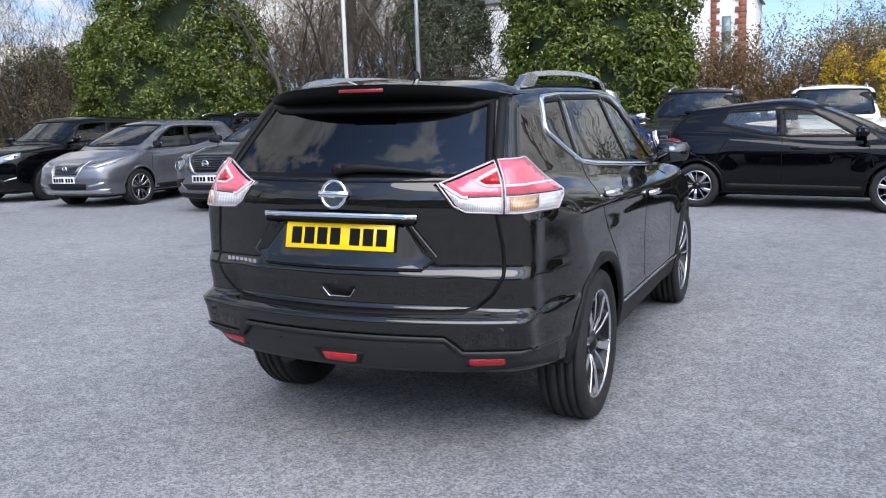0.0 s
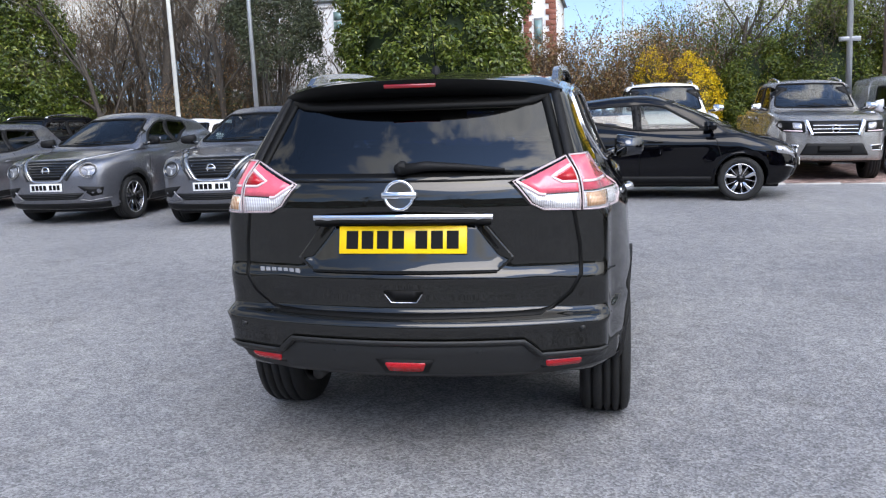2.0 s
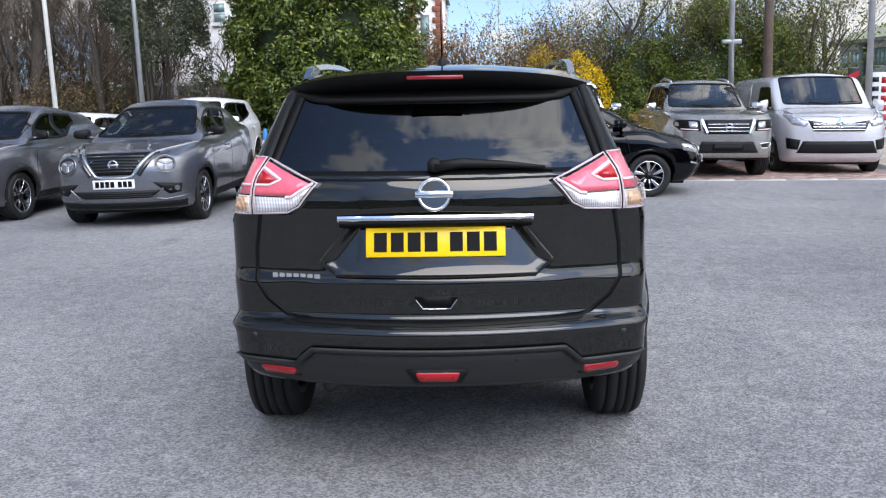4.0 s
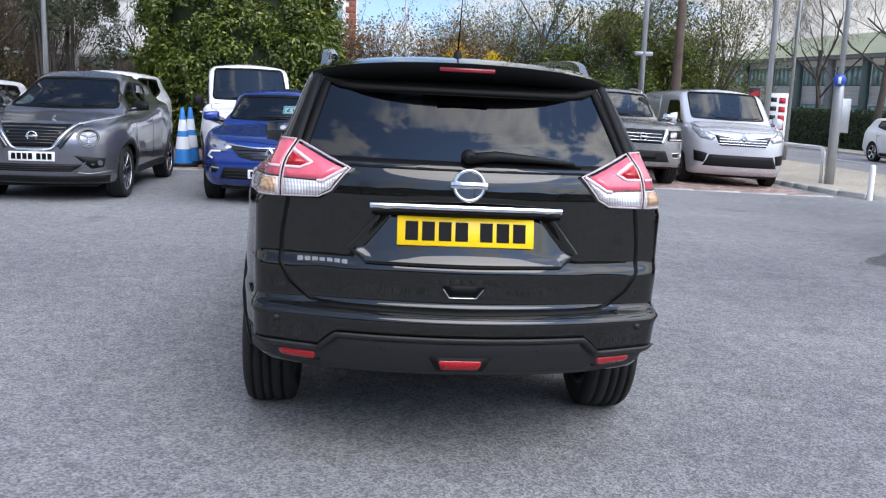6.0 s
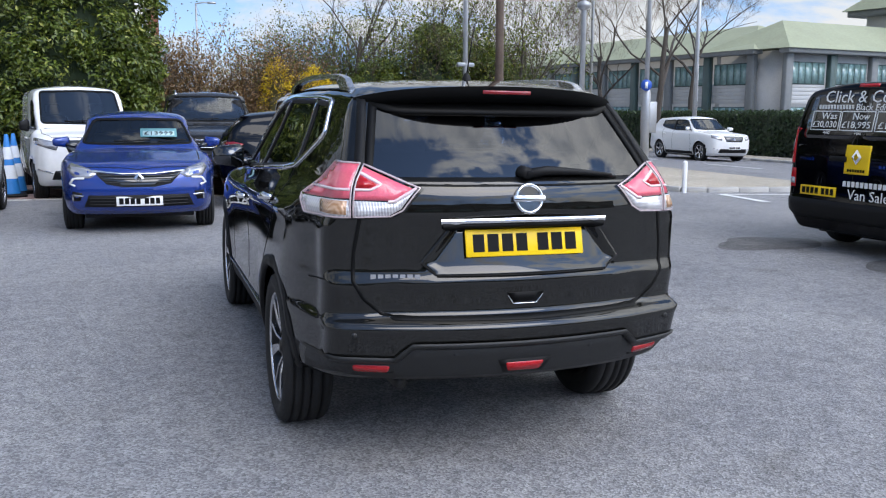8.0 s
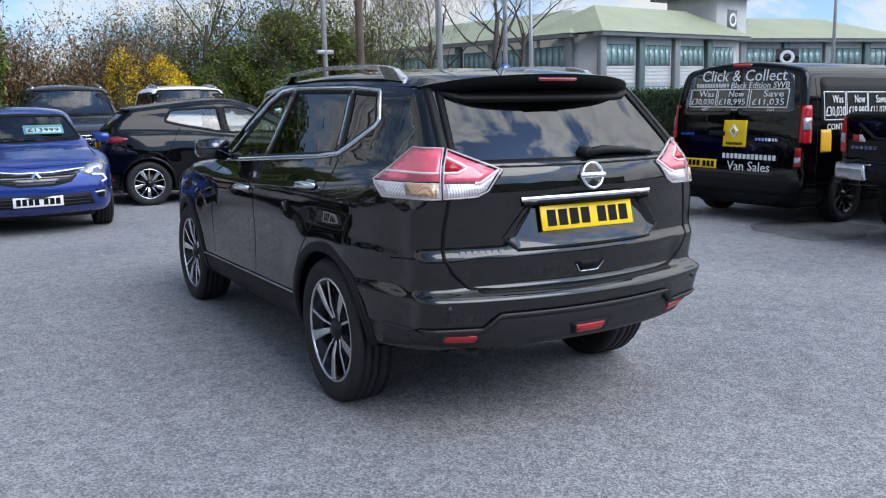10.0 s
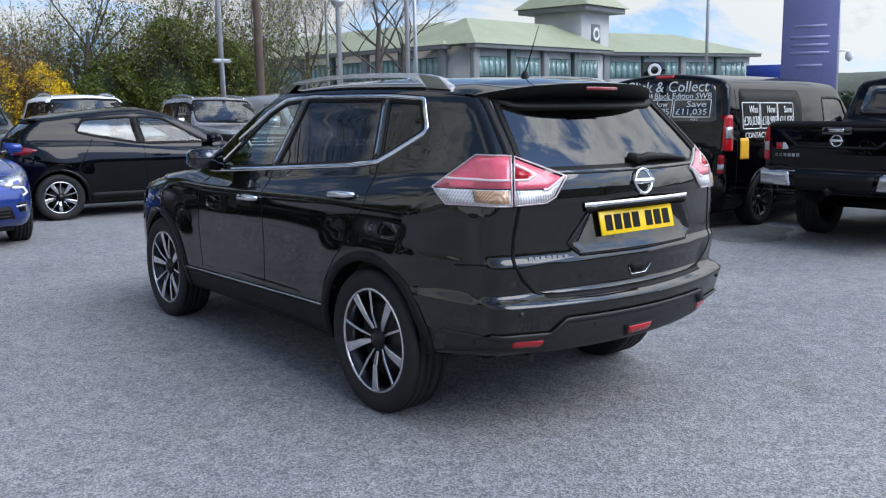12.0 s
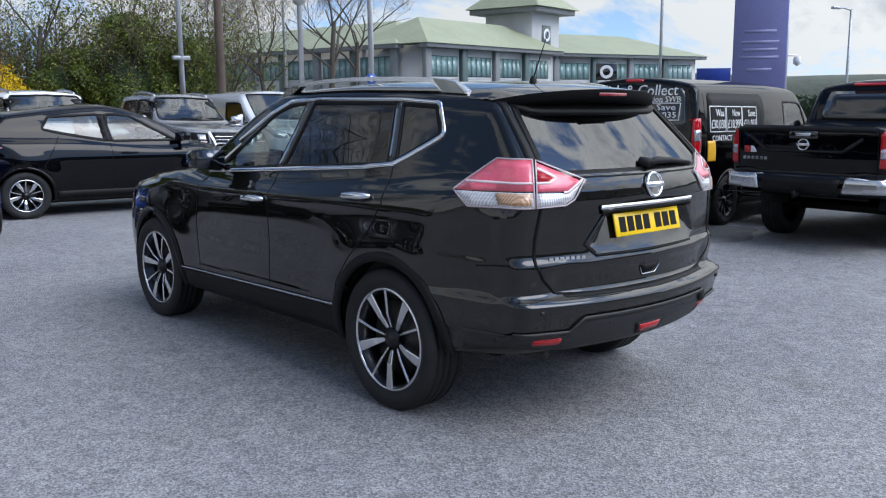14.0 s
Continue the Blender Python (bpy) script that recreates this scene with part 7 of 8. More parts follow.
def branch_tree(seed, h, spread=0.55, levels=6, trunk=0.16, lean=0.0, first=0.25, kids=(2, 4), twist=0.3, droop=0.0):
    """Limbs of a bare tree as tubes, and the places of its twig ends."""
    rng = random.Random(seed)
    limb, twig, tips = Geo(), Geo(), []

    def grow(p, d, L, r, lv):
        pts, rad, q, dd = [p], [r], Vector(p), Vector(d)
        steps = 4 if lv < 3 else (3 if lv < 4 else 2)
        for i in range(steps):
            dd = (dd + Vector((rng.uniform(-1, 1), rng.uniform(-1, 1), rng.uniform(-0.5, 0.9) - droop * lv)) * twist * (0.35 if lv == 0 else 0.6)).normalized()
            q = q + dd * L / steps
            pts.append(q.copy()); rad.append(r * (1 - 0.45 * (i + 1) / steps))
        (limb if lv < 3 else twig).tube(pts, rad, 7 if lv < 2 else (5 if lv < 3 else 3), False)
        if lv >= levels - 1:
            tips.append(q)
            return
        for _ in range(rng.randint(*kids) + (2 if lv == 0 else 0)):
            k = rng.uniform(first if lv == 0 else 0.35, 1.0)
            i = min(int(k * steps), steps - 1)
            f = k * steps - i
            s = pts[i].lerp(pts[i + 1], f) if isinstance(pts[i], Vector) else Vector(pts[i]).lerp(pts[i + 1], f)
            out = Vector((rng.uniform(-1, 1), rng.uniform(-1, 1), rng.uniform(-0.1, 0.6))).normalized()
            nd = (dd * (1 - spread) + out * spread + Vector((0, 0, 0.20 - droop))).normalized()
            grow(s, nd, L * rng.uniform(0.50, 0.80), max(rad[i] * rng.uniform(0.36, 0.58), 0.004), lv + 1)
    grow(Vector((0, 0, -0.1)), Vector((lean, 0, 1)).normalized(), h * 0.48, trunk, 0)
    return limb, twig, tips


def bare_tree(label, x, y, seed, h, leaves=None, n_leaf=0, size=0.07, category="tree", **k):
    limb, twig, tips = branch_tree(seed, h, **k)
    ob = thing("tree", label, category, pose(x, y, float(ground_z(x, y))))
    part("trunk", limb.me("trunk", BARK), ob)
    tagged(part("twig_mass", twig.me("twig_mass", TWIG), ob), kind="stuff")
    if leaves:
        rng = np.random.default_rng(seed)
        T = np.array([tuple(t) for t in tips])
        C = T[rng.integers(0, len(T), n_leaf)] + rng.normal(0, 0.22, (n_leaf, 3))
        Nn = rng.normal(size=(n_leaf, 3)) + [0, -0.4, 0.6]
        Nn /= np.linalg.norm(Nn, axis=1, keepdims=True)
        part("crown", leaf_mesh("crown", C, Nn, size, leaves, 0.5, seed), ob)
    return ob


def thicket(label, x0, x1, y, depth, h, stems, n_leaf, material, seed, size=0.07, name="hedge", rag=0.25):
    """An unclipped hedge: many upright twiggy stems, with leaves hung among them."""
    rng = np.random.default_rng(seed)
    r2 = random.Random(seed)
    ob = thing(name, label, "hedge", pose((x0 + x1) / 2, y, float(ground_z((x0 + x1) / 2, y))))
    g, tops = Geo(), []
    for _ in range(stems):
        bx, by = rng.uniform(x0, x1) - (x0 + x1) / 2, rng.uniform(-depth / 2, depth / 2)
        hh = h * (0.80 + 0.25 * math.sin(bx * 1.3 + seed) * rag * 2 + rng.uniform(-rag, rag))
        p = Vector((bx, by, -0.05))
        d = Vector((rng.normal(0, 0.22), rng.normal(0, 0.22), 1)).normalized()
        pts = [p]
        for i in range(4):
            d = (d + Vector((rng.normal(0, 0.16), rng.normal(0, 0.16), 0.05))).normalized()
            pts.append(pts[-1] + d * hh / 4)
        g.tube(pts, [0.022, 0.018, 0.013, 0.008, 0.003], 3, False)
        for _ in range(7):
            k = r2.uniform(0.8, 4.0)
            i = min(int(k), 3)
            s = pts[i].lerp(pts[i + 1], k - i)
            e = s + Vector((rng.normal(0, 0.3), rng.normal(0, 0.3), abs(rng.normal(0.35, 0.2)))) * (h / 3.0)
            g.tube([s, s.lerp(e, 0.5) + Vector((rng.normal(0, .04), rng.normal(0, .04), .03)), e], [0.009, 0.006, 0.002], 3, False)
            tops += [s, e]
    tagged(part("branchwork", g.me("branchwork", TWIG), ob), kind="stuff")
    T = np.array([tuple(t) for t in tops])
    C = T[rng.integers(0, len(T), n_leaf)] + rng.normal(0, 0.14, (n_leaf, 3))
    C = C[C[:, 2] > 0.05]
    Nn = rng.normal(size=C.shape) + [0, -0.4, 0.5]
    Nn /= np.linalg.norm(Nn, axis=1, keepdims=True)
    part("foliage", leaf_mesh("foliage", C, Nn, size, material, 0.5, seed), ob)
    return ob


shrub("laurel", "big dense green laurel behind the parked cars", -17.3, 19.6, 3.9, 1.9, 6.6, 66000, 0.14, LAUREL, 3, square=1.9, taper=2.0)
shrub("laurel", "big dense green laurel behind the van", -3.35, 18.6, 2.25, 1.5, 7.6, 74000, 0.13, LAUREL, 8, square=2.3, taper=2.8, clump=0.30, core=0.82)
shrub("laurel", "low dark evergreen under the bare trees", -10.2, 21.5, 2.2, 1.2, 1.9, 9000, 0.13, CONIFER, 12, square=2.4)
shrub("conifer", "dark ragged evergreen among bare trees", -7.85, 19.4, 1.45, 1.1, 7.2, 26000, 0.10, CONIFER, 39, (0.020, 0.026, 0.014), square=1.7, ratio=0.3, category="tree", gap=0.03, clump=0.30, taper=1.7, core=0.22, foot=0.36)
for s, (x, y, h, lab) in enumerate([(-12.2, 20.6, 9.0, "bare brown tree with tangled branches"), (-10.9, 22.0, 9.5, "bare grey tree with forked trunk"), (-9.7, 20.4, 8.0, "bare brown tree beside the lamp post"),
                                    (-13.6, 22.0, 8.5, "bare brown tree behind the laurel"), (-21.5, 21.0, 8.0, "bare brown tree at the hedge's end"), (-24.5, 20.0, 8.0, "bare thin tree in the brown hedge"),
                                    (-11.6, 24.0, 9.5, "bare tall tree in the scrub"), (-13.0, 19.6, 7.5, "bare leaning tree by the laurel"), (-6.6, 22.0, 4.0, "pale grey leafless shrub"), (-8.4, 20.2, 4.2, "thin leafless shrub under the evergreen")]):
    bare_tree(lab, x, y, 40 + s, h, spread=0.58, levels=7, kids=(2, 4), first=0.06, trunk=0.09 if s % 2 else 0.12, twist=0.36)
bare_tree("tall bare tree with a thick forked trunk", -11.75, 21.1, 71, 17.0, spread=0.60, levels=7, kids=(3, 4), first=0.22, trunk=0.21, twist=0.42)
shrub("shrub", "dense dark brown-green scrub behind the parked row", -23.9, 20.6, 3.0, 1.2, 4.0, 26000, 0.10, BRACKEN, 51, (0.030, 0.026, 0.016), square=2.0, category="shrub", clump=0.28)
thicket("brown leafless hedge behind the parked row", -30, -19.5, 20.5, 2.0, 4.3, 230, 15000, RUST, 21)
thicket("brown tangled hedge under bare trees", -13.2, -5.5, 20.6, 1.4, 2.3, 230, 16000, RUST, 22)
thicket("tall bare brown scrub behind the lamp posts", -18.0, -9.7, 25.0, 3.0, 7.5, 480, 22000, RUST, 27, 0.08)
thicket("tall bare brown scrub beyond the laurel", -34.0, -19.0, 24.0, 3.0, 6.5, 420, 14000, RUST, 28, 0.07)
thicket("rusty brown hedge with few leaves", -1.8, 3.4, 23.6, 2.4, 3.4, 340, 44000, RUST, 23, 0.085)
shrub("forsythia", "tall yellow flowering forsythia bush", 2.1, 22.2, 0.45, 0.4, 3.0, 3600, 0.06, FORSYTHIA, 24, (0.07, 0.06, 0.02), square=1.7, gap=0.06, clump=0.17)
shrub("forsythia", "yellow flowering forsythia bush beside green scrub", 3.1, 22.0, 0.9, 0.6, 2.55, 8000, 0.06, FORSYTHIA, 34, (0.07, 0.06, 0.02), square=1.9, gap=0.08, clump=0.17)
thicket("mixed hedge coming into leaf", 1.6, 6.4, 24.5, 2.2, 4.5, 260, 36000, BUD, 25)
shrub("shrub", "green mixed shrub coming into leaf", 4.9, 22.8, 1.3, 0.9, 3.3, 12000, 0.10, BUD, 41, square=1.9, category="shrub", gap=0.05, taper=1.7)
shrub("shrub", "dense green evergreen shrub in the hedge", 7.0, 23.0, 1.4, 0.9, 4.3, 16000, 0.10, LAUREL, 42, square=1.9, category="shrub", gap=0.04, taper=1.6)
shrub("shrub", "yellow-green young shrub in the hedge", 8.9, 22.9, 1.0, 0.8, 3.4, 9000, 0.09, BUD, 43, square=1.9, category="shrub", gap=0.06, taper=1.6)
thicket("green hedge coming into leaf", 5.4, 10.4, 24.2, 2.6, 4.6, 260, 46000, BUD, 26, 0.10)
for s, (x, y, h, lab) in enumerate([(4.6, 23.4, 8.0, "bare spreading tree above the hedge"), (7.2, 23.6, 8.4, "bare tree among green bushes"), (9.6, 22.8, 8.0, "bare thin-branched tree by the van"),
                                    (12.0, 27.5, 8.5, "bare street tree by the road")]):
    bare_tree(lab, x, y, 60 + s, h, BUD if s in (1, 2) else None, 2500, spread=0.52, levels=7, kids=(2, 4), first=0.15, trunk=0.085, twist=0.34)
for s, (x, y, h, lab) in enumerate([(23.0, 35.8, 13.0, "bare broad tree on the far verge"), (27.5, 50.0, 12.0, "bare tree before the office"), (28.5, 41.0, 12.0, "bare roadside tree with rising limbs")]):
    bare_tree(lab, x, y, 80 + s, h, spread=0.64, levels=7, kids=(3, 4), first=0.35, trunk=0.20, twist=0.48, droop=0.02)
# behind the camera: what the paint and the glass reflect
for s, (x, y, h) in enumerate([(-9, -20, 11), (3, -24, 12), (14, -21, 11), (-22, -12, 11), (-24, 3, 10)]):
    bare_tree("bare tree on the near side of the yard", x, y, 90 + s, h, spread=0.6, levels=6, kids=(3, 3), trunk=0.2, first=0.2, twist=0.4)
thicket("brown hedge on the near side of the yard", -30, 30, -27, 2.5, 4.0, 200, 9000, RUST, 31, 0.12)


def clipped_hedge(x0, x1, y0, y1, h, n, seed):
    ob = thing("clipped_hedge", "long dark green clipped hedge by the road", "hedge", pose(0, 0, 0))
    rng = np.random.default_rng(seed)
    ys = np.linspace(y0, y1, 60)
    V, F = [], []
    for yy in ys:
        z = float(ground_z((x0 + x1) / 2, yy))
        w = 0.05 * math.sin(yy * 1.7)
        V += [(x0 + 0.08, yy, z), (x0 + 0.06 + w, yy, z + h * 0.9), (x0 + 0.25, yy, z + h - 0.06 + w), (x1 - 0.2, yy, z + h - 0.06 + w), (x1 - 0.06, yy, z)]
    for i in range(59):
        for k in range(4):
            F.append((i * 5 + k, i * 5 + k + 1, i * 5 + 6 + k, i * 5 + 5 + k))
    # backing sheet, coloured dark for the shade between the hedge's leaves
    part("shade_core", mesh("shade_core", V, F, mat("hedge_shade", (0.02, 0.032, 0.014), 0.9, noise_scale=2, noise_amt=0.4)), ob)
    C = np.stack([np.where(rng.uniform(size=n) < 0.65, x0 + rng.normal(0.02, 0.05, n), rng.uniform(x0, x1, n)), rng.uniform(y0, y1, n), np.zeros(n)], 1)
    front = C[:, 0] < x0 + 0.15
    C[:, 2] = ground_z(C[:, 0], C[:, 1]) + np.where(front, rng.uniform(0.03, h, n), h + rng.normal(0, 0.05, n) - 0.02)
    Nn = np.where(front[:, None], [-1.0, 0, 0.3], [-0.2, 0, 1.0]) + rng.normal(0, 0.5, (n, 3))
    Nn /= np.linalg.norm(Nn, axis=1, keepdims=True)
    part("foliage", leaf_mesh("foliage", C, Nn, 0.16, CLIPPED, 0.5, seed), ob)


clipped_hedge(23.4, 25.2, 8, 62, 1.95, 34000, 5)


# ---- posts, signs, cones ----
def pole(label, x, y, h, r, material, name="lamp_post", lamp=None, base=0.0, lean=0.0, m=12):
    ob = thing(name, label, "post", pose(x, y, float(ground_z(x, y))))
    part("post", Geo().tube([(0, 0, -0.1), (lean * 0.5, 0, h * 0.5), (lean, 0, h)], [r, r * 0.85, r * 0.7], m).me("post", material), ob)
    if base:
        part("base", Geo().tube([(0, 0, -0.05), (0, 0, base), (0, 0, base + 0.06)], [r * 1.7, r * 1.7, r], m).me("base", material), ob)
    if lamp:
        dx, dy = lamp
        part("lamp_arm", Geo().tube([(lean, 0, h - 0.05), (lean + dx * 0.6, dy * 0.6, h + 0.06), (lean + dx, dy, h + 0.06)], r * 0.5, 6).me("lamp_arm", material), ob)
        a = math.degrees(math.atan2(dy, dx))
        part("lamp_head", Geo().box(-0.30, 0.30, -0.12, 0.12, -0.07, 0.07, 0.04).me("lamp_head", STEEL), ob, m=pose(lean + dx * 1.2, dy * 1.2, h + 0.05, 0, 0, a))
    return ob


pole("slim cream lamp post behind the parked cars", -8.98, 16.1, 8.0, 0.055, POLEPAINT, base=1.0)
pole("slim grey lamp post by the dark evergreen", -7.08, 16.2, 8.0, 0.055, STEEL, base=0.9)
p = pole("grey lamp post with small sensor boxes", 6.1, 17.7, 9.0, 0.07, STEEL)
part("sensor_box", Geo().box(-0.22, 0.22, -0.06, 0.06, 2.65, 2.75, 0.02).me("sensor_box", STEEL), p)
pole("brown tarred wooden telegraph pole", 6.62, 16.75, 9.5, 0.11, WOODPOLE, "telegraph_pole")
pole("thin grey lamp post by the road", 12.9, 24.0, 10.5, 0.06, STEEL)
p = pole("grey lamp post with a collar", 8.75, 16.6, 9.0, 0.075, STEEL)
part("collar", Geo().lathe([(4.05, 0.08), (4.12, 0.16), (4.22, 0.17), (4.26, 0.08)], 16, "z").me("collar", STEEL), p)
pole("tall grey lamp post across the road", 20.5, 29.1, 9.0, 0.10, STEEL, lamp=(-0.9, 0))
pole("far street lamp above the hedge", 2.2, 62.0, 8.6, 0.09, STEEL, lamp=(0.9, 0.0))
pole("far grey street lamp by the bushes", 11.5, 60.0, 9.5, 0.09, STEEL)
pole("grey flag pole behind the van", 22.6, 15.6, 9.0, 0.06, STEEL)
c = pole("grey mast with a security camera", 25.5, 12.6, 7.0, 0.10, STEEL)
part("camera_dome", Geo().lathe([(0.0, 0.10), (-0.10, 0.13), (-0.22, 0.12), (-0.30, 0.02)], 16, "z", (0.45, -0.2, 3.35)).tube([(0, 0, 3.4), (0.45, -0.2, 3.4)], 0.03, 6).me("camera_dome", WHITEPAINT), c)
pole("far street lamp with a bent arm", 47, 20.0, 7.0, 0.09, STEEL, lamp=(-0.9, 0.3))


def sign_post():
    ob = pole("tall grey post with round blue sign", 9.2, 14.35, 9.0, 0.06, STEEL, "sign_post")
    part("lower_post", Geo().tube([(0, 0, -0.05), (0, 0, 2.05), (0, 0, 2.15)], [0.10, 0.10, 0.06], 12).me("lower_post", STEEL), ob)
    part("sign_disc", Geo().lathe([(-0.12, 0.001), (-0.12, 0.12), (-0.10, 0.125), (-0.10, 0.001)], 24, "y").me("sign_disc", SIGNBLUE), ob, "round blue road sign", pose(-0.02, 0, 2.21, 0, 0, -25))
    part("sign_mark", Geo().box(-0.03, 0.03, -0.125, -0.12, -0.07, 0.07).me("sign_mark", WHITEPAINT), ob, m=pose(-0.02, 0, 2.21, 0, 0, -25))
    part("control_box", Geo().box(-0.16, 0.16, -0.1, 0.1, 1.15, 1.85, 0.02).me("control_box", STEEL), ob, m=pose(0.14, 0.1, 0))


sign_post()
hoop = thing("hoop_barrier", "white tubular hoop barrier on the kerb", "barrier", pose(9.15, 14.6, float(ground_z(9.15, 14.6)) + 0.08, 0, 0, 96))
pts = [(0, 0, 0), (0, 0, 0.62)] + [(0.12 - 0.12 * math.cos(a), 0, 0.62 + 0.12 * math.sin(a)) for a in np.linspace(0.2, math.pi / 2, 6)] + [(1.7, 0, 0.74), (1.82, 0, 0.62), (1.82, 0, 0)]
part("hoop", Geo().tube(pts, 0.04, 10).me("hoop", WHITEPAINT), hoop)
boll = thing("bollard", "short white metal bollard by the kerb", "bollard", pose(8.72, 12.0, float(ground_z(8.72, 12.0))))
part("post", Geo().lathe([(0, 0.05), (0.60, 0.05), (0.64, 0.035), (0.65, 0.001)], 16, "z").me("post", WHITEPAINT), boll)
post = thing("marker_post", "thin white post on the far verge", "post", pose(21.5, 30.5, float(ground_z(21.5, 30.5))))
part("post", Geo().tube([(0, 0, 0), (0, 0, 4.0)], 0.06, 8).me("post", WHITEPAINT), post)


def flag_sign(x, y, z0, z1, w, rot):
    ob = thing("forecourt_sign", "white upright sign with red bars", "sign", pose(x, y, float(ground_z(x, y)), 0, 0, rot))
    part("post", Geo().tube([(-w / 2, 0.03, 0), (-w / 2, 0.03, z1)], 0.03, 8).me("post", STEEL), ob)
    part("board", Geo().box(-w / 2, w / 2, -0.02, 0.02, z0, z1, 0.008).me("board", CONEWHITE), ob)
    for i in range(6):
        zz = z1 - 0.10 - i * (z1 - z0 - 0.2) / 6
        part("sign_bar", Geo().box(0.02, w / 2 - 0.05, -0.026, -0.021, zz - 0.13, zz).me("sign_bar", SIGNRED), ob, "red lettering bar")
        part("sign_bar", Geo().box(-w / 2 + 0.05, -0.03, -0.026, -0.021, zz - 0.10, zz).me("sign_bar", GREYPLASTIC), ob, "grey lettering bar")


flag_sign(9.0, 16.6, 0.55, 1.95, 0.42, -20)
sg = thing("chevron_sign", "narrow red and dark striped sign", "sign", pose(8.55, 16.9, float(ground_z(8.55, 16.9)), 0, 0, -20))
part("board", Geo().box(-0.12, 0.12, -0.02, 0.02, 0.6, 2.05, 0.006).me("board", GREYPLASTIC), sg)
for i in range(5):
    part("stripe", Geo().add([(-0.11, -0.024, 0.7 + i * 0.27), (0.11, -0.024, 0.8 + i * 0.27), (0.11, -0.024, 0.93 + i * 0.27), (-0.11, -0.024, 0.83 + i * 0.27)], [(0, 1, 2, 3)]).me("stripe", SIGNRED, False), sg)


def totem():
    ob = thing("totem_sign", "tall violet-blue totem sign", "sign", pose(24.5, 13.0, float(ground_z(24.5, 13.0)), 0, 0, -61))
    part("panel", Geo().box(-0.85, 0.85, -0.2, 0.2, 0, 8.0, 0.03).me("panel", BANNER), ob)
    for i, (z, w) in enumerate([(4.1, 0.5), (3.75, 0.6), (3.5, 0.55), (3.25, 0.6), (2.85, 0.4)]):
        part("sign_bar", Geo().box(-w, w, -0.206, -0.201, z, z + 0.10).me("sign_bar", mat("pale_violet", (0.24, 0.25, 0.44), 0.5, noise_scale=3, noise_amt=0.1)), ob)


totem()


def cone(x, y, rot):
    ob = thing("traffic_cone", "tall blue and white traffic cone on rubber base", "cone", pose(x, y, float(ground_z(x, y)) + 0.008, 0, 0, rot), "traffic cones")
    part("base", Geo().box(-0.25, 0.25, -0.25, 0.25, 0.0, 0.05, 0.02).me("base", PLASTIC), ob)
    def r(z):
        return 0.17 - 0.14 * z / 1.02
    for z0, z1, m_ in ((0.05, 0.30, CONEBLUE), (0.30, 0.52, CONEWHITE), (0.52, 0.62, CONEBLUE), (0.62, 0.82, CONEWHITE), (0.82, 1.02, CONEBLUE)):
        prof = [(z0, r(z0) + (0.003 if m_ is CONEWHITE else 0)), (z1, r(z1) + (0.003 if m_ is CONEWHITE else 0))]
        if z1 == 1.02:
            prof += [(1.03, 0.025), (1.03, 0.001)]
        part("sleeve" if m_ is CONEWHITE else "cone_band", Geo().lathe(prof, 20, "z").me("cone_band", m_), ob)


cone(-3.66, 13.0, 10)
cone(-3.62, 13.5, 30)


# ---- buildings ----
def board_sign(name, label, x, y, z, w, h, rot, board, ring=False):
    """A board on a post, with or without a white ring on it."""
    ob = thing(name, label, "sign", pose(x, y, float(ground_z(x, y)), 0, 0, rot))
    z -= float(ground_z(x, y))
    part("post", Geo().tube([(0, 0.06, -0.1), (0, 0.06, z)], 0.05, 8).me("post", SATIN), ob)
    part("board", Geo().box(-w / 2, w / 2, -0.04, 0.04, z - h / 2, z + h / 2, 0.015).me("board", board), ob)
    if ring:
        part("ring", Geo().lathe([(-0.045, h * 0.40), (-0.055, h * 0.36), (-0.055, h * 0.26), (-0.045, h * 0.22)], 24, "y", (0, 0, z)).me("ring", WHITE), ob)


board_sign("board_sign", "black board with a white ring", 38.2, 30.0, 2.9, 1.2, 0.95, -52, GLOSSBLACK, True)
board_sign("board_sign", "plain blue board by the road", 33.2, 20.0, 2.45, 1.5, 0.6, -60, mat("sign_blue", (0.012, 0.04, 0.26), 0.4, noise_scale=4, noise_amt=0.08))


def dark_patch(x, y, rx, ry, seed):
    """A darker patch of uneven outline that lies on the asphalt."""
    rng = np.random.default_rng(seed)
    ph = rng.uniform(0, 6.28, 5)
    V, F, n = [(x, y, float(ground_z(x, y)) + 0.004)], [], 48
    for i in range(n):
        a = 2 * math.pi * i / n
        r = 1 + sum(0.16 / (k + 1) * math.sin((k + 2) * a + ph[k]) for k in range(5))
        px, py = x + rx * r * math.cos(a), y + ry * r * math.sin(a)
        V.append((px, py, float(ground_z(px, py)) + 0.004))
        F.append((0, 1 + i, 1 + (i + 1) % n))
    tagged(new("dark_patch", mesh("dark_patch", V, F, DARKTOP)), kind="structure")


dark_patch(5.6, 5.5, 0.8, 0.45, 4)
dark_patch(6.1, 3.5, 0.9, 0.6, 9)


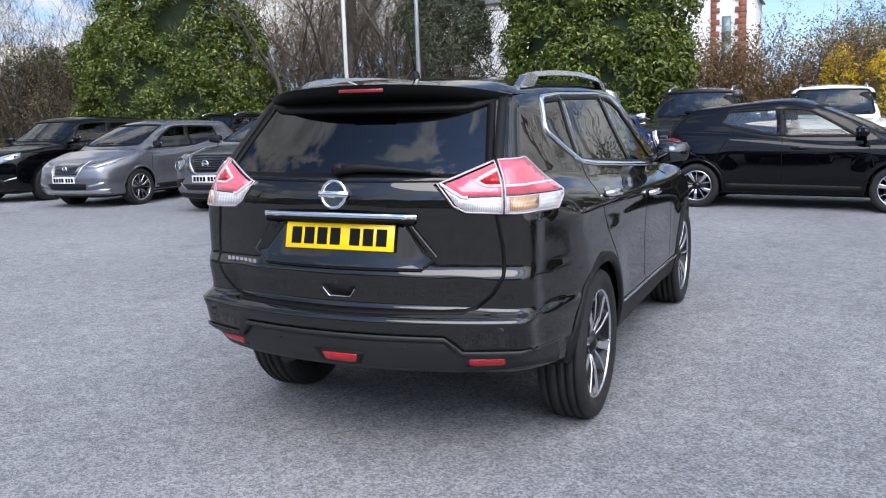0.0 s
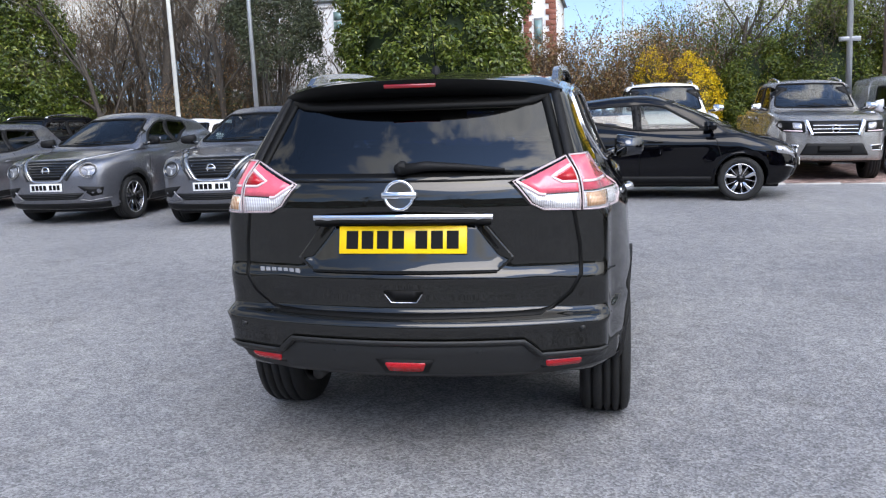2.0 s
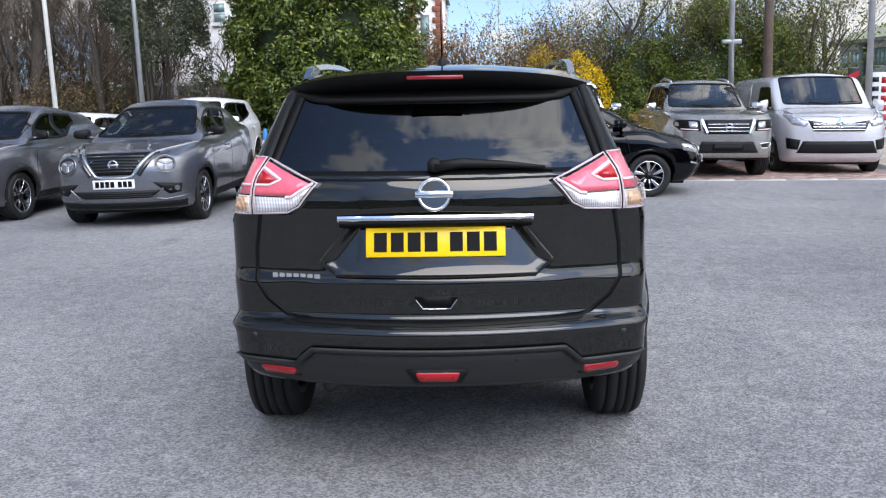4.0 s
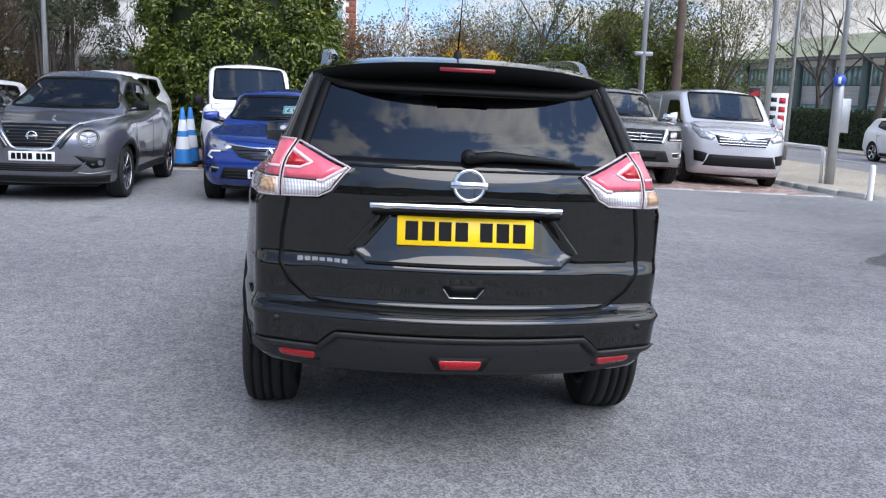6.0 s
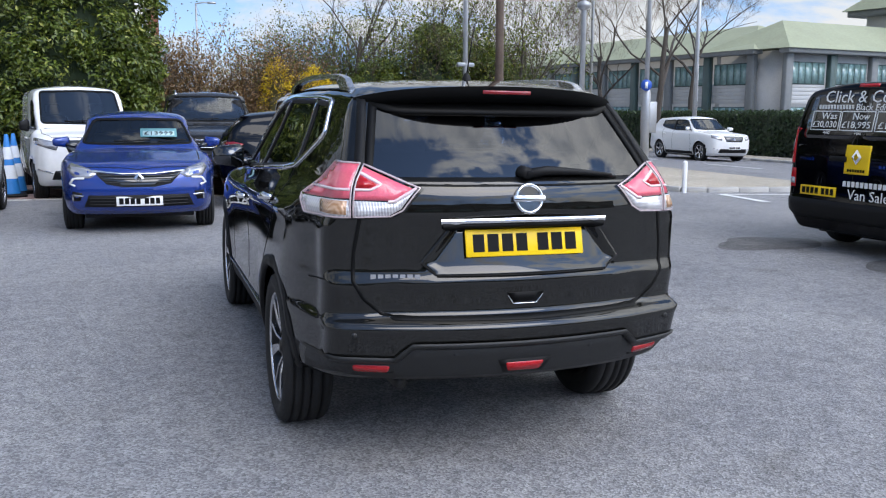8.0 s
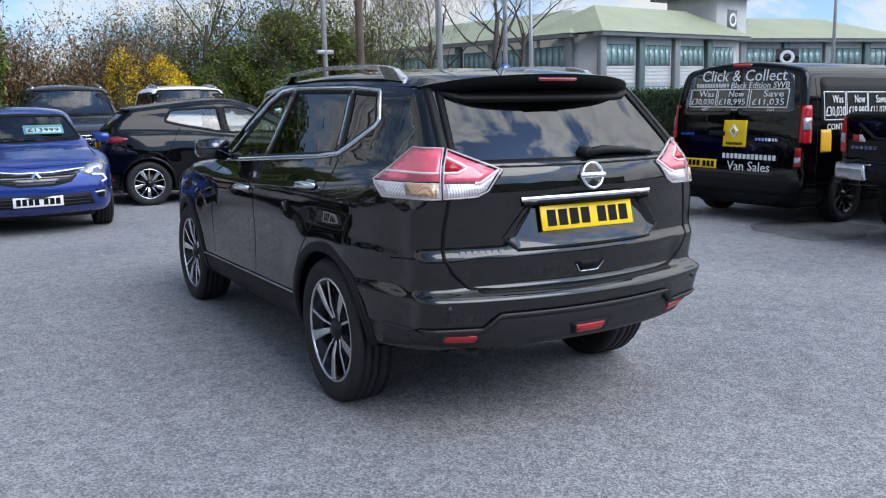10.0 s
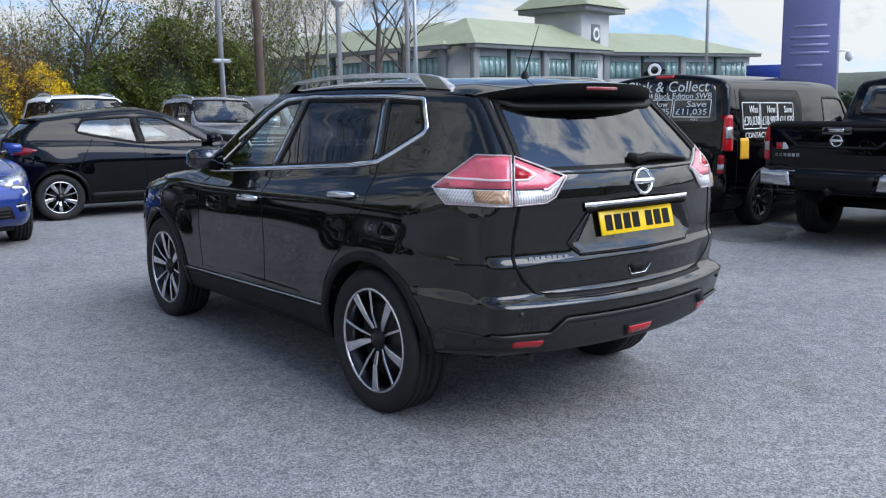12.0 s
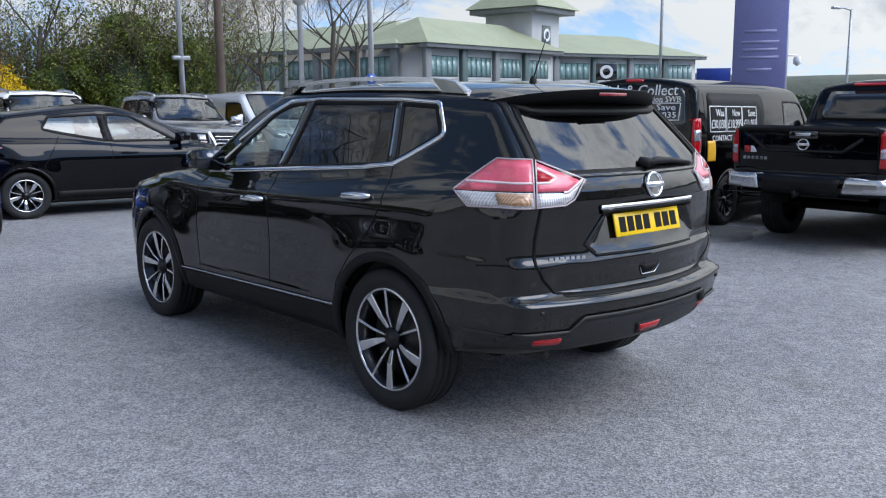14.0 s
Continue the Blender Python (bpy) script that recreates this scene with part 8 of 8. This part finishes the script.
def office():
    """Two-storey office: pale walls, window bands between dark piers, hipped green roof, lantern tower."""
    ob = thing("office_building", "pale two-storey office with green hipped roof and lantern tower", "building", pose(0, 0, -1.1))
    eave, ridge = 7.6, 10.6

    def wing(a, b, depth, bays, inward):
        a, b = Vector((*a, 0)), Vector((*b, 0))
        d = (b - a)
        L = d.length
        d.normalize()
        n = Vector((d.y, -d.x, 0)) * inward          # outwards
        M = Matrix((( d.x, -n.x, 0, a.x), (d.y, -n.y, 0, a.y), (0, 0, 1, 0), (0, 0, 0, 1)))   # local x along the face, y inwards
        part("wall", Geo().box(0, L, 0, depth, -0.5, eave).me("wall", PANELWALL), ob, m=M)
        bay = L / bays
        for i in range(bays):
            x0 = i * bay
            part("pier", Geo().box(x0 - 0.45, x0 + 0.45, -0.5, 0.02, -0.5, eave - 0.2, 0.05).me("pier", FASCIA if i % 2 == 0 else DARKTEAL), ob, m=M)
            for z0, z1 in ((1.0, 2.6), (4.6, 6.6)):
                win = part("window", Geo().box(x0 + 0.7, x0 + bay - 0.7, -0.06, 0.05, z0, z1).me("window", DARKTEAL), ob, m=M)
                k = max(3, int(bay / 1.1))
                w = (bay - 1.4) / k
                for j in range(k):
                    xx = x0 + 0.7 + j * w
                    part("pane", Geo().box(xx + 0.06, xx + w - 0.06, -0.10, -0.05, z0 + 0.08, z1 - 0.08).me("pane", TEAL), win)
            for zc in np.arange(2.9, 4.4, 0.36):
                part("wall_course", Geo().box(x0 + 0.46, x0 + bay - 0.46, -0.035, 0.02, zc, zc + 0.33, 0.01).me("wall_course", PANELWALL), ob, m=M)
        part("fascia", Geo().box(-1.0, L + 1.0, -1.1, 0.0, eave - 0.3, eave + 0.12, 0.03).me("fascia", FASCIA), ob, m=M)
        dd = depth / 2
        V = [(-1.2, -1.3, eave + 0.1), (L + 1.2, -1.3, eave + 0.1), (L + 1.2, depth + 1.3, eave + 0.1), (-1.2, depth + 1.3, eave + 0.1), (dd, dd, ridge), (L - dd, dd, ridge)]
        part("roof", Geo().add(V, [(0, 1, 5, 4), (1, 2, 5), (2, 3, 4, 5), (3, 0, 4), (3, 2, 1, 0)]).me("roof", GREENROOF, False), ob, m=M)
    wing((51.3, 65.5), (46.5, 112.0), 12, 8, -1)
    wing((52.3, 62.45), (75.5, 67.0), 8, 4, 1)
    wing((79.0, 69.5), (104.0, 66.0), 14, 4, 1)
    T = pose(76.0, 72.0, 0, 0, 0, 12)
    part("tower", Geo().box(-3.2, 3.2, -3.2, 3.2, 0, 12.2, 0.05).me("tower", PANELWALL), ob, m=T)
    part("tower_window", Geo().box(-1.0, 1.0, -3.28, -3.18, 8.6, 10.8).me("tower_window", FASCIA), ob, m=T)
    part("tower_ring", Geo().lathe([(-0.1, 0.75), (-0.16, 0.6), (-0.1, 0.45)], 20, "y", (0, -3.25, 9.7)).me("tower_ring", CONEWHITE), ob, m=T)
    part("tower_fascia", Geo().box(-4.6, 4.6, -4.6, 4.6, 12.1, 12.7, 0.08).me("tower_fascia", FASCIA), ob, m=T)
    V = [(-5, -5, 12.7), (5, -5, 12.7), (5, 5, 12.7), (-5, 5, 12.7), (0, 0, 17.0)]
    part("tower_roof", Geo().add(V, [(0, 1, 4), (1, 2, 4), (2, 3, 4), (3, 0, 4), (3, 2, 1, 0)]).me("tower_roof", GREENROOF, False), ob, m=T)


office()


def house():
    """A tall white rendered house on lower land: red brick dressings round a narrow upright window strip at its corner."""
    ob = thing("house", "white rendered house with red brick dressings at its corner", "building", pose(-0.90, 30.0, -2.5))
    part("wall", Geo().box(-13.0, 0, 0, 8, -0.3, 8.1).me("wall", RENDERWALL), ob)
    for x0, z0 in ((-8.42, 6.95), (-8.42, 4.3), (-11.0, 6.95), (-5.0, 4.3)):
        win = part("window", Geo().box(x0, x0 + 0.5, -0.04, 0.1, z0, z0 + 0.8, 0.015).me("window", WHITEPAINT), ob)
        for dz in (0.06, 0.42):
            part("pane", Geo().box(x0 + 0.05, x0 + 0.45, -0.055, -0.03, z0 + dz, z0 + dz + 0.31).me("pane", TEAL), win)
        part("sill", Geo().box(x0 - 0.05, x0 + 0.55, -0.10, 0.02, z0 - 0.08, z0 - 0.01, 0.01).me("sill", WHITEPAINT), ob)
    part("ledge", Geo().box(-13.0, -1.2, -0.05, 0.02, 7.86, 7.93, 0.01).me("ledge", RENDERWALL), ob)
    for i in range(42):
        z = -0.3 + i * 0.2
        w = 0.34 if i % 2 else 0.22
        part("quoin", Geo().box(-w, 0.03, -0.04, 0.2, z, z + 0.19, 0.01).me("quoin", BRICK), ob)
        part("quoin", Geo().box(-1.16, -1.16 + w * 0.9, -0.04, 0.02, z, z + 0.19, 0.01).me("quoin", BRICK), ob)
    strip_ = part("stair_window", Geo().box(-0.78, -0.46, -0.03, 0.1, 3.6, 7.0, 0.015).me("stair_window", FASCIA), ob)
    for i in range(4):
        part("pane", Geo().box(-0.75, -0.49, -0.045, -0.025, 3.66 + i * 0.83, 4.42 + i * 0.83).me("pane", TEAL), strip_)
    part("roof", Geo().add([(-13.2, -0.15, 8.1), (0.15, -0.15, 8.1), (0.15, 8.15, 8.1), (-13.2, 8.15, 8.1), (-9.5, 4, 10.2), (-3.5, 4, 10.2)], [(0, 1, 5, 4), (1, 2, 5), (2, 3, 4, 5), (3, 0, 4), (3, 2, 1, 0)]).me("roof", FASCIA, False), ob)


house()


def panel_fence():
    """A low fence of concrete panels between slotted posts, under the bare trees."""
    ob = thing("fence", "weathered grey concrete panel fence under bare trees", "fence", pose(-10.2, 22.3, 0))
    for i in range(6):
        if i < 5:
            for j in range(3):
                part("panel", Geo().box(i * 0.92 + 0.05, i * 0.92 + 0.87, -0.025, 0.025, 0.42 + j * 0.56, 0.97 + j * 0.56, 0.01).me("panel", FENCEBOARD), ob)
            part("coping", Geo().box(i * 0.92 + 0.04, i * 0.92 + 0.88, -0.05, 0.05, 2.105, 2.18, 0.012).me("coping", KERB), ob)
        part("post", Geo().box(i * 0.92 - 0.05, i * 0.92 + 0.05, -0.06, 0.06, -0.2, 2.26, 0.012).me("post", KERB), ob)


panel_fence()


def reflection_block():
    """An unseen long dark building, added behind the camera to darken what the paint and the glass mirror."""
    ob = thing("reflection_block", "added unseen dark building behind the yard, for darker reflections", "building", pose(0, -33, -0.6))
    part("wall", Geo().box(-60, 45, -10, 0, 0, 7.6).me("wall", CLADDING), ob)
    part("wing", Geo().box(-60, -44, 0, 34, 0, 7.6).me("wing", CLADDING), ob)
    for i in range(14):
        win = part("window", Geo().box(-40 + i * 5.6, -35.4 + i * 5.6, -0.05, 0.06, 0.9, 3.6, 0.03).me("window", FASCIA), ob)
        part("pane", Geo().box(-39.85 + i * 5.6, -35.55 + i * 5.6, 0.04, 0.075, 1.05, 3.45).me("pane", TEAL), win)
    part("roof", Geo().box(-60.3, 45.3, -10.3, 0.3, 7.6, 7.9, 0.05).me("roof", FASCIA), ob)


reflection_block()


def backdrop():
    """Low far woods and hills that close the horizon."""
    rng = np.random.default_rng(3)
    V, F, n = [], [], 160
    for i in range(n):
        a = 2 * math.pi * i / n
        h = 6 + 3 * math.sin(a * 3 + 1) + 2 * math.sin(a * 11) + rng.uniform(-1.5, 1.5)
        c, s = math.cos(a), math.sin(a)
        V += [(c * 420, s * 420, -12), (c * 425, s * 425, max(h * 0.75, 3)), (c * 470, s * 470, max(h, 4) + 4)]
    for i in range(n):
        j = (i + 1) % n
        for k in range(2):
            F.append((i * 3 + k, j * 3 + k, j * 3 + k + 1, i * 3 + k + 1))
    tagged(new("backdrop", mesh("backdrop", V, F, HILL)), kind="structure")


backdrop()
